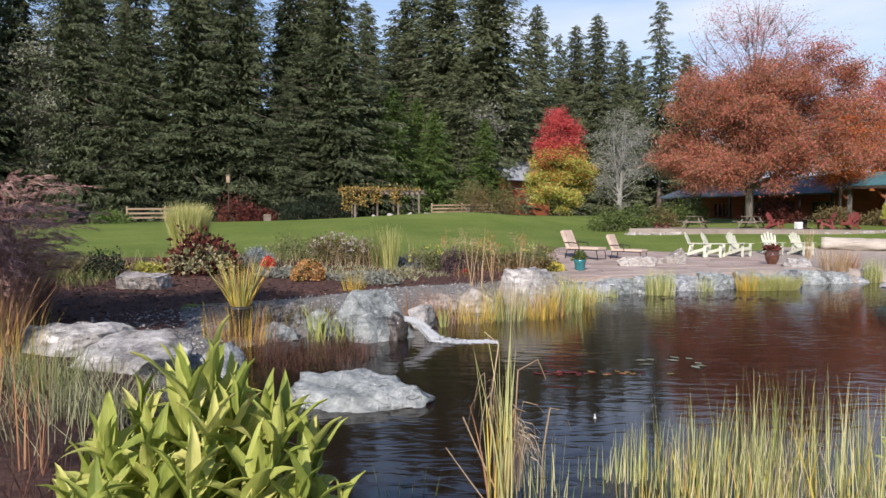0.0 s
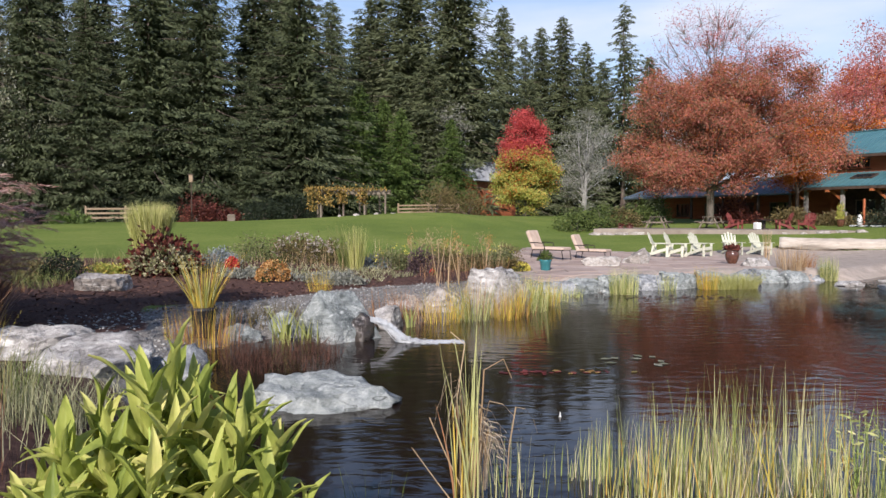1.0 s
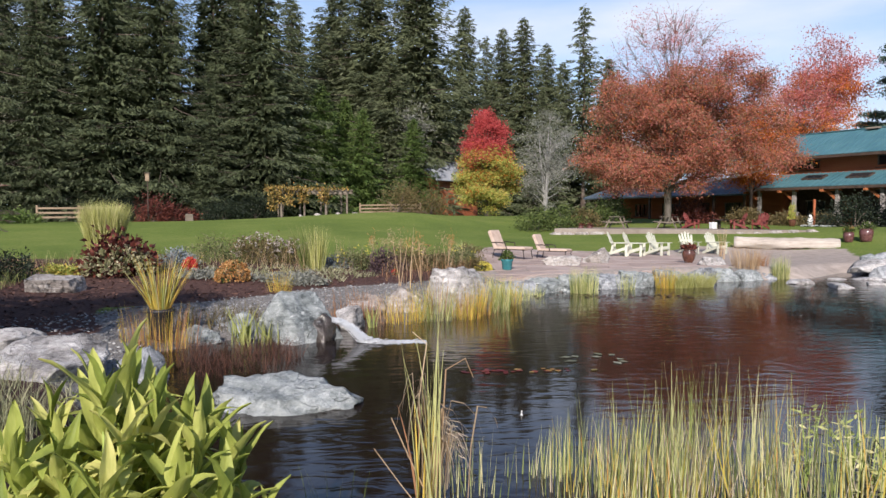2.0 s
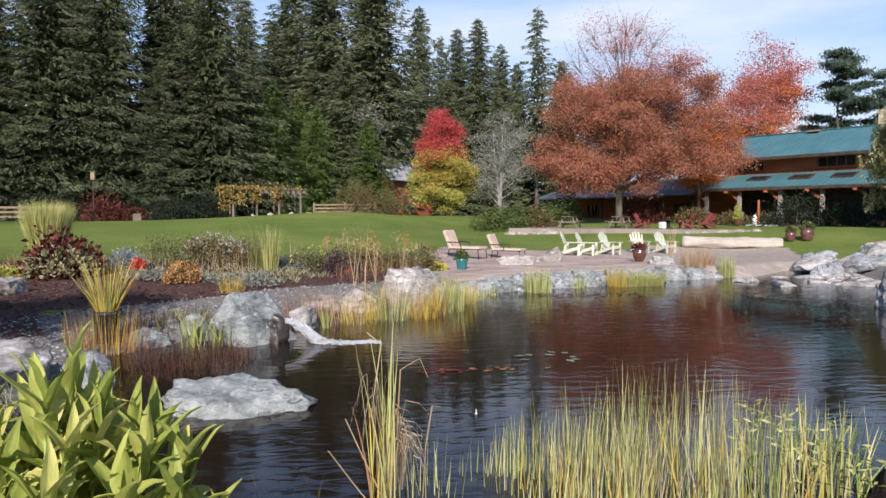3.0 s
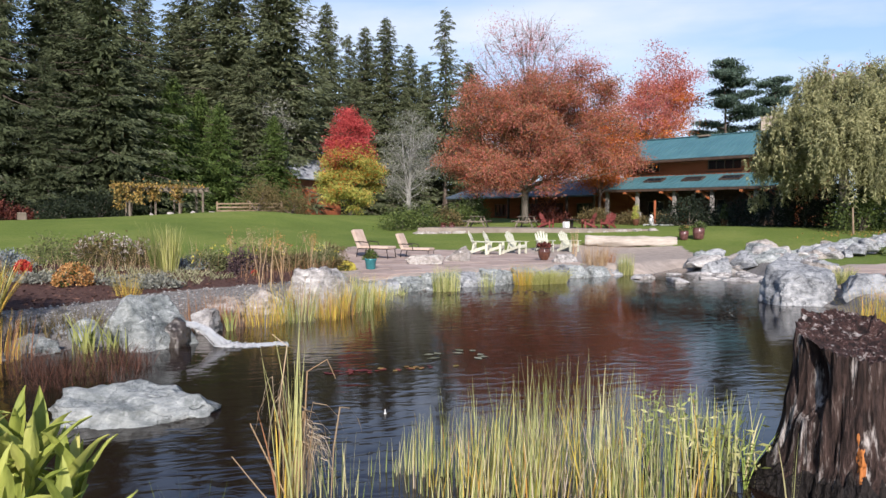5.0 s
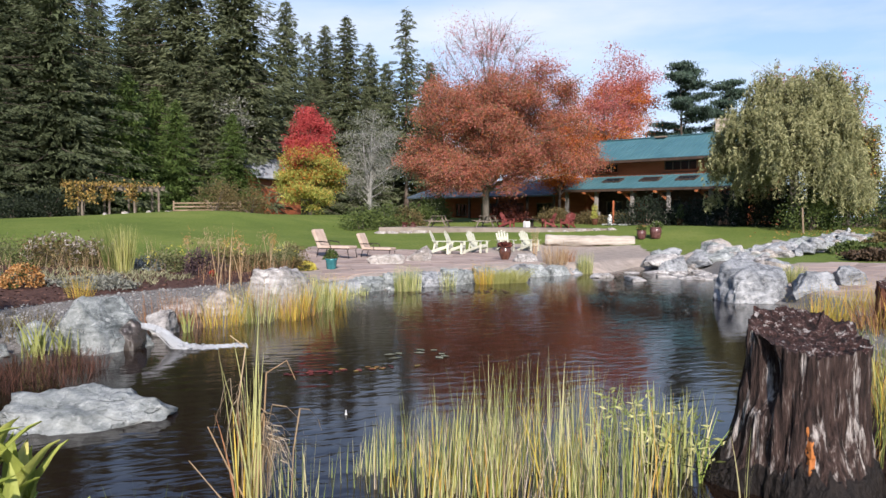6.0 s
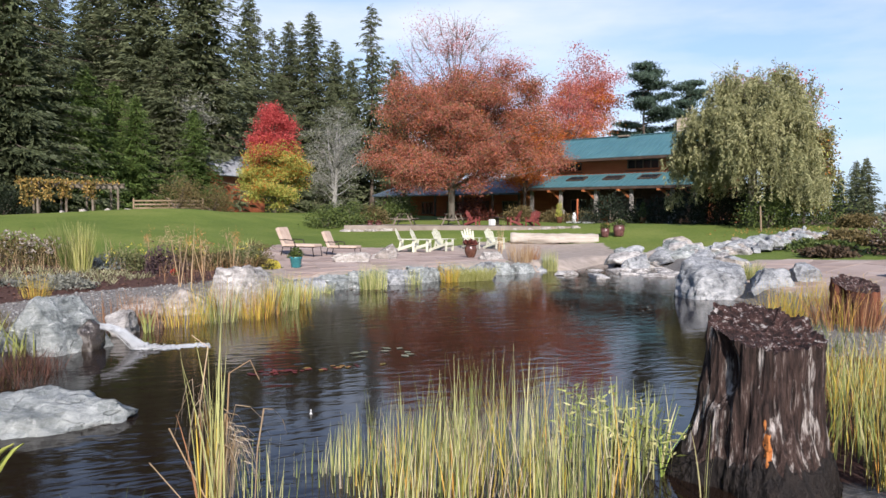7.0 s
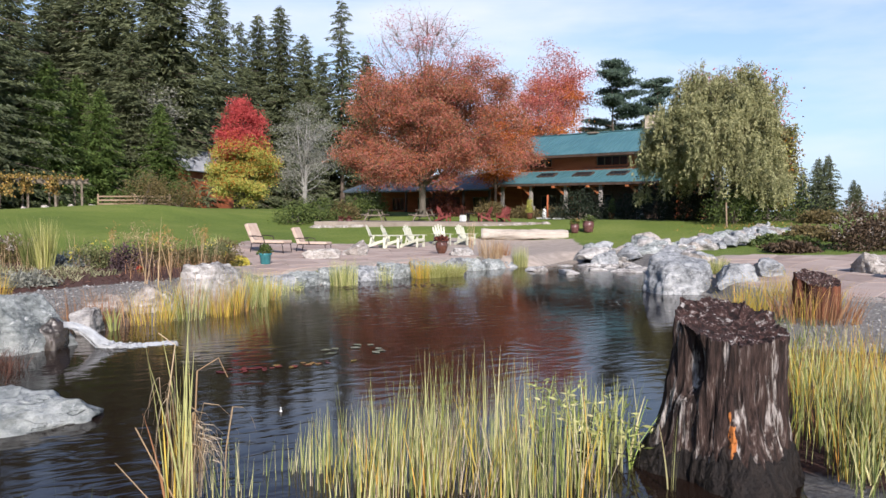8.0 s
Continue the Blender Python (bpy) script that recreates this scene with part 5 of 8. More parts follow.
# shrubs along the forest edge, the lodge and the terrace
for i, (x, y, r, h, mat, lab) in enumerate([
        (-25.0, 45.8, 0.8, 0.8, "leaf_lawn", "low green bush beside the fence"), (-21.9, 46.3, 1.3, .95, "leaf_lawn", "low green bush beside the fence"),
        (-14.9, 50.6, 1.3, 1.9, "leaf_burgundy", "dark red shrub before the firs"), (-13.7, 50.4, 0.9, 1.2, "leaf_burgundy", "dark red shrub before the firs"), (-12.7, 51.2, 0.6, .8, "leaf_burgundy", "dark red shrub before the firs"),
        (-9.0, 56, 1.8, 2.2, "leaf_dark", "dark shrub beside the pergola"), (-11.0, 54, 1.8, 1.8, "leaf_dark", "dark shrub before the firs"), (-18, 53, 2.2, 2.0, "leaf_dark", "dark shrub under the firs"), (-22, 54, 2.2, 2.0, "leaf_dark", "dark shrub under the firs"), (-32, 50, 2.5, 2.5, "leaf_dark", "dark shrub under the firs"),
        (2.4, 63, 2.3, 3.3, "leaf_olive", "brownish rounded shrub behind the mound"), (5.3, 64, 1.9, 2.7, "leaf_olive", "brownish rounded shrub behind the mound"), (3.4, 66, 1.5, 2.8, "leaf_olive", "olive shrub beside the shed"), (2.6, 66, 1.8, 3.4, "leaf_green", "green shrub behind the mound"),
        (11.2, 46.8, 1.7, 1.5, "leaf_green", "green shrub at the end of the terrace"), (13.0, 47.6, 1.9, 1.7, "leaf_green", "green shrub at the end of the terrace"), (14.8, 48.6, 1.4, 1.2, "leaf_olive", "reddish shrub behind the terrace"), (16.4, 50, 1.5, 1.8, "leaf_green", "green shrub behind the terrace"),
        (18.2, 52, 1.5, 2.6, "leaf_green", "dark green shrub by the lodge"), (23.4, 50, 1.5, 2.2, "leaf_burgundy", "red shrub under the big tree"), (26.0, 47.0, 1.2, 1.2, "leaf_olive", "low shrub before the porch"), (28.0, 45.4, 1.1, 1.0, "leaf_olive", "low shrub before the porch"), (30, 44.5, 1.0, .9, "leaf_olive", "low shrub before the porch"),
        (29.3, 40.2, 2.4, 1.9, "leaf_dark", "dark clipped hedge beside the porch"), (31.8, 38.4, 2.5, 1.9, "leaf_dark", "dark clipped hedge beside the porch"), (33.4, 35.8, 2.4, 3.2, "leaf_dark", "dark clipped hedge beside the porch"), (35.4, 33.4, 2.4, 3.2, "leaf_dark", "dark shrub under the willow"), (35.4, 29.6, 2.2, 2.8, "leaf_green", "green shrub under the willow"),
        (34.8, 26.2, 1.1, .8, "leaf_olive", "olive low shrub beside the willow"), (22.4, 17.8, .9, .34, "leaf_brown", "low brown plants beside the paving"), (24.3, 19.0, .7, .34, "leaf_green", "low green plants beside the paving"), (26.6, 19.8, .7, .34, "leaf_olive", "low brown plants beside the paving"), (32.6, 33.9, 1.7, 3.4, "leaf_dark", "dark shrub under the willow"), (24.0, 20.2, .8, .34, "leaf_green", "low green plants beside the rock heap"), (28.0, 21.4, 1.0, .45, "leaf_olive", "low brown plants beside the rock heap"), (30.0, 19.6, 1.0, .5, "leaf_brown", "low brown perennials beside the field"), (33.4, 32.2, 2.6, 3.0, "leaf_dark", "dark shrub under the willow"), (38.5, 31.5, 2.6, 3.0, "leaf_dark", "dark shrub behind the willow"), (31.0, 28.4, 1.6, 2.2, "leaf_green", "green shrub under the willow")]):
    shrub(x, y, r, h, mat, lab, 300 + i, leaf=.13, n=4200 if mat == "leaf_dark" else 2600)

# brown seed-headed shrubs by the field, and an unseen tree added out of view to cast shade on the mulch
for i, (x, y, r, h) in enumerate([(24.5, 16.4, 1.3, 1.7), (26.9, 17.0, 1.4, 1.6)]):
    shrub(x, y, r, h, "leaf_brown", "large brown shrub with pale seed heads by the field", 390 + i, leaf=.11, n=2600, extra=("seed_head", "bloom_white", 150, .06))
plant_tree("bank_tree", on_ground(-7.0, 4.0), broadleaf(6.6, (0, 0, 5.2), (1.5, 1.2, 1.1), 395, [("crown", "leaf_green", -.2, 1.2, 90, .13)], 0.09, clumps=46, spread=.42, limb_from=.5, hollow=.1),
           "unseen small tree added to shade the mulch bed")

# ---- lodge, shed, pergola, fences ----
def wall_boxes(bm, x0, x1, z0, z1, y, thick, holes):
    """A wall in the x-z plane with rectangular openings right through it."""
    xs = sorted({x0, x1, *[h[0] for h in holes], *[h[1] for h in holes]})
    zs = sorted({z0, z1, *[h[2] for h in holes], *[h[3] for h in holes]})
    vert = {(i, k): bm.verts.new((x, y - thick / 2, z)) for i, x in enumerate(xs) for k, z in enumerate(zs)}
    faces = []
    for i in range(len(xs) - 1):
        for k in range(len(zs) - 1):
            mx, mz = (xs[i] + xs[i + 1]) / 2, (zs[k] + zs[k + 1]) / 2
            if not any(h[0] < mx < h[1] and h[2] < mz < h[3] for h in holes):
                faces.append(bm.faces.new([vert[i, k], vert[i + 1, k], vert[i + 1, k + 1], vert[i, k + 1]]))
    r = bmesh.ops.extrude_face_region(bm, geom=faces)
    bmesh.ops.translate(bm, vec=(0, thick, 0), verts=[v for v in r["geom"] if isinstance(v, bmesh.types.BMVert)])
    bmesh.ops.recalc_face_normals(bm, faces=bm.faces)
    bmesh.ops.delete(bm, geom=[v for v in bm.verts if not v.link_faces], context='VERTS')
    return bm


def roof_slab(x0, x1, y0, z0, y1, z1, thick=0.14, seam=0.45):
    """A sheet-metal roof slope from its eave (y0, z0) to its top (y1, z1), with raised seams."""
    bm = bmesh.new()
    L = math.hypot(y1 - y0, z1 - z0)
    m = Matrix.Translation(((x0 + x1) / 2, (y0 + y1) / 2, (z0 + z1) / 2)) @ Matrix.Rotation(math.atan2(z1 - z0, y1 - y0), 4, 'X')
    box(bm, (x1 - x0, L, thick), m)
    return bm


def seams(parent, x0, x1, y0, z0, y1, z1, mat, thick=0.14, seam=0.45):
    """Raised standing seams up a roof slope, one part each."""
    L = math.hypot(y1 - y0, z1 - z0)
    me = box_mesh("seam", (0.035, L, 0.05))
    me.materials.append(M[mat])
    n = max(2, int((x1 - x0) / seam))
    for i in range(n + 1):
        o = new("seam", me)
        o.parent = parent
        o.matrix_local = Matrix.Translation(((x0 + (x1 - x0) * i / n), (y0 + y1) / 2, (z0 + z1) / 2)) @ Matrix.Rotation(math.atan2(z1 - z0, y1 - y0), 4, 'X') @ Matrix.Translation((0, 0, thick / 2 + 0.02))


def window(parent, x, z, w, h, y, panes=4):
    """A dark-framed window of several panes set into its opening."""
    win = part("window", bmesh_box((w, 0.02, h), (x, y + 0.10, z)), "glass", parent)
    fr = bmesh.new()
    for dx in (-w / 2, w / 2):
        box(fr, (0.08, 0.14, h + 0.12), Matrix.Translation((x + dx, y + 0.02, z)), 0.01)
    for dz in (-h / 2, h / 2):
        box(fr, (w + 0.12, 0.15, 0.08), Matrix.Translation((x, y + 0.02, z + dz)), 0.01)
    for i in range(1, panes):
        box(fr, (0.06, 0.10, h), Matrix.Translation((x - w / 2 + w * i / panes, y + 0.04, z)))
    part("window_frame", fr, "wood_grey", win)
    sill = bmesh.new()
    box(sill, (w + 0.25, 0.2, 0.06), Matrix.Translation((x, y - 0.08, z - h / 2 - 0.06)), 0.01)
    part("sill", sill, "wood_dark", win)
    return win


def bmesh_box(size, at, bevel=0.0):
    bm = bmesh.new()
    return box(bm, size, Matrix.Translation(at), bevel)


lodge = thing("lodge", pose(36.26, 42.78, 1.2, 0, 0, -63.5), "two-storey timber lodge with teal metal roofs and a shaded porch", "house")
HOLES_UP = [(-4.7, -2.0, 4.45, 5.30), (-11.65, -9.0, 4.48, 5.22)]
HOLES_LOW = [(-8.4, -7.4, 0.0, 2.1), (-5.6, -4.2, 0.6, 2.2), (-11.2, -9.6, 0.7, 2.1), (-2.4, -0.4, 0.7, 2.2)]
bm = bmesh.new()
wall_boxes(bm, -12.4, 2.2, 4.05, 5.75, 3.12, 0.24, HOLES_UP)
part("upper_wall", bm, "wood_red", lodge, "red-brown cedar siding")
bm = bmesh.new()
wall_boxes(bm, -12.4, 2.2, 0.0, 3.30, 5.12, 0.24, HOLES_LOW)
part("porch_wall", bm, "wood_dark", lodge, "dark timber wall under the porch roof")
bm = bmesh.new()
for k in range(9):
    if k in (3, 4, 5, 6):
        for a, b in ((-12.4, -11.75), (-8.9, -4.8), (-1.9, 2.2)):
            box(bm, (b - a, 0.03, 0.15), Matrix.Translation(((a + b) / 2, 2.985, 4.14 + k * 0.18)) @ Matrix.Rotation(0.10, 4, 'X'))
    else:
        box(bm, (14.6, 0.03, 0.15), Matrix.Translation((-5.1, 2.985, 4.14 + k * 0.18)) @ Matrix.Rotation(0.10, 4, 'X'))
tagged(part("siding", bm, "wood_red", lodge), kind="stuff")
for a, b, c, d in HOLES_UP:
    window(lodge, (a + b) / 2, (c + d) / 2, b - a, d - c, 3.05)
for a, b, c, d in HOLES_LOW[1:]:
    window(lodge, (a + b) / 2, (c + d) / 2, b - a, d - c, 5.05, 2)
door = part("door", bmesh_box((0.96, 0.06, 2.06), (-7.9, 5.16, 1.03), 0.01), "wood_red", lodge)
part("door_handle", bmesh_box((0.03, 0.08, 0.16), (-7.55, 5.10, 1.0), 0.01), "dark_metal", door)
for nm, bmx in (("back_wall", bmesh_box((14.6, 0.24, 5.75), (-5.1, 10.4, 2.87))), ("side_wall", bmesh_box((0.24, 7.1, 5.75), (2.08, 6.80, 2.87))), ("side_wall", bmesh_box((0.24, 7.1, 5.75), (-12.28, 6.80, 2.87)))):
    part(nm, bmx, "wood_red", lodge)
for x in (2.1, -12.3):
    part("gable", mesh_of("gable", [(x, 2.2, 5.6), (x, 10.8, 5.6), (x, 6.5, 7.5), (x - .2, 2.2, 5.6), (x - .2, 10.8, 5.6), (x - .2, 6.5, 7.5)], [(0, 1, 2), (5, 4, 3), (0, 3, 4, 1), (1, 4, 5, 2), (2, 5, 3, 0)]), "wood_red", lodge)
low_roof = part("porch_roof", roof_slab(-13.0, 2.8, -0.35, 2.98, 3.02, 4.14), "metal_roof", lodge, "teal metal porch roof")
up_roof = part("main_roof", roof_slab(-13.0, 2.6, 1.9, 5.44, 6.5, 7.62), "metal_roof", lodge, "teal metal main roof")
seams(low_roof, -13.0, 2.8, -0.35, 2.98, 3.02, 4.14, "metal_roof")
seams(up_roof, -13.0, 2.6, 1.9, 5.44, 6.5, 7.62, "metal_roof")
part("back_roof", roof_slab(-13.0, 2.6, 11.1, 5.44, 6.5, 7.62), "metal_roof", lodge)
part("fascia", bmesh_box((15.6, 0.05, 0.20), (-5.2, 1.86, 5.36)), "wood_dark", up_roof)
part("fascia", bmesh_box((15.8, 0.05, 0.20), (-5.1, -0.40, 2.90)), "wood_dark", low_roof)
part("ridge_cap", bmesh_box((15.7, 0.4, 0.06), (-5.2, 6.5, 7.72), 0.01), "metal_roof", up_roof)
part("ridge_vent", bmesh_box((1.0, 0.5, 0.14), (-6.6, 6.1, 7.66), 0.02), "wood_grey", up_roof, "grey roof vent")
for x in (-8.6, -5.2, -2.1):
    m = Matrix.Translation((x, 1.6, 3.80)) @ Matrix.Rotation(math.atan2(1.16, 3.37), 4, 'X')
    bm = bmesh.new()
    box(bm, (1.5, 0.85, 0.08), m, 0.01)
    sk = part("skylight", bm, "glass", low_roof, "dark skylight")
    bm = bmesh.new()
    for dx in (-.78, .78):
        box(bm, (0.07, 0.95, 0.12), m @ Matrix.Translation((dx, 0, 0)))
    for dy in (-.45, .45):
        box(bm, (1.5, 0.07, 0.12), m @ Matrix.Translation((0, dy, 0)))
    part("skylight_frame", bm, "wood_dark", sk)
chim = bmesh.new()
box(chim, (0.95, 0.8, 3.2), Matrix.Translation((-1.55, 6.9, 7.1)), 0.03)
box(chim, (1.1, 0.95, 0.14), Matrix.Translation((-1.55, 6.9, 8.76)), 0.02)
part("chimney", chim, "chimney", lodge, "pale stone chimney")
for x in (-12.2, -9.3, -6.0, -2.9, 0.4, 2.2):
    pier = bmesh.new()
    box(pier, (0.46, 0.46, 1.1), Matrix.Translation((x, 0.15, 0.5)), 0.03)
    box(pier, (0.52, 0.52, 0.08), Matrix.Translation((x, 0.15, 1.09)), 0.015)
    box(pier, (0.26, 0.26, 1.75), Matrix.Translation((x, 0.15, 1.98)), 0.02)
    post = part("porch_post", pier, "stone_post", lodge)
    br = bmesh.new()
    beam(br, (x - 0.15, 0.15, 2.1), (x - 0.85, 0.15, 2.72), 0.16, 0.18, 0.015)
    box(br, (1.3, 0.22, 0.2), Matrix.Translation((x - 0.35, 0.15, 2.78)), 0.015)
    box(br, (0.20, 0.9, 0.18), Matrix.Translation((x - 0.85, -0.15, 2.70)), 0.015)
    part("bracket", br, "wood_orange", post, "orange oiled timber bracket")
part("porch_floor", bmesh_box((15.0, 5.3, 0.16), (-5.0, 2.35, 0.06), 0.02), "wood_grey", lodge)
part("porch_ceiling", bmesh_box((14.1, 4.2, 0.08), (-5.1, 3.1, 3.36)), "wood_dark", lodge)
part("porch_beam", bmesh_box((15.2, 0.22, 0.12), (-5.0, 0.15, 2.94)), "wood_dark", lodge)

wing = thing("lodge_wing", pose(36.26, 42.78, 1.2, 0, 0, -63.5), "long low wing of the lodge with a slate-blue metal roof", "house")
bm = bmesh.new()
WH = [(-29.0, -27.4, .8, 2.0), (-25.5, -23.5, .8, 2.0), (-21.0, -20.0, 0.0, 2.1), (-18.4, -16.4, .8, 2.0)]
wall_boxes(bm, -31.0, -13.0, 0.0, 3.2, 4.42, 0.24, WH)
part("front_wall", bm, "wood_red", wing)
for a, b, c, d in WH:
    if c > 0:
        window(wing, (a + b) / 2, (c + d) / 2, b - a, d - c, 4.35, 3)
wd = part("door", bmesh_box((0.96, 0.06, 2.06), (-20.5, 4.46, 1.03), 0.01), "wood_dark", wing)
part("door_handle", bmesh_box((0.03, 0.08, 0.16), (-20.15, 4.40, 1.0), 0.01), "dark_metal", wd)
part("back_wall", bmesh_box((18.0, 0.24, 3.2), (-22.0, 9.4, 1.6)), "wood_red", wing)
part("side_wall", bmesh_box((0.24, 4.8, 3.2), (-30.9, 6.9, 1.6)), "wood_red", wing)
wr = part("front_roof", roof_slab(-31.8, -13.06, -0.3, 2.56, 6.0, 4.3), "dark_roof", wing)
seams(wr, -31.8, -13.06, -0.3, 2.56, 6.0, 4.3, "dark_roof")
part("back_roof", roof_slab(-31.8, -13.06, 10.2, 3.1, 6.0, 4.3), "dark_roof", wing)
part("gable", mesh_of("gable", [(-31, 0.5, 2.6), (-31, 10, 2.9), (-31, 6, 4.2), (-30.8, 0.5, 2.6), (-30.8, 10, 2.9), (-30.8, 6, 4.2)], [(0, 1, 2), (5, 4, 3), (0, 3, 4, 1), (1, 4, 5, 2), (2, 5, 3, 0)]), "wood_red", wing)
for x in (-30.5, -27.0, -23.5, -20.0, -16.5, -13.6):
    part("porch_post", bmesh_box((0.2, 0.2, 2.6), (x, 0.2, 1.22), 0.015), "wood_dark", wing)

shed = thing("shed", pose(7.0, 77.0, gz(7.0, 77) + .05, 0, 0, -42) @ Matrix.Scale(1.14, 4), "small red-brown shed with a pale metal roof", "shed")
for nm, b in (("wall", bmesh_box((5.0, .2, 3.6), (0, -3.4, 1.7))), ("wall", bmesh_box((5.0, .2, 3.6), (0, 3.4, 1.7))), ("wall", bmesh_box((.2, 6.6, 3.6), (2.4, 0, 1.7))), ("wall", bmesh_box((.2, 6.6, 3.6), (-2.4, 0, 1.7)))):
    part(nm, b, "wood_red", shed)
for y in (-3.45, 3.45):
    part("gable", mesh_of("gable", [(-2.6, y, 3.3), (2.6, y, 3.3), (0, y, 5.1), (-2.6, y + .1, 3.3), (2.6, y + .1, 3.3), (0, y + .1, 5.1)], [(0, 1, 2), (5, 4, 3), (0, 3, 4, 1), (1, 4, 5, 2), (2, 5, 3, 0)]), "wood_red", shed)
for sgn in (-1, 1):
    bm = bmesh.new()
    L = math.hypot(3.0, 2.15)
    m = Matrix.Translation((sgn * 1.5, 0, 4.15)) @ Matrix.Rotation(sgn * math.atan2(2.15, 3.0), 4, 'Y')
    box(bm, (L, 7.6, 0.1), m)
    slope = part("roof", bm, "shed_roof", shed, "pale grey metal roof")
    seam_me = box_mesh("seam", (L, 0.04, 0.05))
    seam_me.materials.append(M["shed_roof"])
    for k in range(16):
        o = new("seam", seam_me)
        o.parent = slope
        o.matrix_local = m @ Matrix.Translation((0, -3.75 + k * .5, 0.07))

# pergola with a yellow vine
pg = thing("pergola", pose(-4.5, 54.8, 1.85, 0, 0, 12) @ Matrix.Diagonal((.84, 1, 1, 1)), "weathered timber pergola draped with a yellow vine", "pergola")
for i, x in enumerate((-2.9, -0.9, 1.0, 2.9)):
    for y in (-1.3, 1.3):
        zt = gz(-4.4 + x, 54.8 + y) - 1.85
        part("post", bmesh_box((0.15, 0.15, 2.0 - zt), (x, y, (1.85 + zt) / 2 - .07), 0.01), "wood_grey", pg)
for y in (-1.3, 1.3):
    part("beam", bmesh_box((6.9, 0.12, 0.2), (0, y, 1.90), 0.01), "wood_grey", pg)
for k in range(15):
    part("rafter", box_mesh("rafter", (0.06, 3.5, 0.14), 0.008, Matrix.Translation((-3.3 + k * .471, 0, 2.06))), "wood_grey", pg)
rg = np.random.default_rng(55)
n = 2600
cx = rg.uniform(-4.2, 3.2, n)
keep = rg.random(n) < np.clip(.55 - (cx + 1.5) / 12, .22, .6)
cx = cx[keep]
c = np.stack([cx, rg.uniform(-1.8, 1.6, len(cx)), 2.14 + rg.gamma(1.2, .06, len(cx))], 1)
hang = np.concatenate([np.stack([rg.normal(x0, .22, k), rg.normal(-1.45, .15, k), 2.1 - rg.uniform(0, 1, k) ** 1.3 * d], 1) for x0, k, d in ((-3.7, 260, 1.5), (-2.2, 170, 1.2), (-1.0, 260, 1.0), (.7, 130, .9), (1.0, 60, 1.2), (-3.0, 160, 1.0))])
c = np.concatenate([c, hang])
part("vine", leaves_mesh("vine", c, rg.normal(size=c.shape) + np.array([0, -.3, -.5]), .2 * rg.uniform(.6, 1.3, len(c)), .16), "leaf_vine", pg, "yellow autumn vine leaves")
for x in (-2.8, -1.0, 1.1):
    part("vine_stem", mesh_of("vine_stem", *tube([(x, -1.35, -.1), (x + .1, -1.4, 1.0), (x - .2, -1.2, 2.15), (x + .9, 0, 2.2)], [.03, .025, .02, .012], 5)), "bark", pg)
# stone seats under the pergola
for i, (x, y) in enumerate([(-5.2, 53.1), (-4.0, 53.4), (-2.5, 53.9), (-1.2, 54.6)]):
    boulder(x, y, (.34, .28, .30), 240 + i, "rock_warm", "pale stone beside the pergola", 30 * i, None, group="stones by the pergola", sub=3, flat_top=.6)


def rail_fence(pts, label, rails=(.35, .65, .95), step=2.4, mat="wood_tan"):
    a, b = Vector((*pts[0], 0)), Vector((*pts[1], 0))
    n = max(1, round((b - a).length / step))
    f = thing("fence", pose(a.x, a.y, gz(a.x, a.y)), label, "fence")
    base = Vector((a.x, a.y, gz(a.x, a.y)))
    ps = []
    for i in range(n + 1):
        p = a.lerp(b, i / n)
        p.z = gz(p.x, p.y)
        ps.append(p - base)
        part("post", bmesh_box((.13, .13, 1.25), tuple(p - base + Vector((0, 0, .53))), .012), mat, f)
    for p, q in zip(ps, ps[1:]):
        for r in rails:
            bm = bmesh.new()
            beam(bm, p + Vector((0, -.08, r)), q + Vector((0, -.08, r)), .05, .13, .008)
            part("rail", bm, mat, f)
    return f


rail_fence([(-21.6, 48.3), (-16.8, 49.3)], "three-rail tan wooden fence before the firs")
rail_fence([(-1.0, 63.0), (4.4, 63.6)], "three-rail tan wooden fence behind the mound")
rail_fence([(62.0, 40.5), (74.0, 36.0)], "weathered rail fence along the field", step=3.0)

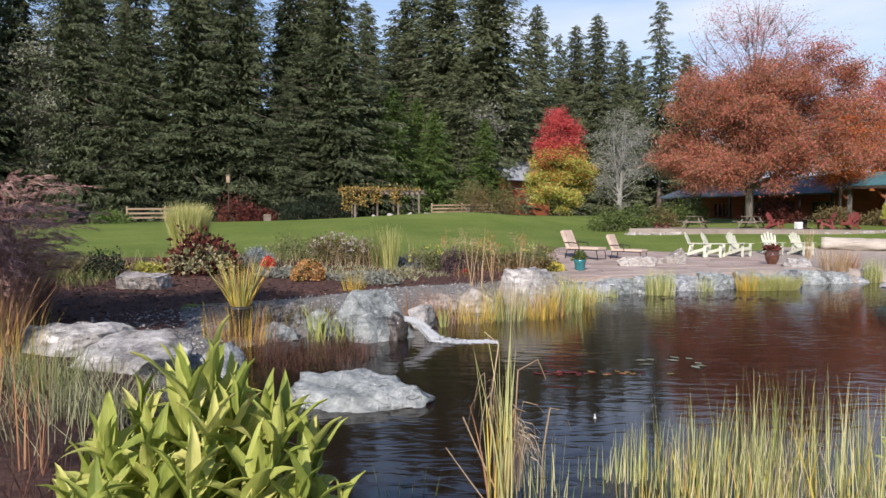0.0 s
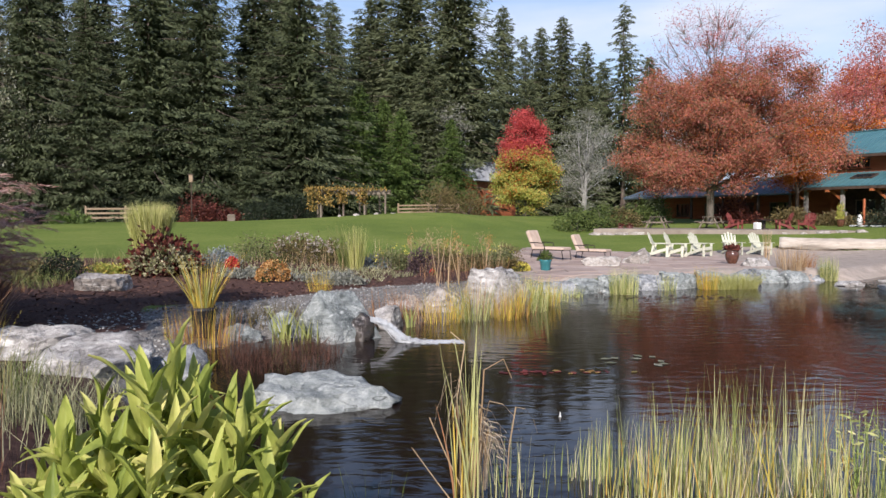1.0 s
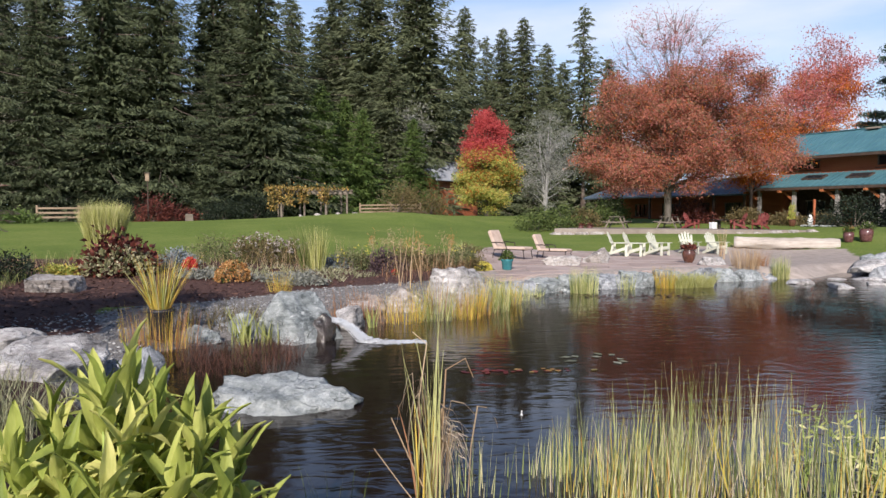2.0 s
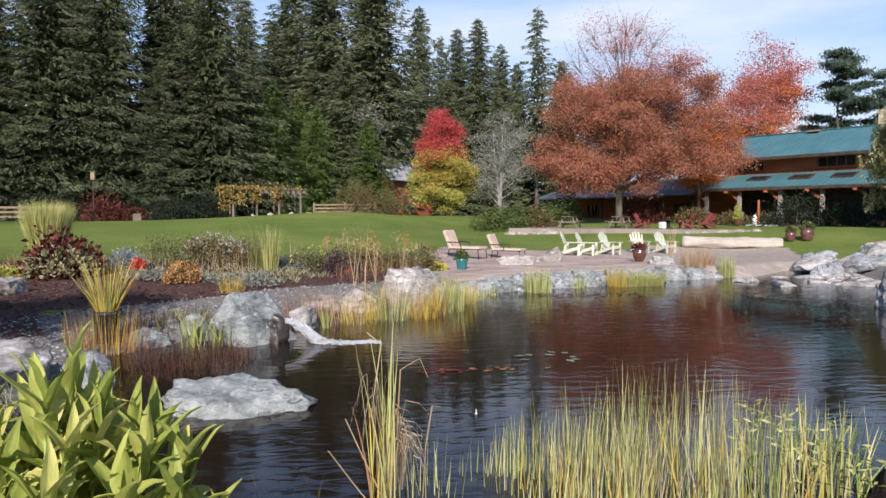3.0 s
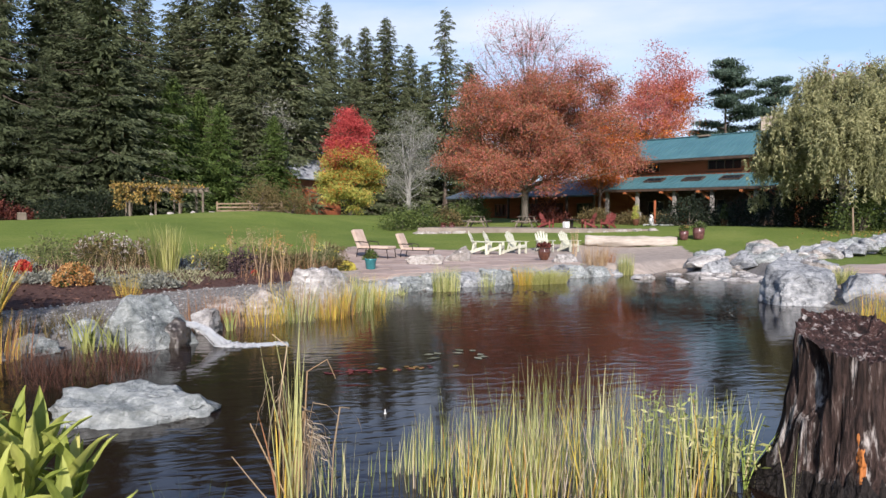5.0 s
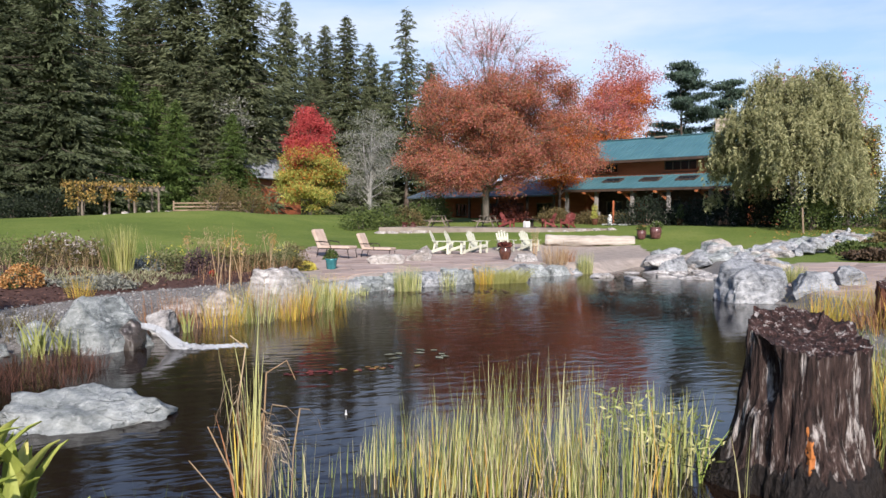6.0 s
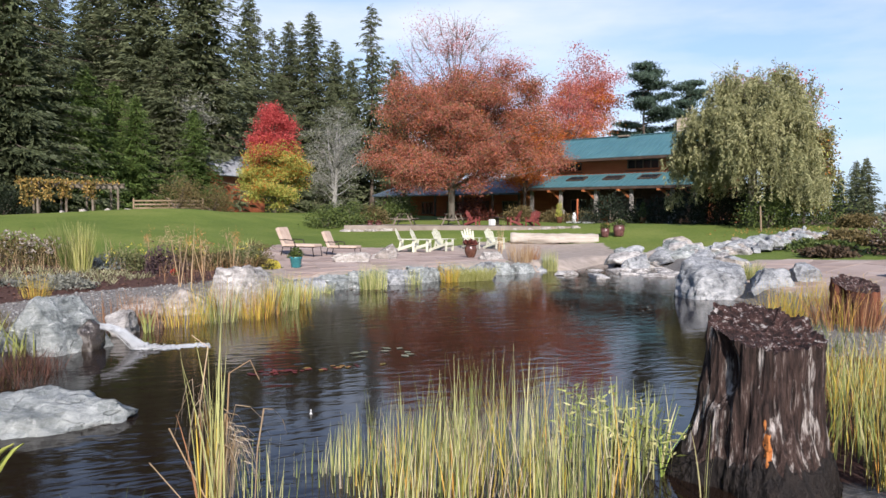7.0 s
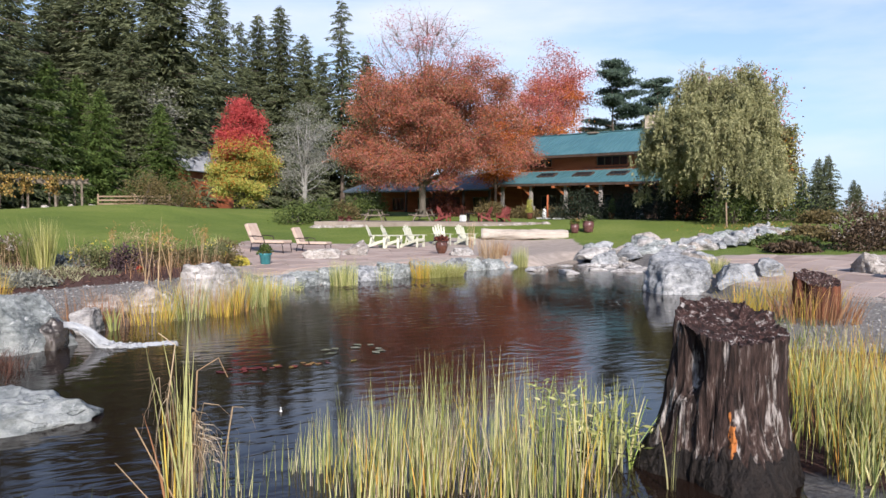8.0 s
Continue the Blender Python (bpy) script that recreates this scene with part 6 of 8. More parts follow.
# ---- patio, terrace and furniture ----
def adirondack():
    """A slatted garden armchair facing -y: sloped seat, fanned back, broad arms."""
    c = thing("adirondack_chair", Matrix(), "pale yellow-painted wooden adirondack chair on the patio", "chair", "adirondack chairs in a row")
    mt = "cream_paint"
    for i in range(6):
        t = i / 5
        part("seat_slat", box_mesh("seat_slat", (.52, .085, .02), .004, Matrix.Translation((0, -.36 + .46 * t, .385 - .13 * t)) @ Matrix.Rotation(-.26, 4, 'X')), mt, c)
    for i in range(5):
        a = (i - 2) * .055
        h = .80 - .05 * abs(i - 2) ** 1.5
        m = Matrix.Translation(((i - 2) * .108, .12, .24)) @ Matrix.Rotation(-.42, 4, 'X') @ Matrix.Rotation(a, 4, 'Y')
        bm = bmesh.new()
        box(bm, (.10, .02, h), m @ Matrix.Translation((0, 0, h / 2)), .004)
        cap = bmesh.ops.create_cone(bm, cap_ends=True, segments=12, radius1=.05, radius2=.05, depth=.02, matrix=m @ Matrix.Translation((0, 0, h)) @ Matrix.Rotation(math.pi / 2, 4, 'X'))
        part("back_slat", bm, mt, c)
    for s in (-1, 1):
        bm = bmesh.new()
        box(bm, (.14, .74, .022), Matrix.Translation((s * .345, -.10, .55)), .008)
        part("arm", bm, mt, c)
        part("front_leg", bmesh_box((.03, .11, .54), (s * .29, -.36, .27), .004), mt, c)
        bm = bmesh.new()
        beam(bm, (s * .275, -.40, .36), (s * .275, .50, .04), .028, .12, .004)
        part("side_rail", bm, mt, c)
        bm = bmesh.new()
        beam(bm, (s * .30, .17, .54), (s * .30, .26, .08), .028, .08, .004)
        part("back_leg", bm, mt, c)
    bm = bmesh.new()
    box(bm, (.62, .03, .10), Matrix.Translation((0, .30, .62)), .004)
    part("back_brace", bm, mt, c)
    part("front_apron", bmesh_box((.58, .025, .12), (0, -.41, .33), .004), mt, c)
    return c


def ground_pose(x, y, rz):
    return pose(x, y, max(gz(x, y), gz(x + .2, y), gz(x - .2, y)) + .005, 0, 0, rz)


chair0 = adirondack()
SPOTS = [(10.27, 28.6, 62), (11.06, 28.9, 55), (12.55, 29.95, 36), (14.6, 31.3, 0), (16.0, 31.5, 24)]
chair0.matrix_world = ground_pose(*SPOTS[0])
for s in SPOTS[1:]:
    copy_thing(chair0, ground_pose(*s))


def chaise():
    """A reclining lounger along +x: dark frame with arms and wheels, tan sling."""
    c = thing("chaise_longue", Matrix(), "tan padded chaise longue with a dark metal frame", "lounge chair", "chaise longues on the patio")
    part("seat_cushion", bmesh_box((1.32, .68, .13), (.42, 0, .40), .035), "cushion", c)
    bm = bmesh.new()
    box(bm, (.80, .70, .15), Matrix.Translation((-.40, 0, .72)) @ Matrix.Rotation(radians(66), 4, 'Y'), .025)
    bk = part("backrest", bm, "cushion", c)
    bm = bmesh.new()
    box(bm, (.16, .44, .06), Matrix.Translation((-.475, 0, .99)) @ Matrix.Rotation(radians(66), 4, 'Y'), .025)
    part("headrest", bm, "cushion", bk)
    for s in (-1, 1):
        fr = [tube([(-.30, s * .33, .36), (1.08, s * .33, .36)], [.022, .022], 6), tube([(-.26, s * .33, .36), (-.58, s * .33, 1.06)], [.02, .02], 6)]
        part("side_frame", mesh_of("side_frame", *joined(fr), smooth=True), "dark_metal", c)
        part("arm", mesh_of("arm", *joined([tube([(-.42, s * .34, .62), (-.1, s * .36, .63), (.22, s * .36, .60), (.28, s * .35, .37)], [.022] * 4, 6)]), smooth=True), "dark_metal", c)
        for x in (-.30, 1.0):
            part("leg", mesh_of("leg", *tube([(x, s * .32, .36), (x + (.06 if x > 0 else -.08), s * .32, 0)], [.02, .018], 6), smooth=True), "dark_metal", c)
        part("slat_rail", bmesh_box((1.2, .03, .03), (.42, s * .2, .352)), "dark_metal", c)
    return c


ch = chaise()
ch.matrix_world = ground_pose(4.78, 25.0, -42) @ Matrix.Scale(.9, 4)
copy_thing(ch, ground_pose(6.45, 25.5, -38) @ Matrix.Scale(.9, 4))


def pot(name, x, y, profile, mat, label, z=None, sides=28, rim=True, scale=1.0):
    t = thing(name, pose(x, y, gz(x, y) if z is None else z) @ Matrix.Scale(scale, 4), label, "plant pot")
    part("body", mesh_of("body", *lathe(profile, sides), smooth=True), mat, t)
    r, h = profile[-1][0] * .9, profile[-1][1]
    part("soil", mesh_of("soil", *lathe([(r * .98, h - .06), (r * .98, h + .006)], 16)), "soil", t)
    return t


def foliage(parent, n, r, h, z0, mat, leaf, seed, name="foliage", up=.4):
    rg = np.random.default_rng(seed)
    c = unit(rg.normal(size=(n, 3))) * rg.uniform(.1, 1, (n, 1)) ** .6
    c[:, 2] = np.abs(c[:, 2])
    c = c * np.array([r, r, h]) + np.array([0, 0, z0])
    d = unit(c - np.array([0, 0, z0])) + rg.normal(size=(n, 3)) * .6 + np.array([0, 0, up])
    return part(name, leaves_mesh(name, c, d, leaf * rg.uniform(.6, 1.4, n), leaf * .5), mat, parent)


urn = pot("urn", 11.15, 23.9, [(.15, 0), (.17, .04), (.25, .20), (.28, .36), (.25, .50), (.20, .55), (.23, .58), (.235, .60)], "brown_glaze", "glossy dark brown glazed urn with reddish leaves", scale=.84)
foliage(urn, 160, .32, .16, .58, "leaf_burgundy", .16, 71)
tp = pot("teal_pot", 3.98, 20.5, [(.16, 0), (.175, .02), (.21, .32), (.23, .34), (.235, .40)], "teal_glaze", "teal glazed pot with dark foliage on the patio", scale=.80)
foliage(tp, 160, .24, .30, .38, "leaf_green", .14, 72)
for i, (x, y, s) in enumerate([(23.2, 32.3, .92), (23.75, 31.8, 1.15)]):
    p = pot("planter", x, y, [(.24, 0), (.26, .03), (.32, .34), (.33, .52), (.29, .58), (.32, .62), (.325, .65)], "plum_glaze", "plum-glazed planter with flowers on the lawn", scale=s * .82)
    foliage(p, 220, .36, .36, .62, "leaf_green", .14, 73 + i)
    foliage(p, 60, .36, .42, .66, ("bloom_orange", "bloom_white")[i], .09, 83 + i, "blossom")
for i, (x, y) in enumerate([(13.6, 44.9), (14.1, 44.6)]):
    p = pot("planter", x, y, [(.14, 0), (.16, .02), (.2, .25), (.18, .38), (.2, .4)], "plum_glaze", "small plum-glazed planter beside the terrace")
    foliage(p, 90, .2, .18, .38, "leaf_burgundy", .1, 93 + i)
cy = pot("planter", 26.6, 42.4, [(.16, 0), (.18, .02), (.24, .3), (.22, .4), (.25, .44)], "brown_glaze", "dark planter with a small golden cypress")
foliage(cy, 420, .24, 1.15, .42, "leaf_gold", .12, 97, up=1.2)
cy = pot("planter", 30.2, 37.9, [(.16, 0), (.18, .02), (.24, .3), (.22, .4), (.25, .44)], "brown_glaze", "dark planter with a small green conifer")
foliage(cy, 420, .26, 1.0, .42, "leaf_green", .12, 98, up=1.2)

# bleached log beside the sand
rg = np.random.default_rng(12)
lp = [(x, .05 * math.sin(x * 1.3), .27 + .015 * math.sin(2.2 * x)) for x in np.linspace(-2.35, 2.35, 26)]
lv, lf = tube(lp, [.29 - .035 * i / 25 + .018 * math.sin(i * 1.7) for i in range(26)], 20)
lv = [Vector(v) + Vector((0, 1, 1)) * (.05 * noise.noise(Vector((v[0] * .9, v[1] * 5, v[2] * 5))) + .022 * noise.noise(Vector((v[0] * 3, v[1] * 14, v[2] * 14)))) for v in lv]
lme = mesh_of("driftwood_log", lv, lf, True)
lme.materials.append(M["log"])
logo = new("driftwood_log", lme)
logo.matrix_world = pose(20.25, 32.75, gz(20.25, 32.75) + .02, 0, 0, -27.5)
tagged(logo, "bleached driftwood log lying along the sand", "log")


def picnic_table(x, y, rz):
    t = thing("picnic_table", pose(x, y, TER + .0, 0, 0, rz), "weathered brown wooden picnic table with attached benches on the terrace", "table", "picnic tables on the terrace")
    for i in range(5):
        part("top_board", box_mesh("top_board", (1.8, .135, .035), .005, Matrix.Translation((0, (i - 2) * .145, .74))), "wood_grey", t)
    for s in (-1, 1):
        part("bench", bmesh_box((1.8, .26, .035), (0, s * .72, .44), .006), "wood_grey", t)
    for x0 in (-.65, .65):
        part("bearer", bmesh_box((.04, 1.6, .09), (x0, 0, .385)), "wood_grey", t)
        for s in (-1, 1):
            bm = bmesh.new()
            beam(bm, (x0 + .045, s * .28, .72), (x0 + .045, s * .62, .0), .04, .09)
            part("leg", bm, "wood_grey", t)
    return t


def slab_mesh(pts, z0, z1, bevel=.02):
    bm = bmesh.new()
    f = bm.faces.new([bm.verts.new((x, y, z1)) for x, y in pts])
    r = bmesh.ops.extrude_face_region(bm, geom=[f])
    bmesh.ops.translate(bm, vec=(0, 0, z0 - z1), verts=[v for v in r["geom"] if isinstance(v, bmesh.types.BMVert)])
    bmesh.ops.recalc_face_normals(bm, faces=bm.faces)
    return bm


TER = 1.22
terrace = part("terrace", slab_mesh([(11.5, 43.6), (16.5, 40.6), (24.0, 36.6), (27.2, 40.4), (25.0, 45.5), (20, 48.5), (15.0, 47.5)], .5, TER), "pale_paving", None)
tagged(terrace, "pale gravel terrace before the lodge", "terrace", kind="structure")
for i in range(17):
    t = i / 16
    x, y = 11.5 + 12.6 * t, 43.45 - 6.95 * t + .25 * math.sin(t * 3.1)
    me = rock_mesh((.46, .24, .22), 400 + i, 5, 3, .06, flat_top=.55)
    me.materials.append(M["rock_warm"])
    o = new("edging_stone", me)
    o.matrix_world = pose(x, y, gz(x, y) - .04, 0, 0, -29)
    tagged(o, "pale edging stone along the terrace", "stone", "terrace edging stones")
pt = picnic_table(15.9, 44.6, 60)
copy_thing(pt, pose(19.3, 44.2, TER, 0, 0, 50))


def red_chair(x, y, rz):
    m = pose(x, y, TER, 0, 0, rz)
    c = copy_thing(chair0, m)
    for o in c.children_recursive:
        o.data = o.data.copy()
        o.data.materials[0] = M["red_paint"]
    return tagged(c, "faded red wooden armchair on the terrace", "chair", "red chairs on the terrace")


red_chair(20.2, 43.0, 40)
red_chair(23.1, 40.0, -60)
red_chair(22.4, 41.2, -100)
tb = thing("fire_table", pose(21.3, 41.5, TER), "dark round table with a white cover on the terrace", "table", "")
part("top", mesh_of("top", *lathe([(.5, .52), (.55, .54), (.55, .58)], 24)), "dark_metal", tb)
part("pedestal", mesh_of("pedestal", *lathe([(.3, 0), (.3, .04), (.1, .08), (.1, .52)], 16)), "dark_metal", tb)
cb = bmesh.new()
box(cb, (.36, .34, .42), Matrix.Translation((0, 0, .21)), .04)
cov = part("white_box", cb, "white_paint", None)
cov.matrix_world = pose(20.6, 40.9, TER, 0, 0, 20)
tagged(cov, "white painted box beside the round table", "box")
# porch ornament: white vase and its post on a pale step
st = part("porch_step", bmesh_box((1.9, .8, .10), (0, 0, .05), .02), "white_paint", None)
st.matrix_world = pose(27.6, 41.2, gz(27.6, 41.2), 0, 0, -63.5)
tagged(st, "pale concrete step before the porch", "step")
vs = part("vase", mesh_of("vase", *lathe([(.10, 0), (.14, .06), (.16, .3), (.12, .5), (.07, .6), (.09, .64)], 20), smooth=True), "white_paint", None)
vs.matrix_world = pose(27.3, 41.6, gz(27.6, 41.2) + .10)
tagged(vs, "tall white vase on the porch step", "vase")
vp = part("porch_ornament_post", bmesh_box((.12, .12, 1.7), (0, 0, .85), .015), "wood_red", None)
vp.matrix_world = pose(27.75, 41.9, gz(27.75, 41.9))
tagged(vp, "red-brown timber post beside the porch step", "post")

# birdhouse pole, pale box and culvert pipe by the forest edge
bh = thing("birdhouse", on_ground(-15.1, 49.8), "pale birdhouse on a thin pole before the firs", "birdhouse")
part("pole", mesh_of("pole", *tube([(0, 0, -.2), (0, 0, 2.75)], [.04, .035], 8)), "wood_dark", bh)
bm = bmesh.new()
box(bm, (.26, .26, .52), Matrix.Translation((0, 0, 3.0)), .01)
part("house_box", bm, "wood_tan", bh)
part("roof", bmesh_box((.36, .36, .05), (0, 0, 3.29), .01), "wood_grey", bh)
wb = part("garden_box", bmesh_box((.5, .4, .5), (0, 0, .22), .04), "wood_grey", None)
wb.matrix_world = on_ground(-12.3, 49.4, 20)
tagged(wb, "small pale box on the lawn's edge", "box")
dv, df = joined([tube([(0, 0, 0), (0, 1.6, 0)], [.45, .45], 24, False), tube([(0, 1.6, 0), (0, .0, 0)], [.41, .41], 24, False)])
df += [(k, (k + 1) % 24, 72 + (k + 1) % 24, 72 + k) for k in range(24)]
cp = part("culvert_pipe", mesh_of("culvert_pipe", dv, df), "drum", None)
cp.matrix_world = pose(-23.75, 45.3, gz(-23.75, 45.3) + .42, 0, 0, -20)
tagged(cp, "short black culvert pipe among low bushes", "pipe")
sk_me = mesh_of("garden_stake", *tube([(0, 0, -.1), (-.10, 0, 1.3)], [.05, .04], 8))
sk_me.materials.append(M["wood_tan"])
sko = new("garden_stake", sk_me)
sko.matrix_world = on_ground(29.3, 27.3)
tagged(sko, "pale leaning wooden stake before the willow", "stake")

# ---- grasses, reeds and flowers ----
def tuft(name, x, y, n, h, r, mat, label, seed, lean=.35, width=.012, z=None, category="grass", group="", droop=0.0, bend=.5, spread=(1, 1), hvar=.66, segs=4):
    """A clump of blades that springs from a small patch of ground, as one plant."""
    global RNG
    RNG = np.random.default_rng(seed)
    rg = RNG
    a = rg.uniform(0, 6.283, n)
    rr = r * np.sqrt(rg.uniform(0, 1, n))
    base = np.stack([np.cos(a) * rr * spread[0], np.sin(a) * rr * spread[1], np.full(n, -.04)], 1)
    hh = h * (1 - hvar * rg.uniform(0, 1, n) ** 1.3)
    out = np.stack([np.cos(a), np.sin(a), np.zeros(n)], 1) * (lean * (.25 + .75 * rr / max(r, 1e-6)) * rg.uniform(.3, 1.3, n))[:, None]
    out += rg.normal(0, .06, (n, 3)) * np.array([1, 1, 0])
    me = blades_mesh(name, base, hh, out, width * rg.uniform(.6, 1.3, n), bend, segs, droop * rg.uniform(.3, 1.2, n))
    me.materials.append(M[mat])
    ob = new(name, me)
    ob.matrix_world = pose(x, y, (gz(x, y) if z is None else z))
    return tagged(ob, label, category, group)


def field(name, poly_pts, n, h, mat, label, seed, width=.01, lean=.12, hvar=.4, z=None, height_at=None, category="reeds", bend=.5):
    """Countless stems standing over an area given by its outline."""
    global RNG
    RNG = np.random.default_rng(seed)
    rg = RNG
    xs, ys = [p[0] for p in poly_pts], [p[1] for p in poly_pts]
    px, py = rg.uniform(min(xs), max(xs), n * 4), rg.uniform(min(ys), max(ys), n * 4)
    clump = np.array([noise.noise(Vector((a * 2.6, b * 2.6, seed))) for a, b in zip(px, py)])
    ok = (plan_distance(px, py, poly_pts) < 0) & (clump * 1.3 + rg.uniform(-.4, .4, len(px)) > -.06)
    px, py = px[ok][:n], py[ok][:n]
    n = len(px)
    pz = height(px, py) if z is None else np.full(n, z)
    base = np.stack([px, py, pz - .03], 1)
    hh = h * (1 - hvar * rg.uniform(0, 1, n) ** 1.2)
    if height_at:
        hh = hh * height_at(px, py)
    le = rg.normal(0, lean, (n, 3)) * np.array([1, 1, 0])
    me = blades_mesh(name, base, hh, le, width * rg.uniform(.6, 1.35, n), bend)
    me.materials.append(M[mat])
    ob = new(name, me)
    return tagged(ob, label, category, kind="stuff")


def iris_clump(x, y, n, h, r, label, seed, lean, width):
    """A clump of sword-shaped iris blades, each a part."""
    global RNG
    rnd = random.Random(seed)
    t = thing("iris", pose(x, y, -.02), label, "iris")
    for k in range(n):
        RNG = np.random.default_rng(seed * 50 + k)
        foot = np.array([[rnd.gauss(0, r * .5), rnd.gauss(0, r * .5), 0]])
        part("blade", blades_mesh("blade", foot, h * rnd.uniform(.5, 1.0), np.array([[rnd.gauss(0, lean * .7), rnd.gauss(0, lean * .7), 0]]), width * rnd.uniform(.7, 1.2), .5, 5), "iris", t)


# miscanthus with pinkish plumes on the bank, rusty and green grass before it
def plume_grass(x, y, n, h, r, seed):
    """Arching grass: brown blades below and nodding feathery seed plumes on thin stems above."""
    global RNG
    RNG = np.random.default_rng(seed)
    rg = RNG
    t = thing("plume_grass", on_ground(x, y), "large clump of pinkish plumed ornamental grass", "grass")
    a = rg.uniform(0, 6.283, n * 4)
    base = np.stack([np.cos(a), np.sin(a), a * 0 - .1], 1) * np.array([r, r, 1]) * rg.uniform(0, 1, (n * 4, 1)) ** .5
    lean = np.stack([np.cos(a), np.sin(a), a * 0], 1) * rg.uniform(.1, .75, (n * 4, 1))
    part("blades", blades_mesh("blades", base, h * rg.uniform(.35, .80, n * 4), lean, .012, .6, 5, rg.uniform(.1, .5, n * 4)), "dull_plume", t)["kind"] = "stuff"
    cs, ds, stems = [], [], []
    for k in range(n):
        b = rg.uniform(0, 6.283)
        o = np.array([math.cos(b), math.sin(b), 0]) * rg.uniform(.1, 1.0)
        hh = h * rg.uniform(.40, 1.0)
        f = o * r * .6
        top = f + o * hh * .38 + np.array([0, 0, hh * .93])
        tip = top + o * hh * .24 + np.array([.10, 0, -.04 * hh * rg.uniform(-1.5, 2)])
        stems.append(tube([tuple(f - np.array([0, 0, .1])), tuple(f + o * hh * .13 + np.array([0, 0, hh * .55])), tuple(top)], [.004, .003, .002], 3, False))
        m = 70
        u = rg.uniform(0, 1, (m, 1))
        arc = top * (1 - u) + tip * u + np.array([0, 0, .10]) * hh * u * (1 - u)
        cs.append(arc + rg.normal(0, .012, (m, 3)))
        ds.append((tip - top) * 2.2 + rg.normal(size=(m, 3)) * .22 * np.linalg.norm(tip - top) + np.array([0, 0, -.10]))
    c = np.concatenate(cs)
    part("plume", sprays_mesh("plume", c, np.concatenate(ds), rg.uniform(.05, .12, len(c)), .007, .2), "plume", t, "pinkish feathery plumes")["kind"] = "stuff"
    part("stalks", mesh_of("stalks", *joined(stems)), "plume", t)["kind"] = "stuff"


plume_grass(-6.70, 10.9, 260, 1.95, .45, 501)
plume_grass(-7.45, 11.7, 220, 2.35, .45, 502)
plume_grass(-6.55, 10.2, 110, 1.35, .35, 551)
tuft("rust_grass", -5.15, 7.7, 130, .98, .35, "reed_rust", "clump of rusty orange grass on the bank", 503, .35, .010)
tuft("rust_grass", -5.9, 9.2, 300, 1.15, .35, "reed_rust", "clump of rusty orange grass on the bank", 504, .35, .010)
field("meadow_grass", [(-5.0, 7.3), (-3.6, 6.9), (-2.5, 5.9), (-2.1, 4.9), (-3.2, 4.0), (-5.0, 5.2)], 340, .46, "pale_blade", "dry green-grey grass on the near bank", 505, .008, .50, category="grass")
field("bank_grass", [(-2.4, 4.6), (-1.4, 3.6), (-1.2, 2.6), (-3.2, 2.4), (-4.0, 4.0)], 330, .34, "weed_brown", "dry green-grey grass on the near bank", 506, .008, .25, category="grass")
for _i, (_x, _y, _n, _h, _m) in enumerate([(-4.35, 6.85, 46, .85, "reed_rust"), (-4.05, 6.15, 36, .70, "reed_rust"), (-3.95, 6.6, 90, .70, "grass_blade"), (-3.42, 5.35, 60, .62, "reed_rust"), (-3.2, 4.9, 60, .50, "weed_brown"), (-3.50, 6.3, 160, .58, "grass_blade"), (-3.0, 5.6, 120, .45, "pale_blade"), (-2.75, 5.9, 150, .45, "pale_blade"), (-4.95, 8.2, 60, .8, "reed_gold")]):
    tuft("rust_grass" if _m == "reed_rust" else "bank_tuft", _x, _y, _n, _h, .26, _m, "clump of rusty orange grass on the bank" if _m == "reed_rust" else "dry grass tuft on the near bank", 540 + _i, .32, .008)
tuft("dead_stalk", -2.5, 4.3, 14, .95, .10, "reed_rust", "a few dead orange stalks on the near bank", 507, .15, .012)
# tub with golden blades, and dead stems round it
tub = pot("plant_tub", -3.2, 11.15, [(.15, 0), (.16, .02), (.19, .40), (.21, .42), (.21, .46)], "plastic_black", "black plastic tub of golden iris on the bank")
RNG = np.random.default_rng(511)
_a = RNG.uniform(0, 6.28, 110)
part("blade_fan", blades_mesh("blade_fan", np.stack([np.cos(_a) * .12, np.sin(_a) * .12, np.full(110, .4)], 1), RNG.uniform(.45, .95, 110), np.stack([np.cos(_a), np.sin(_a), _a * 0], 1) * RNG.uniform(.1, .75, (110, 1)), .013, .5), "reed_gold", tub, "golden iris blades")
part("blade_fan", blades_mesh("blade_fan", np.stack([np.cos(_a[:50]) * .12, np.sin(_a[:50]) * .12, np.full(50, .4)], 1), RNG.uniform(.45, .95, 50), np.stack([np.cos(_a[:50]), np.sin(_a[:50]), _a[:50] * 0], 1) * RNG.uniform(.1, .75, (50, 1)), .019, .4), "reed", tub, "yellow-green iris blades")
tuft("dead_reeds", -3.2, 10.9, 150, .75, .55, "reed_gold", "golden dead reeds round the tub", 512, .14, .008, spread=(1, .5))
tuft("dead_reeds", -3.15, 10.85, 170, .70, .58, "reed_rust", "rusty dead reeds round the tub", 552, .16, .008, spread=(1, .5))
iris_clump(-1.95, 11.25, 34, .62, .22, "pale green iris clump in the shallow water", 513, .35, .034)
iris_clump(-1.62, 11.2, 26, .50, .16, "pale green iris clump in the shallow water", 514, .4, .034)
iris_clump(-.02, 12.7, 16, .42, .08, "small green iris in the shallow water", 515, .2, .03)
field("water_weed", [(-2.5, 10.8), (-1.5, 11.0), (-.9, 10.6), (-1.1, 9.2), (-2.0, 8.8), (-2.7, 9.6)], 1500, .30, "weed_brown", "dark red-brown weed stems standing in the shallows", 516, .006, .45, z=-.02, category="water weed")
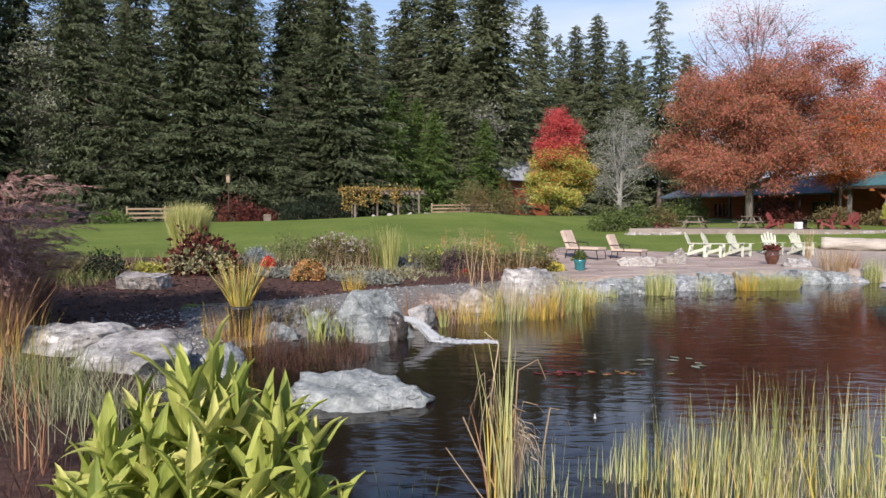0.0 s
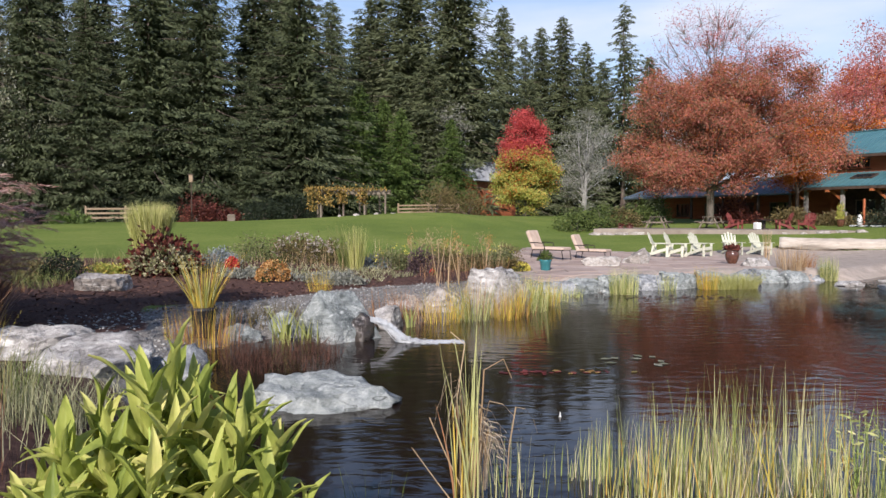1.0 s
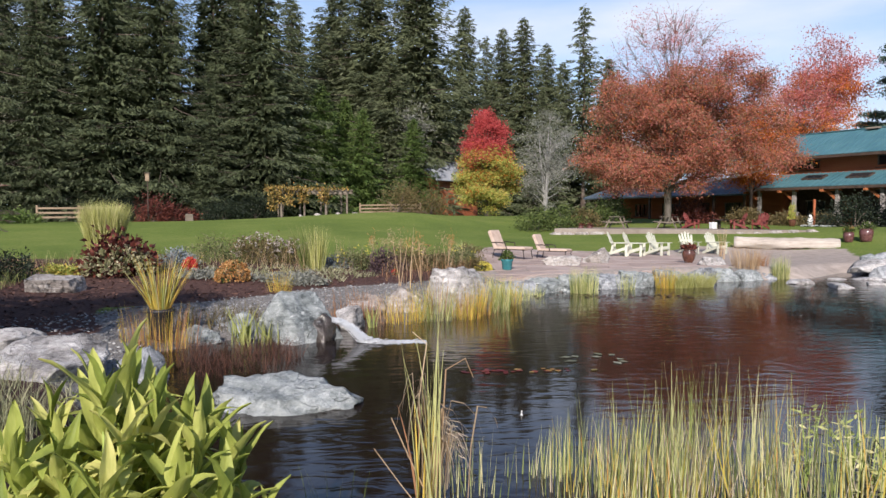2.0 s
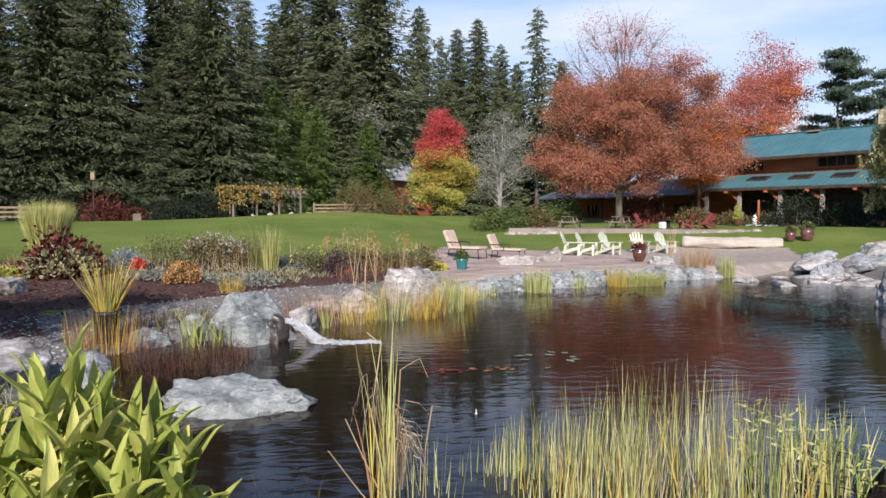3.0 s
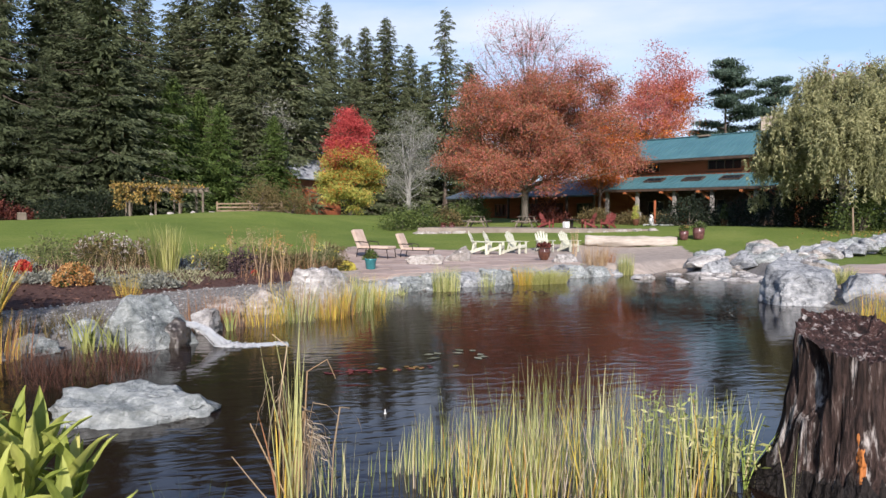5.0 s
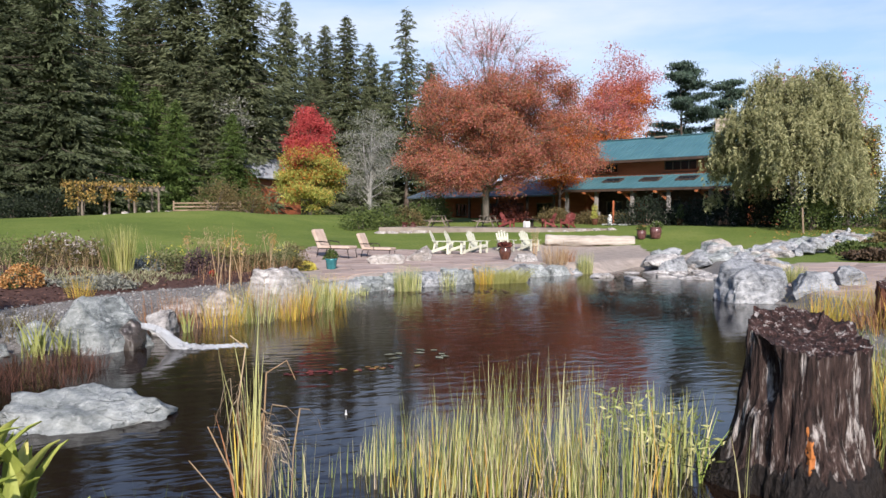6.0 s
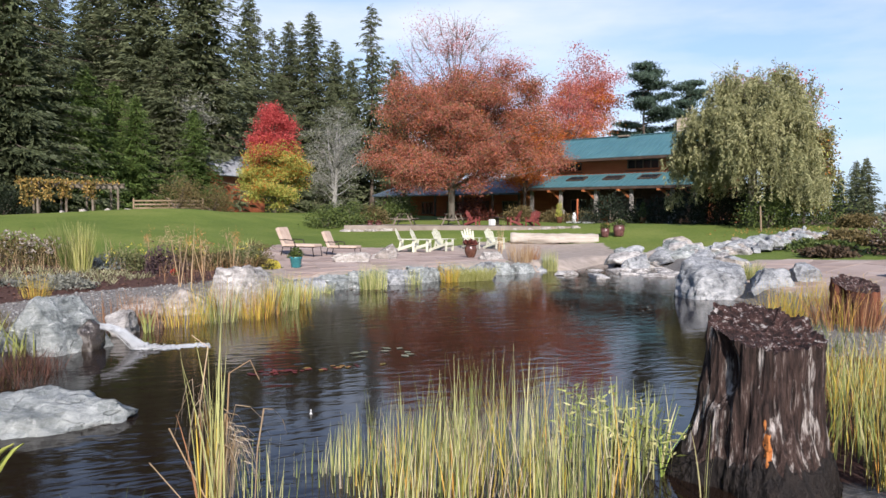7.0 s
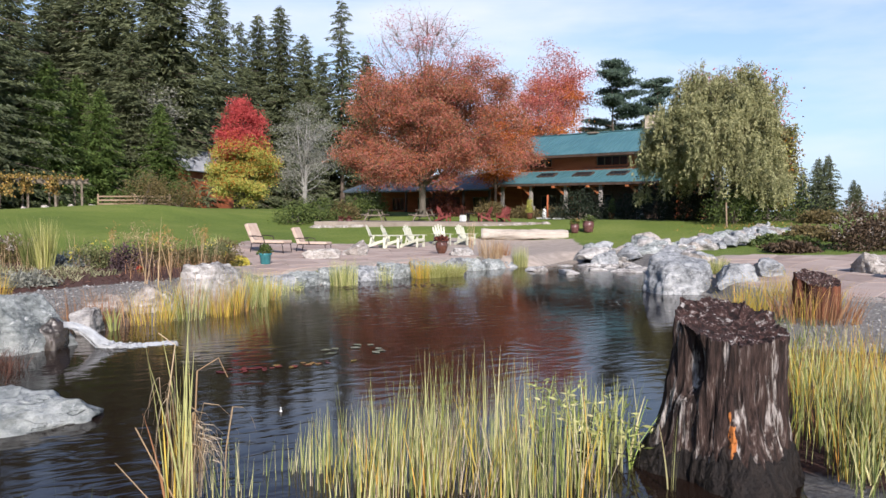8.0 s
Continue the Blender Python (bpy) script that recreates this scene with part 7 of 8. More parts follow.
field("bank_weeds", [(-3.0, 11.4), (-1.6, 12.2), (-1.9, 12.8), (-3.4, 12.2)], 240, .42, "leaf_olive", "thin brown weeds among the bank stones", 517, .012, .3, category="weeds")
tuft("rust_reeds", .30, 13.25, 60, .62, .30, "reed_rust", "rusty dead reeds before the pale boulders", 553, .16, .008, z=0.0, category="reeds")
tuft("rust_reeds", 2.1, 13.9, 80, .55, .40, "reed_rust", "rusty dead reeds before the white boulder", 554, .2, .008, z=0.0, category="reeds")
for _i, (_x, _y, _n, _h, _m) in enumerate([(.95, 13.75, 90, .85, "reed_gold"), (1.30, 13.9, 70, .95, "reed_rust"), (1.75, 13.95, 90, .70, "reed_dead"), (2.15, 14.1, 110, .85, "reed_gold"), (2.30, 14.4, 90, .95, "reed"), (.35, 13.8, 60, .6, "reed_dead"), (-.15, 13.4, 90, .75, "reed_rust"), (2.75, 15.2, 120, .8, "reed")]):
    tuft("shore_reeds", _x, _y, _n, _h, .26, _m, "mixed dry and green reeds along the far shore", 560 + _i, .28, .009, z=0.0, category="reeds")
tuft("rust_reeds", -.45, 13.3, 136, .75, .38, "reed_rust", "rusty dead reeds behind the spout", 518, .12, .009, z=0.0, category="reeds")
tuft("reed_clump", .62, 13.2, 119, .70, .35, "reed_gold", "golden reeds before the pale boulders", 519, .3, .009, z=0.0, category="reeds")
tuft("reed_clump", 1.25, 13.5, 144, .85, .34, "reed", "yellow-green reeds before the white boulder", 520, .28, .009, z=0.0, category="reeds")
tuft("reed_clump", 1.85, 13.7, 119, .62, .34, "reed_gold", "golden reeds before the white boulder", 521, .2, .009, z=0.0, category="reeds")
tuft("reed_clump", 2.55, 14.7, 187, .85, .38, "reed", "yellow-green reeds beside the white boulder", 522, .2, .009, z=0.0, category="reeds")
tuft("reed_clump", 2.95, 15.6, 187, .72, .40, "reed_gold", "yellow reeds along the far shore", 523, .2, .009, z=0.0, category="reeds")
tuft("reed_clump", 3.3, 16.4, 187, .45, .40, "reed", "low green reeds along the far shore", 524, .25, .009, z=0.0, category="reeds")
tuft("reed_clump", 3.9, 17.3, 153, .35, .40, "reed", "low green reeds along the far shore", 525, .25, .009, z=0.0, category="reeds")
tuft("tall_stalk", .80, 15.6, 5, 1.55, .08, "reed_dead", "a few tall straw-coloured stalks with seed heads", 526, .05, .018)
tuft("reed_clump", 5.5, 17.85, 442, .78, .36, "reed", "yellow-green reed clump before the patio edge", 527, .14, .009, z=0.0, category="reeds")
tuft("reed_clump", 6.9, 18.6, 102, .55, .22, "reed", "thin yellow-green reeds before the patio edge", 528, .2, .009, z=0.0, category="reeds")
tuft("reed_clump", 8.15, 18.9, 255, .70, .26, "reed_gold", "golden brown reed clump before the patio edge", 529, .25, .009, z=0.0, category="reeds")
tuft("soft_grass", 9.15, 19.25, 1500, .66, .50, "pampas", "soft rounded pale yellow-green grass clump at the water", 530, .75, .007, z=0.02, droop=.55)
tuft("soft_grass", 8.6, 19.0, 600, .5, .35, "pampas", "soft rounded pale yellow-green grass clump at the water", 531, .7, .007, z=0.02, droop=.5)
tuft("plume_grass", 12.0, 21.6, 260, .85, .42, "reed_dead", "dry pinkish grass at the patio corner", 532, .3, .012)
tuft("rust_grass", 12.75, 22.2, 160, .60, .30, "reed_rust", "rusty grass at the patio corner", 533, .3, .012)
tuft("reed_clump", 13.0, 21.3, 408, .85, .26, "reed", "yellow-green reed clump beside the sand", 534, .14, .009, z=0.0, category="reeds")
tuft("tall_stalk", 14.6, 28.2, 40, 1.5, .12, "reed_dead", "tall thin straw-coloured stalks before the log", 535, .05, .014)
tuft("soft_grass", 14.1, 13.45, 520, .56, .24, "reed", "yellow-green grass tuft among the boulders", 536, .42, .008, z=.42, droop=.25)
boulder(14.2, 13.35, (.42, .36, .40), 91, "rock", "grey rock under a grass tuft on the stony far bank", 30, .10)
# flower bed, from the plume grass to the patio
for i, (x, y, r, h, mat, lab, ex) in enumerate([
        (-10.6, 17.8, .9, .7, "leaf_olive", "brownish perennial in the mulch bed", None), (-9.4, 17.2, .8, .65, "leaf_sage", "green perennial in the mulch bed", ("blossom", "bloom_yellow", 8, .05)),
        (-8.2, 17.0, .50, .75, "leaf_dark", "dark rounded shrub in the mulch bed", None), (-8.9, 16.3, .6, .45, "leaf_olive", "low olive perennial in the bed", None), (-7.4, 17.6, .5, .30, "leaf_gold", "low yellow-green groundcover in the bed", None),
        (-5.05, 19.3, .46, .55, "leaf_silver", "silver-blue feathery perennial in the bed", None), (-4.6, 21.2, .9, .75, "leaf_sage", "sage green perennial at the lawn's edge", None), (-3.6, 21.6, .7, .70, "leaf_olive", "olive perennial at the lawn's edge", None),
        (-3.05, 20.4, .85, .85, "leaf_olive", "hazy perennial with pale seed heads", ("seed_head", "bloom_white", 70, .07)), (-2.3, 20.7, .6, .7, "leaf_olive", "hazy perennial with pale seed heads", ("seed_head", "bloom_white", 50, .07)),
        (-.9, 20.0, .42, .38, "leaf_silver", "grey-green low perennial in the bed", None), (-.45, 19.7, .55, .70, "leaf_sage", "green perennial with yellow flowers", ("blossom", "bloom_yellow", 16, .05)), (.35, 19.3, .50, .68, "leaf_plum", "dark purple perennial in the mulch bed", None),
        (1.0, 20.4, .55, .75, "leaf_olive", "brown-green perennial with yellow seed heads", ("seed_head", "bloom_yellow", 12, .05)), (1.75, 20.7, .6, .78, "leaf_olive", "brown-green perennial with orange seed heads", ("seed_head", "bloom_orange", 12, .05)),
        (2.3, 21.9, .6, .5, "leaf_sage", "low green perennial beside the patio", None), (2.9, 22.6, .55, .55, "leaf_sage", "low green perennial beside the patio", ("blossom", "bloom_yellow", 12, .06)), (3.3, 24.3, .6, .5, "leaf_olive", "low olive perennial beside the patio", None), (3.0, 20.6, .42, .42, "leaf_olive", "low brown perennial beside the patio", None),
        (-3.9, 17.6, .65, .20, "leaf_grey", "variegated groundcover in the bed", None), (-2.2, 17.0, .7, .22, "leaf_grey", "variegated groundcover in the bed", None), (-1.5, 16.6, .55, .26, "leaf_grey", "spiky grey-green groundcover in the bed", None), (-5.5, 20.5, .7, .35, "leaf_grey", "variegated groundcover at the lawn's edge", None), (-6.9, 20.4, .6, .4, "leaf_gold", "yellow-green perennial at the lawn's edge", None)]):
    shrub(x, y, r, h, mat, lab, 600 + i, leaf=.060, n=1700, extra=ex, name="perennial", category="perennial plant")
pb = shrub(-6.25, 18.3, .86, 1.06, "leaf_burgundy", "rounded bush, dark red above and cream-variegated below", 640, leaf=.15, n=1700, name="variegated_bush")
_rg = np.random.default_rng(641)
_c = unit(_rg.normal(size=(1300, 3))) * np.array([.84, .84, .62])
_c[:, 2] = np.abs(_c[:, 2]) + .05
part("lower_foliage", leaves_mesh("lower_foliage", _c, _c + _rg.normal(size=_c.shape) * .5, .13, .085), "leaf_cream", pb, "cream-variegated leaves")


def mum(x, y, r, h, bloom, label, seed):
    t = shrub(x, y, r, h, "leaf_green", label, seed, leaf=.06, n=350, name="chrysanthemum", category="flowers")
    rg = np.random.default_rng(seed + 1)
    c = unit(rg.normal(size=(1100, 3)))
    c[:, 2] = np.abs(c[:, 2]) * .95 + .05
    c *= np.array([r, r, h]) * rg.uniform(.82, 1.06, (1100, 1))
    d = unit(c) * .5 + rg.normal(size=c.shape) * .6
    part("blossom", leaves_mesh("blossom", c, d, .05, .045), bloom, t)["kind"] = "stuff"
    return t


mum(-4.68, 18.85, .18, .32, "bloom_red", "bright red chrysanthemum in the bed", 651)
mum(-3.2, 16.85, .40, .46, "bloom_orange", "rounded orange chrysanthemum in the bed", 653)
mum(.62, 18.9, .06, .12, "bloom_red", "small bright red flower in the bed", 655)
mum(3.25, 20.5, .27, .24, "bloom_yellow", "bright yellow chrysanthemum beside the patio", 657)
tuft("ornamental_grass", -7.25, 20.2, 3600, 2.0, .40, "pampas", "tall pale upright ornamental grass", 661, .12, .017, droop=.22, hvar=.24)
tuft("ornamental_grass", -1.68, 19.5, 420, 1.35, .24, "grass_blade", "tall feathery grass in the bed", 662, .38, .010)
tuft("ornamental_grass", -1.42, 19.1, 260, 1.30, .16, "pampas", "upright pale green grass in the bed", 663, .20, .013)
tuft("gold_grass", -1.95, 15.4, 130, .62, .24, "reed_gold", "golden grass tuft at the bed's edge", 664, .42, .006)
tuft("spiky_grass", 3.1, 23.8, 60, .75, .10, "reed", "spiky yellow-green grass beside the patio", 665, .5, .022)

def seed_stalks(x, y, n, h, seed):
    """Tall dry stalks, each topped by a loose tawny seed head."""
    rg = np.random.default_rng(seed)
    t = thing("seed_stalk", on_ground(x, y), "tall dry stalks with tawny seed heads in the bed", "dead stalks")
    for k in range(n):
        top = np.array([rg.normal(0, .10), rg.normal(0, .10), h * rg.uniform(.75, 1.05)])
        st = part("stalk", mesh_of("stalk", *tube([(rg.normal(0, .03), rg.normal(0, .03), -.05), tuple(top * np.array([.5, .5, .5])), tuple(top)], [.010, .008, .005], 5, False)), "reed_dead", t)
        c = top + rg.normal(size=(90, 3)) * np.array([.07, .07, .10])
        part("seed_head", sprays_mesh("seed_head", c, rg.normal(size=(90, 3)) + np.array([0, 0, .8]), rg.uniform(.03, .07, 90), .014, .1), "bloom_orange" if k % 2 else "reed_dead", st)["kind"] = "stuff"


seed_stalks(.66, 16.6, 3, 1.15, 681)
seed_stalks(1.20, 16.9, 3, 1.10, 682)
seed_stalks(2.2, 20.3, 4, 1.0, 683)
seed_stalks(.1, 19.6, 3, .9, 684)
field("bed_weeds", [(-10.5, 15.2), (-7.6, 15.0), (-7.8, 17.6), (-10.8, 18.6)], 900, .42, "grass_blade", "dry tangled weeds at the end of the bed", 671, .012, .5, category="weeds")
field("bed_weeds", [(-9.4, 12.4), (-7.4, 13.0), (-7.8, 15.0), (-10.2, 15.0)], 700, .36, "reed_rust", "rusty tangled weeds at the end of the bed", 672, .012, .5, category="weeds")
field("bed_groundcover", [(-4.6, 17.4), (-1.0, 16.6), (.2, 18.4), (-1.4, 19.6), (-5.2, 19.2)], 1300, .20, "pale_blade", "pale variegated groundcover between the flowers", 673, .022, .7, category="groundcover")
field("bed_grass", [(-9.0, 20.6), (-5.0, 20.8), (-1.0, 21.3), (2.6, 23.4), (2.8, 24.6), (-1.5, 22.6), (-5.0, 21.9), (-9.0, 21.6)], 1500, .40, "grass_blade", "dry grass along the edge of the lawn", 674, .010, .4, category="grass")
field("bed_stalks", [(-3.4, 18.6), (2.6, 19.4), (2.8, 21.6), (-3.0, 20.8)], 160, .95, "reed_dead", "thin dry stalks standing in the bed", 675, .009, .16, category="dead stalks")
field("bed_stalks", [(.4, 16.9), (2.6, 18.6), (2.6, 20.0), (.2, 18.4)], 90, .60, "reed_rust", "thin rusty stalks standing in the bed", 676, .010, .22, category="dead stalks")
field("boulder_grass", [(-5.2, 8.0), (-3.0, 7.5), (-2.5, 7.0), (-2.4, 5.6), (-4.6, 5.8)], 620, .36, "pale_blade", "pale dry grass before the large boulder", 677, .010, .5, category="grass")

# ---- foreground ----
field("reed_bed", [(1.0, 5.35), (1.55, 4.35), (2.4, 3.85), (2.95, 3.65), (3.15, 4.0), (2.95, 4.75), (2.5, 5.3), (1.7, 5.6)], 760, 1.06, "reed", "dense yellow-green reeds standing in the near water", 701, .0085, .06, .62, -.02,
      lambda x, y: np.clip(.56 + .46 * (x - 1.58), .26, 1.0) * np.clip(1.0 - .42 * (x - 2.7), .66, 1))
field("reed_bed_gold", [(1.2, 5.25), (1.7, 4.3), (2.6, 3.8), (3.0, 3.75), (3.3, 4.2), (2.9, 4.9), (1.8, 5.4)], 130, 1.0, "reed_gold", "golden dying reeds among the green ones", 702, .0095, .11, .6, -.02,
      lambda x, y: np.clip(.62 + .44 * (x - 1.58), .32, 1.0) * np.clip(1.0 - .35 * (x - 2.7), .7, 1))
field("reed_bed_straw", [(1.1, 5.3), (1.6, 4.4), (2.6, 3.8), (3.1, 3.8), (3.3, 4.3), (2.8, 5.0), (1.8, 5.4)], 320, .80, "straw_pale", "pale dead reed blades among the green ones", 715, .007, .16, .7, -.02,
      lambda x, y: np.clip(.56 + .46 * (x - 1.58), .30, 1.0) * np.clip(1.0 - .35 * (x - 2.7), .7, 1))
field("bank_reeds", [(4.75, 3.9), (5.2, 4.6), (5.9, 5.1), (7.0, 5.2), (8.4, 4.6), (8.0, 3.0), (6.0, 1.8), (4.7, 2.4), (4.6, 3.2)], 1300, .64, "reed_gold", "golden reeds on the near bank behind the stump", 703, .0075, .14, .6)
field("bank_reeds_front", [(4.15, 2.75), (4.8, 2.6), (5.6, 2.6), (5.4, 3.9), (4.85, 3.7), (4.6, 3.2)], 420, .60, "reed", "yellow-green reeds on the near bank beside the stump", 716, .010, .16, .55)
field("bank_reeds_green", [(4.75, 3.9), (5.2, 4.6), (5.9, 5.2), (6.8, 5.0), (6.4, 3.0), (4.9, 2.6)], 600, .60, "reed", "yellow-green reeds on the near bank behind the stump", 704, .010, .14, .5)
field("bank_reeds_rust", [(4.75, 3.9), (5.2, 4.6), (5.9, 5.1), (7.0, 5.2), (8.4, 4.6), (8.0, 3.0), (6.0, 1.8), (4.7, 2.4)], 520, .5, "reed_rust", "rusty dead stems among the golden reeds", 717, .007, .30, .6)
field("bank_grass_gold", [(8.6, 8.0), (9.2, 9.2), (10.6, 10.2), (12.0, 10.6), (12.4, 9.0), (10.6, 7.4), (9.0, 7.0)], 650, .68, "reed_gold", "golden dry grass on the far bank", 705, .008, .26, .5, category="grass")
field("low_bank_weeds", [(6.0, 6.3), (8.0, 7.8), (9.2, 8.2), (9.4, 6.6), (7.2, 5.6)], 500, .25, "grass_blade", "low weeds on the gravel bank", 706, .010, .4, .5, category="weeds")
tuft("rust_grass", 9.7, 7.3, 320, .62, .6, "reed_rust", "rusty dry grass round the small stump", 707, .45, .012)
tuft("dead_reeds", 9.3, 8.3, 140, .9, .3, "reed_gold", "tall golden grass beside the small stump", 708, .3, .012)
# leafy water plants and dark broken twigs in the gap between the reeds and the stump
for _i, (_x, _y, _h, _k) in enumerate([(3.28, 4.35, .62, 16), (3.45, 4.75, .72, 18), (3.62, 4.3, .55, 14), (3.20, 4.9, .6, 14), (3.75, 4.75, .5, 12)]):
    _rg = np.random.default_rng(760 + _i)
    wp = thing("water_plant", pose(_x, _y, -.03), "leafy yellow-green water plant beside the stump", "water plant", "water plants by the stump")
    for _q in range(4):
        _top = np.array([_rg.normal(0, .12), _rg.normal(0, .12), _h * _rg.uniform(.7, 1.05)])
        _st = part("stem", mesh_of("stem", *tube([(0, 0, 0), tuple(_top * np.array([.35, .35, .55])), tuple(_top)], [.005, .004, .002], 5, False)), "stem", wp)
        _u = _rg.uniform(.35, 1, (_k, 1))
        part("leaf_set", leaves_mesh("leaf_set", _top * _u + _rg.normal(0, .012, (_k, 3)), _rg.normal(size=(_k, 3)) * np.array([1, 1, .35]) + np.array([0, 0, .3]), _rg.uniform(.05, .10, _k), .022, .1), "iris" if _q % 2 else "reed", _st)["kind"] = "stuff"
    part("twig", mesh_of("twig", *joined([tube([(_rg.normal(0, .1), _rg.normal(0, .1), -.02), tuple(_rg.normal(0, .16, 3) + np.array([0, 0, .16])), tuple(_rg.normal(0, .30, 3) * np.array([1, 1, .3]) + np.array([0, 0, .22]))], [.005, .004, .002], 4, False) for _ in range(7)])), "wet_bark", wp, "dark broken twigs")
tuft("water_plant", 3.75, 5.1, 60, .6, .38, "iris", "thin green water plants beside the stump", 709, .2, .012, z=-.02, category="water plant")
tuft("water_plant", 3.55, 4.55, 70, .75, .30, "reed", "thin yellow-green water plants beside the stump", 710, .2, .018, z=-.02, category="water plant")
tuft("reed_shoot", -.25, 5.0, 14, .35, .22, "grass_blade", "thin grey-green shoots in the near water", 711, .35, .007, z=-.02, category="reeds")
tuft("reed_shoot", .75, 5.0, 30, .55, .25, "reed", "thin green shoots in the near water", 712, .2, .009, z=-.02, category="reeds")

# cattails: tall living blades, dead ones folded over
ct = thing("cattail_clump", pose(.42, 4.9, -.02), "tall cattail clump, green and golden with folded dead leaves", "cattails")
rnd = random.Random(721)
for k in range(34):
    gold = k >= 20
    RNG = np.random.default_rng(900 + k)
    foot = np.array([[rnd.gauss(-.04 if gold else .01, .05), rnd.gauss(0, .05), 0]])
    hgt = rnd.uniform(.45, 1.05) if gold else rnd.uniform(.7, 1.34)
    me = blades_mesh("blade", foot, hgt, np.array([[rnd.gauss(0, .085), rnd.gauss(0, .07), 0]]), rnd.uniform(.011, .019), .5, 6)
    part("blade", me, ("reed_rust" if k % 3 == 0 else "reed_gold") if gold else "reed", ct, "golden upright blade" if gold else "")


def folded_blade(p, h, out, drop, w):
    """A dead leaf that rises, breaks and hangs."""
    p, out = Vector(p), Vector(out)
    ps = [p, p + out * .10 + Vector((0, 0, h * .6)), p + out * .3 + Vector((0, 0, h)), p + out * .60 + Vector((0, 0, h - drop * .10)), p + out * .86 + Vector((0, 0, h - drop * .48)), p + out * 1.0 + Vector((0, 0, h - drop))]
    s = out.cross(Vector((0, 0, 1))).normalized()
    vs, fs = [], []
    for i, q in enumerate(ps):
        ww = w * (.8, 1, 1, .9, .7, .15)[i]
        vs += [q - s * ww / 2 + Vector((0, 0, .003)), q + s * ww / 2]
        if i:
            fs.append((2 * i - 2, 2 * i - 1, 2 * i + 1, 2 * i))
    return vs, fs


rnd = random.Random(31)
fb = []
for i in range(14):
    a = rnd.uniform(-.5, .9) if i % 4 else rnd.uniform(2.4, 3.6)
    L = rnd.uniform(.10, .32)
    fb.append(folded_blade((rnd.gauss(.03, .07), rnd.gauss(0, .05), 0), rnd.uniform(.45, .75) if i % 4 else rnd.uniform(.6, .95), (math.cos(a) * L, math.sin(a) * L * .6, 0), rnd.uniform(.15, .38), rnd.uniform(.012, .024)))
hung = []
for i in range(34):
    # a sheaf of bleached leaves broken over and hanging beside the stems
    a, L = rnd.uniform(-.9, .9), rnd.uniform(.08, .27)
    hung.append(folded_blade((rnd.gauss(.06, .05), rnd.gauss(0, .05), .12), rnd.uniform(.22, .52), (math.cos(a) * L, math.sin(a) * L * .5, 0), rnd.uniform(.08, .40), rnd.uniform(.008, .016)))
for i in range(7):
    # blades arched over on the other side
    L = rnd.uniform(.08, .15)
    hung.append(folded_blade((rnd.gauss(-.06, .03), rnd.gauss(0, .04), .0), rnd.uniform(.78, .95), (-L, rnd.uniform(-.05, .05), 0), rnd.uniform(.2, .45), rnd.uniform(.012, .018)))
for v, f in fb:
    part("folded_blade", mesh_of("folded_blade", v, f), "reed_dead", ct, "dry straw-coloured folded blade")
for v, f in hung:
    part("folded_blade", mesh_of("folded_blade", v, f), "straw_pale", ct, "bleached folded blade")
part("bent_stalk", mesh_of("bent_stalk", *joined([tube([(0, 0, 0), (-.16, 0, .35), (-.28, .02, .62)], [.006, .005, .004], 5), tube([(.05, .02, 0), (.10, .02, .95), (.24, .05, 1.02), (.30, .06, .88)], [.006, .005, .004, .003], 5),
     tube([(0, .02, .0), (-.1, .1, .6), (-.02, .2, 1.1), (-.12, .25, 1.18)], [.006, .005, .004, .003], 5), tube([(-.1, 0, 0), (-.22, 0, .16), (-.40, -.02, .42)], [.005, .004, .003], 5)])), "reed_dead", ct, "thin bent dead stalks")


def leaf_blade(L, w, curl, fold, seed, segs=8):
    """A broad pointed leaf with a sunk midrib, rippled edge and drooping tip, along +x from its stalk."""
    rnd = random.Random(seed)
    ph = rnd.uniform(0, 6)
    vs, fs = [], []
    ang, x, z = .35, 0.0, 0.0
    for i in range(segs + 1):
        t = i / segs
        ww = w * (math.sin(math.pi * min(1, (t * .96 + .03)) ** .72)) * .5 + .003 * (1 - t)
        rip = .10 * w * math.sin(9 * t + ph)
        for s in (-1, -.5, 0, .5, 1):
            vs.append((x, s * ww, z + fold * abs(s) * ww + (rip * abs(s) if abs(s) > .4 else -.004 * (1 - t))))
        ang -= curl / segs * (.4 + 1.4 * t)
        x += L / segs * math.cos(ang)
        z += L / segs * math.sin(ang)
        if i:
            b = 5 * (i - 1)
            fs += [(b + k, b + k + 1, b + k + 6, b + k + 5) for k in range(4)]
    me = mesh_of("leaf", vs, fs, True)
    me.materials.append(M["big_leaf"])
    return me


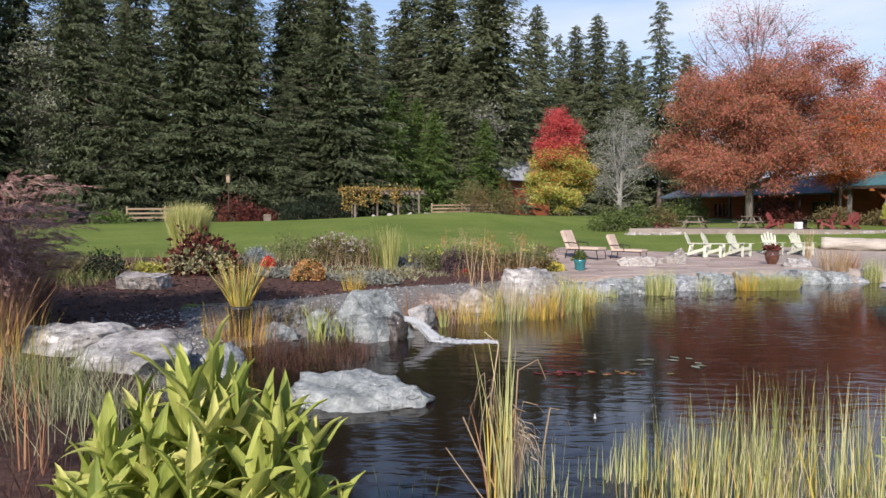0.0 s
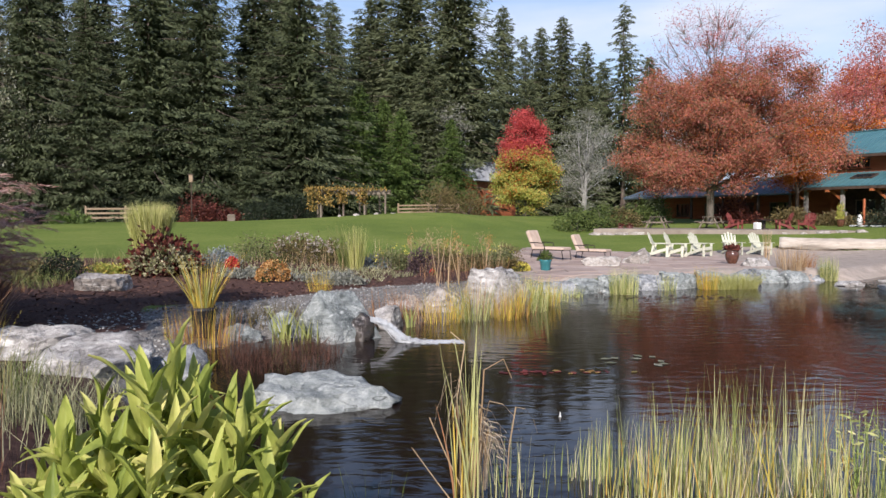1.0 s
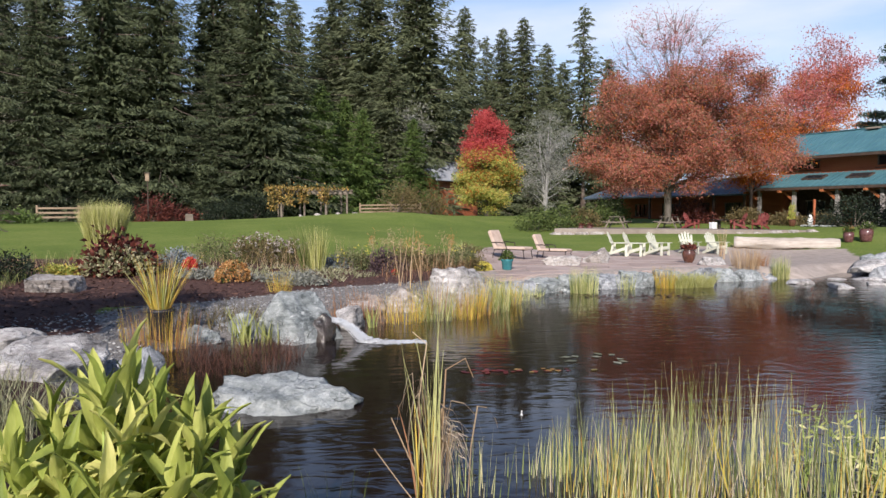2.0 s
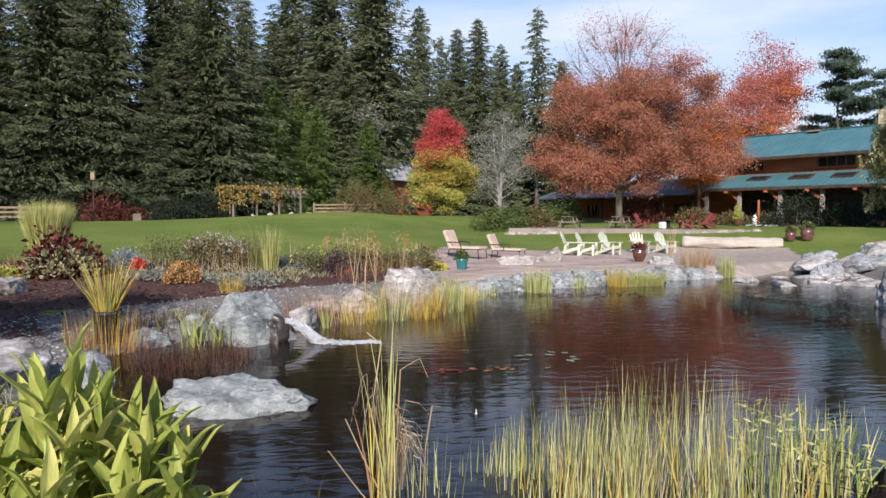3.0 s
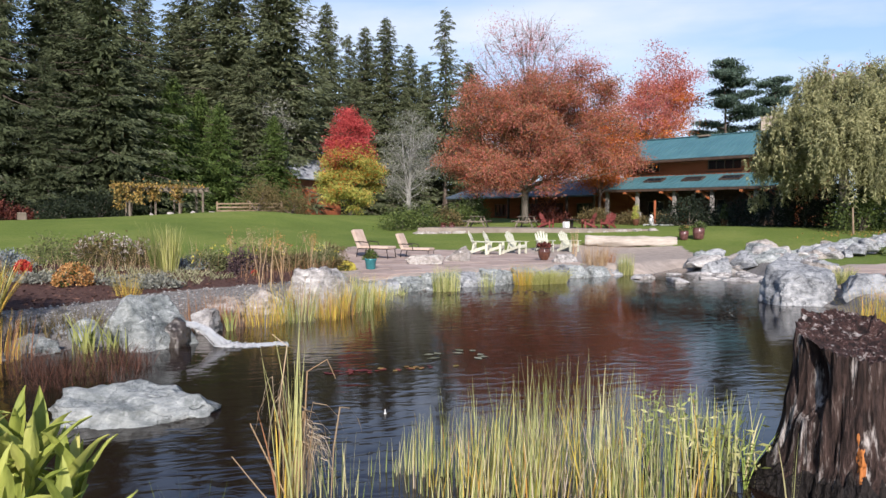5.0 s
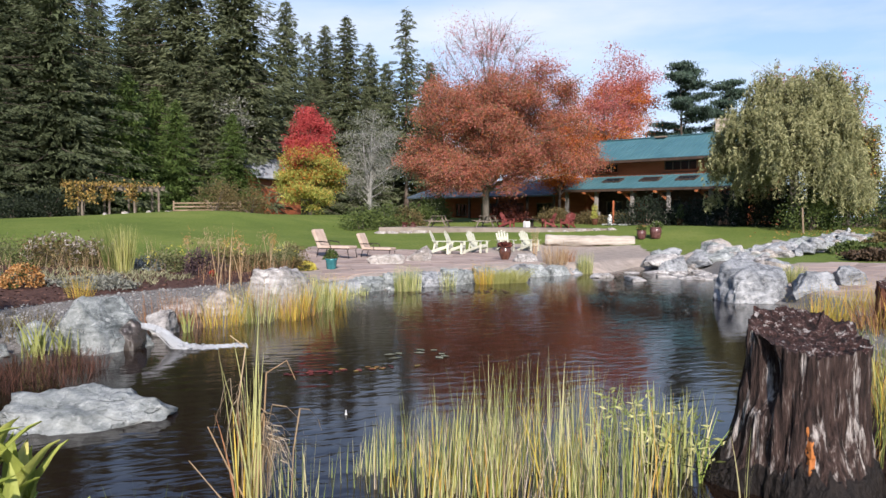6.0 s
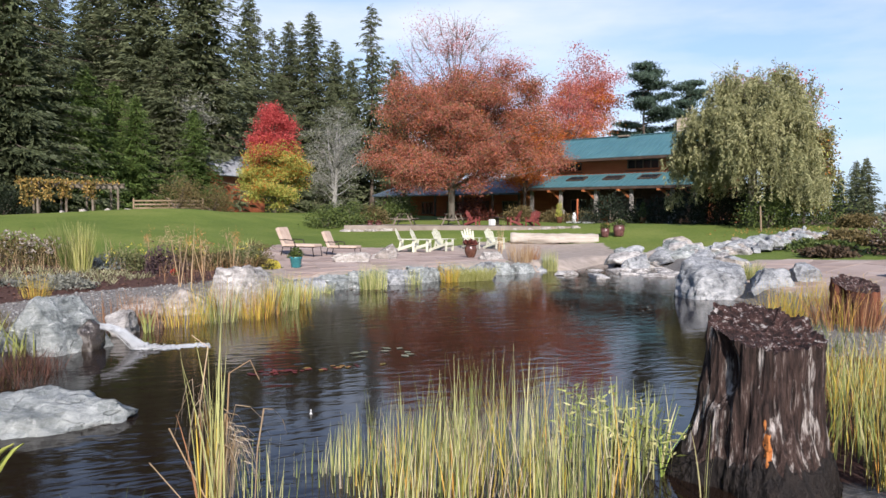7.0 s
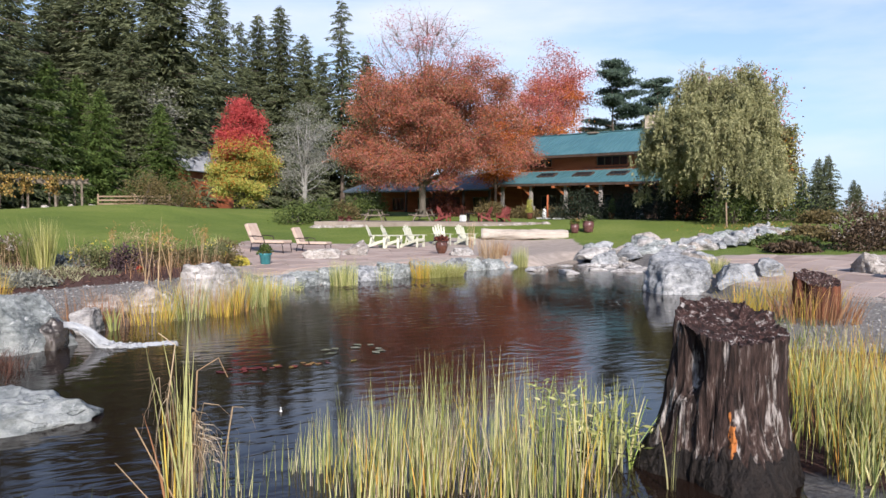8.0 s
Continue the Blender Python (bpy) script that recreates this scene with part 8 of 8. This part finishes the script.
LEAVES = [leaf_blade(.29, .070, 1.0, .35, 1), leaf_blade(.33, .074, .7, .45, 2), leaf_blade(.26, .074, 1.5, .3, 3), leaf_blade(.27, .060, .35, .5, 4), leaf_blade(.30, .080, 1.8, .25, 5)]
gp = thing("leafy_plant", pose(-.955, 2.75, .34), "lush leafy plant with broad yellow-green leaves on the near bank", "plant")
rnd = random.Random(77)
for q in range(36):
    # stems spring from one crown and lean outwards, the middle ones tallest
    az = 2.39996 * q
    rr = math.sqrt((q + .5) / 36)
    sx, sy = math.cos(az) * rr * .30, math.sin(az) * rr * .24
    lx, ly = math.cos(az) * rr * .42 + .02, math.sin(az) * rr * .34
    h = .97 - .48 * rr ** 1.6 + rnd.uniform(-.09, .07) + (.06 if 0 < sx < .25 else 0)
    pts = [Vector((sx * .5, sy * .5, -.08)), Vector((sx + lx * .15, sy + ly * .15, h * .42)), Vector((sx + lx * .40, sy + ly * .40, h * .78)), Vector((sx + lx * .62, sy + ly * .62, h))]
    stem = part("stem", mesh_of("stem", *tube([tuple(p) for p in pts], [.011, .009, .007, .003], 7), smooth=True), "stem", gp)
    k = int(10 + h * 7)
    a = rnd.uniform(0, 6.28)
    for i in range(k):
        t = .30 + .70 * (i + .5) / k
        s = t * 3
        j = min(2, int(s))
        p = pts[j].lerp(pts[j + 1], s - j)
        a += 2.4 + rnd.uniform(-.4, .4)
        up = radians(14 + 52 * max(0, t - .4) / .6 + rnd.uniform(-16, 16))
        leaf = new("leaf", LEAVES[rnd.randrange(5)] if t < .85 else LEAVES[(1, 3)[rnd.randrange(2)]])
        leaf.parent = stem
        sc = (.68 + .34 * math.sin(t * 3.0)) * rnd.uniform(.85, 1.15)
        leaf.matrix_local = Matrix.Translation(p) @ Matrix.Rotation(a, 4, 'Z') @ Matrix.Rotation(-up, 4, 'Y') @ Matrix.Rotation(rnd.uniform(-.45, .45), 4, 'X') @ Matrix.Scale(sc, 4)


# ---- stumps ----
def stump(x, y, r, h, seed, label, mat="stump", foot=1.6, z=None, rot=True, rz=0.0, slope=1.0, segs=180, rows=56):
    rnd = random.Random(seed)
    off = Vector((rnd.uniform(0, 90), rnd.uniform(0, 90), 0))
    vs, fs = [], []
    for i in range(rows + 1):
        t = i / rows
        for k in range(segs):
            a = 6.28319 * k / segs
            ca, sa = math.cos(a), math.sin(a)
            flare = 1 + (foot - 1) * (1 - t) ** 3.2 * (.75 + .45 * math.sin(3 * a + 1.0) + .2 * math.sin(5 * a))
            ridge = .060 * noise.noise(Vector((ca * 2.6, sa * 2.6, t * .9)) + off) + .026 * noise.noise(Vector((ca * 11, sa * 11, t * 1.3)) + off) + .034 * noise.noise(Vector((ca * 20, sa * 20, t * 1.6)) + off) + .022 * noise.noise(Vector((ca * 42, sa * 42, t * 2.6)) + off) + .03 * noise.noise(Vector((ca * 7, sa * 7, t * 6)) + off)
            # a deep vertical hollow down one side, and a shallower split
            da = (a - 3.08 + .12 * math.sin(6 * t) + math.pi) % 6.28319 - math.pi
            hole = .46 * math.exp(-(da / .20) ** 2) * max(0, min(1, (t - .50) * 6)) * max(0, min(1, (1.02 - t) * 8))
            db = (a - 3.5 - .3 * t + math.pi) % 6.28319 - math.pi
            hole += .07 * math.exp(-(db / .10) ** 2) * max(0, min(1, (t - .2) * 4))
            rr = r * (flare * (1.02 - .04 * t) + ridge * 1.6 - hole)
            zt = t * h * (1 + .030 * noise.noise(Vector((ca * 3, sa * 3, 7)) + off) * t + (.026 * noise.noise(Vector((ca * 9, sa * 9, 3)) + off) + .022 * noise.noise(Vector((ca * 26, sa * 26, 3)) + off)) * max(0, t - .88) * 8)
            zt -= t ** 2 * slope * (.10 * math.cos(a - 3.89) + .05 * math.cos(a + .82))
            vs.append((rr * ca, rr * sa, zt - .12 * (i == 0)))
    for i in range(rows):
        for k in range(segs):
            k2 = (k + 1) % segs
            fs.append((i * segs + k, i * segs + k2, (i + 1) * segs + k2, (i + 1) * segs + k))
    body = mesh_of("stump_body", vs, fs, True)
    t = thing("tree_stump", pose(x, y, gz(x, y) if z is None else z, 0, 0, rz), label, "tree stump")
    part("stump_body", body, mat, t)
    # worn top, a little sunk and rough
    tv, tf = [], []
    rings = 14
    top = vs[rows * segs:]
    for j in range(rings + 1):
        q = 1 - j / rings
        for k in range(segs):
            p = Vector(top[k])
            n = noise.fractal(Vector((p.x * q * 7, p.y * q * 7, 1.0)) + off, 1, 2, 4)
            tv.append((p.x * q, p.y * q, h + (p.z - h) * q ** 1.0 - .055 * (1 - q ** 4) + .045 * n * (1 - q ** 5)))
    for j in range(rings):
        for k in range(segs):
            k2 = (k + 1) % segs
            tf.append((j * segs + k, j * segs + k2, (j + 1) * segs + k2, (j + 1) * segs + k))
    part("cut_top", mesh_of("cut_top", tv, tf, True), "stump_top", t)
    return t, vs, segs, rows


st_thing, sv, sg, sr = stump(4.32, 4.02, .40, 1.18, 5, "large weathered grey-brown tree stump at the water's edge", z=-.02, rz=0)
# patch of orange rotten wood on its face
rv, rf = [], []
NR, NK = 26, 9
for i in range(NR):
    for k in range(NK):
        v, u = i / (NR - 1), k / (NK - 1) * 2 - 1
        wide = (2.4 * math.sin(math.pi * v) ** .55 + 1.3 * noise.noise(Vector((v * 7, u, 2)))) * (1.1 - .45 * v)
        cf = sg * 3.95 / 6.283 + u * wide + 1.2 * math.sin(v * 4)
        row = int(sr * (.20 + .34 * v)) * sg
        p = Vector(sv[row + int(cf) % sg]).lerp(Vector(sv[row + (int(cf) + 1) % sg]), cf % 1.0)
        c = Vector((p.x, p.y, 0)).normalized()
        rv.append(p + c * (.016 * (1 - u * u) * math.sin(math.pi * v) ** .4 - .008 + .016 * noise.noise(Vector((p.x * 60, p.y * 60, p.z * 9)))))
for i in range(NR - 1):
    for k in range(NK - 1):
        rf.append((i * NK + k, i * NK + k + 1, (i + 1) * NK + k + 1, (i + 1) * NK + k))
part("rotten_patch", mesh_of("rotten_patch", rv, rf, True), "rot", st_thing, "orange rotten wood")
stump(10.1, 7.6, .33, .60, 9, "smaller reddish-brown tree stump among dry grass", "stump_red", 1.15)
# ragged wet bark left round its foot
bv, bf = [], []
BR = 14
for i in range(BR + 1):
    for k in range(sg):
        a = 6.28319 * k / sg
        top_row = sr * (.20 + .17 * noise.noise(Vector((math.cos(a) * 2, math.sin(a) * 2, 3))) + .09 * noise.noise(Vector((math.cos(a) * 14, math.sin(a) * 14, 5))))
        rowf = top_row * i / BR
        p = Vector(sv[int(rowf) * sg + k]).lerp(Vector(sv[min(sr, int(rowf) + 1) * sg + k]), rowf % 1.0)
        c = Vector((p.x, p.y, 0)).normalized()
        bv.append(p + c * (.022 + .020 * noise.fractal(Vector((p.x * 16, p.y * 16, p.z * 7)), 1, 2, 3) - (.03 if i == BR else 0)))
for i in range(BR):
    for k in range(sg):
        k2 = (k + 1) % sg
        bf.append((i * sg + k, i * sg + k2, (i + 1) * sg + k2, (i + 1) * sg + k))
part("wet_bark", mesh_of("wet_bark", bv, bf, True), "wet_bark", st_thing, "dark wet rotten bark")
tuft("vine_shoot", 3.62, 3.85, 7, .62, .05, "reed", "thin yellowing vine shoot before the stump", 731, .30, .010, z=0.0, category="vine")

# ---- water spout ----
sp = thing("water_spout", pose(-.62, 11.22, 0), "white water spouting from the rock into the pond", "water spout")
arc = [(0, .05, .36), (.10, .04, .345), (.20, .03, .30), (.30, .02, .225), (.40, .01, .125), (.50, 0, .03), (.58, 0, -.02)]
rnd = random.Random(3)
strands = []
for k in range(150):
    oy, oz, sp2, ph = rnd.gauss(0, .024), rnd.gauss(0, .014), rnd.uniform(.86, 1.16), rnd.uniform(0, 6)
    ps = [(x * sp2, y + oy * (1 + 1.4 * i / 6) + .008 * math.sin(i * 1.7 + ph) + rnd.gauss(0, .008), z + oz * (1 + 1.2 * i / 6)) for i, (x, y, z) in enumerate(arc)]
    strands.append(tube(ps, [rnd.uniform(.002, .005) * (.6 + .8 * rnd.random()) for _ in ps], 5))
part("jet", mesh_of("jet", *joined(strands), smooth=True), "foam", sp)["kind"] = "stuff"
drops = []
_oct = [(1, 0, 0), (0, 1, 0), (-1, 0, 0), (0, -1, 0), (0, 0, 1), (0, 0, -1)]
_of = [(0, 1, 4), (1, 2, 4), (2, 3, 4), (3, 0, 4), (1, 0, 5), (2, 1, 5), (3, 2, 5), (0, 3, 5)]
for i in range(1700):
    u = rnd.random() ** 1.35
    x = .44 + 1.05 * u
    size = rnd.uniform(.006, .017) * (1.15 - .75 * u)
    y = rnd.gauss(-.05 * u + .03 * math.sin(x * 6), .040 + .045 * u)
    z = max(.002, abs(rnd.gauss(0, .035)) * max(.05, 1 - 1.6 * u))
    drops.append(([(x + a * size * 3.4, y + b * size * 1.5, z + c * size * .6) for a, b, c in _oct], _of))
part("splash", mesh_of("splash", *joined(drops), smooth=True), "foam", sp)["kind"] = "stuff"
lip = rock_mesh((.26, .30, .42), 95, 9, 4, lo=.55, hi=.9)
lip.materials.append(M["wet_rock"])
lo = new("boulder", lip)
lo.matrix_world = pose(-.80, 11.50, -.04)
tagged(lo, "wet dark rock under the spout", "rock", "boulders round the pond")

# ---- floating leaves and pads on the pond ----
RNG = np.random.default_rng(801)
for nm, mt, lab, cxy, sx, sy, cnt, size in (("floating_leaves", "leaf_purple", "fallen dull red leaves floating on the pond", (1.75, 8.9), .35, .06, 26, .11), ("floating_leaves", "leaf_vine", "fallen yellow leaves floating on the pond", (2.3, 9.0), .3, .12, 7, .12),
                                            ("lily_pads", "leaf_lichen", "small pale floating pads on the pond", (3.0, 9.5), .35, .2, 9, .17), ("floating_debris", "bloom_white", "pale floating specks on the pond", (4.6, 14.9), .8, .5, 46, .045), ("floating_debris", "bloom_white", "pale floating specks on the pond", (10.3, 12.2), .9, 1.1, 60, .05),
                                            ("floating_leaves", "weed_brown", "dark floating weed along the far shore", (6.6, 17.0), 1.3, .35, 160, .14)):
    c = np.stack([RNG.normal(cxy[0], sx, cnt), RNG.normal(cxy[1], sy, cnt), np.full(cnt, .008)], 1)
    d = RNG.normal(size=(cnt, 3)) * np.array([1, 1, 0])
    me = leaves_mesh(nm, c, d, size * RNG.uniform(.5, 1.3, cnt), size * .7, .03, level=1.0)
    me.materials.append(M[mt])
    tagged(new(nm, me), lab, "floating leaves", kind="stuff")


flt = thing("pond_float", pose(1.50, 6.95, -.01) @ Matrix.Scale(.55, 4), "small white float standing in the pond", "float")
part("float_body", mesh_of("float_body", *lathe([(.012, 0), (.028, .012), (.028, .03), (.012, .045), (.010, .085), (.016, .095), (.004, .11)], 12), smooth=True), "white_paint", flt)
part("float_collar", mesh_of("float_collar", *lathe([(.030, .014), (.034, .02), (.030, .026)], 12), smooth=True), "dark_metal", flt)

# ---- loose ground: bark chips, pebbles, dry grass along the bed ----
RNG = np.random.default_rng(811)


def scatter(poly_pts, n, seed):
    rg = np.random.default_rng(seed)
    xs, ys = [p[0] for p in poly_pts], [p[1] for p in poly_pts]
    px, py = rg.uniform(min(xs), max(xs), n * 3), rg.uniform(min(ys), max(ys), n * 3)
    ok = (plan_distance(px, py, poly_pts) < 0) & (plan_distance(px, py, POND) > .15)
    return px[ok][:n], py[ok][:n]


px, py = scatter([(-12, 10.2), (-6, 10.8), (-3.2, 14.0), (-1.0, 16.2), (1.2, 17.6), (2.8, 19.8), (2.8, 22.5), (-2, 21.8), (-10, 20.6)], 5200, 812)
c = np.stack([px, py, height(px, py) + .012], 1)
me = leaves_mesh("bark_chips", c, RNG.normal(size=c.shape) * np.array([1, 1, .22]), RNG.uniform(.05, .13, len(c)), .045, .2, level=.6)
me.materials.append(M["chip"])
tagged(new("bark_chips", me), "red-brown bark mulch chips on the bed", "mulch", kind="stuff")


def pebbles(name, poly_pts, n, lo, hi, label, seed):
    px, py = scatter(poly_pts, n, seed)
    rg = np.random.default_rng(seed + 1)
    n = len(px)
    s = rg.uniform(lo, hi, n) * rg.uniform(.6, 1.0, n)
    o = np.array([(1, 0, 0), (0, 1, 0), (-1, 0, 0), (0, -1, 0), (0, 0, .62), (0, 0, -.62)], float)
    v = (o[None] * rg.uniform(.7, 1.3, (n, 6, 1))) * s[:, None, None]
    v += np.stack([px, py, height(px, py) + s * .25], 1)[:, None]
    f = [(0, 1, 4), (1, 2, 4), (2, 3, 4), (3, 0, 4), (1, 0, 5), (2, 1, 5), (3, 2, 5), (0, 3, 5)]
    i = np.arange(n)[:, None, None] * 6
    fc = (i + np.array(f)[None]).reshape(-1, 3)
    me = bpy.data.meshes.new(name)
    me.from_pydata(v.reshape(-1, 3).tolist(), [], fc.tolist())
    me.update()
    me.polygons.foreach_set("use_smooth", [True] * len(me.polygons))
    me.materials.append(M["pebble"])
    return tagged(new(name, me), label, "gravel", kind="stuff")


pebbles("bank_pebbles", [(-5.5, 9.6), (-2.6, 8.6), (-2.6, 11.6), (-1.2, 12.4), (-.6, 14.4), (1.6, 15.6), (3.2, 18.0), (1.4, 17.6), (-1.0, 16.2), (-3.4, 14.2), (-6, 12.2)], 3000, .012, .042, "grey pebbles on the pond bank", 821)
pebbles("bank_pebbles", [(5.4, 5.6), (8.5, 8.2), (11.2, 10.4), (13.2, 12.0), (13.5, 7.0), (10, 4.5), (7, 3.5)], 4200, .008, .030, "grey pebbles on the stony bank", 823)
field("bed_edge_grass", [(-14, 19.4), (-8, 20.4), (-3.5, 20.9), (.5, 21.4), (3.2, 24.4), (3.2, 22.6), (1.2, 20.4), (-3, 20.0), (-8, 19.4), (-14, 18.2)], 3000, .50, "grass_blade", "dry grass along the edge of the flower bed", 825, .012, .35, .6, category="grass")
field("bed_straw", [(-12, 18.6), (-8, 19.4), (-3.0, 20.2), (1.2, 20.6), (2.9, 22.4), (2.6, 20.2), (-2, 19.0), (-8, 17.6)], 900, .55, "reed_dead", "dry straw among the perennials", 826, .009, .35, .6, category="grass")


# ---- flagstones: the patio by the pond and the paving by the far bank ----
def flagstones(parent_label, name, poly_pts, cell, seed):
    rg = random.Random(seed)
    host = thing(name, Matrix(), parent_label, "paving", kind="structure")
    xs, ys = [p[0] for p in poly_pts], [p[1] for p in poly_pts]
    nx, ny = int((max(xs) - min(xs)) / cell) + 2, int((max(ys) - min(ys)) / cell) + 2
    turn = Matrix.Rotation(.35, 2)
    cen = Vector(((min(xs) + max(xs)) / 2, (min(ys) + max(ys)) / 2))
    knot = {}
    for i in range(-3, nx + 4):
        for j in range(-3, ny + 4):
            q = Vector((min(xs) + i * cell + (j % 2) * cell * .4 + rg.uniform(-.2, .2) * cell, min(ys) + j * cell * .8 + rg.uniform(-.18, .18) * cell)) - cen
            knot[i, j] = turn @ q + cen
    for i in range(-3, nx + 3):
        for j in range(-3, ny + 3):
            qs = [knot[i, j], knot[i + 1, j], knot[i + 1, j + 1], knot[i, j + 1]]
            c = sum(qs, Vector((0, 0))) / 4
            if float(plan_distance(np.array([c.x]), np.array([c.y]), poly_pts)[0]) > -.25:
                continue
            lift = rg.uniform(.006, .022)
            vs = []
            for sh, dz in ((.94, -.06), (.95, lift - .006), (.915, lift)):
                for q in qs:
                    p = c + (q - c) * sh
                    vs.append((p.x - c.x, p.y - c.y, gz(p.x, p.y) + dz))
            fs = [(8, 9, 10, 11)] + [(a + k, a + (k + 1) % 4, a + 4 + (k + 1) % 4, a + 4 + k) for a in (0, 4) for k in range(4)]
            me = mesh_of("flagstone", vs, fs)
            me.materials.append(M["flag"])
            o = new("flagstone", me)
            o.parent = host
            o.matrix_local = Matrix.Translation((c.x, c.y, 0))
    return host


flagstones("pinkish flagstone patio beside the pond", "patio", PATIO, 1.0, 5)
flagstones("pinkish flagstone paving on the far bank", "paving", PAVING, 1.15, 6)

RNG = np.random.default_rng(841)
px, py = RNG.normal(30.5, 1.8, 320), RNG.normal(27.3, 1.0, 320)
c = np.stack([px, py, height(px, py) + .02], 1)
me = leaves_mesh("fallen_leaves", c, RNG.normal(size=c.shape) * np.array([1, 1, .2]), RNG.uniform(.07, .14, 320), .08)
me.materials.append(M["leaf_vine"])
tagged(new("fallen_leaves", me), "yellow fallen leaves on the lawn by the willow", "fallen leaves", kind="stuff")
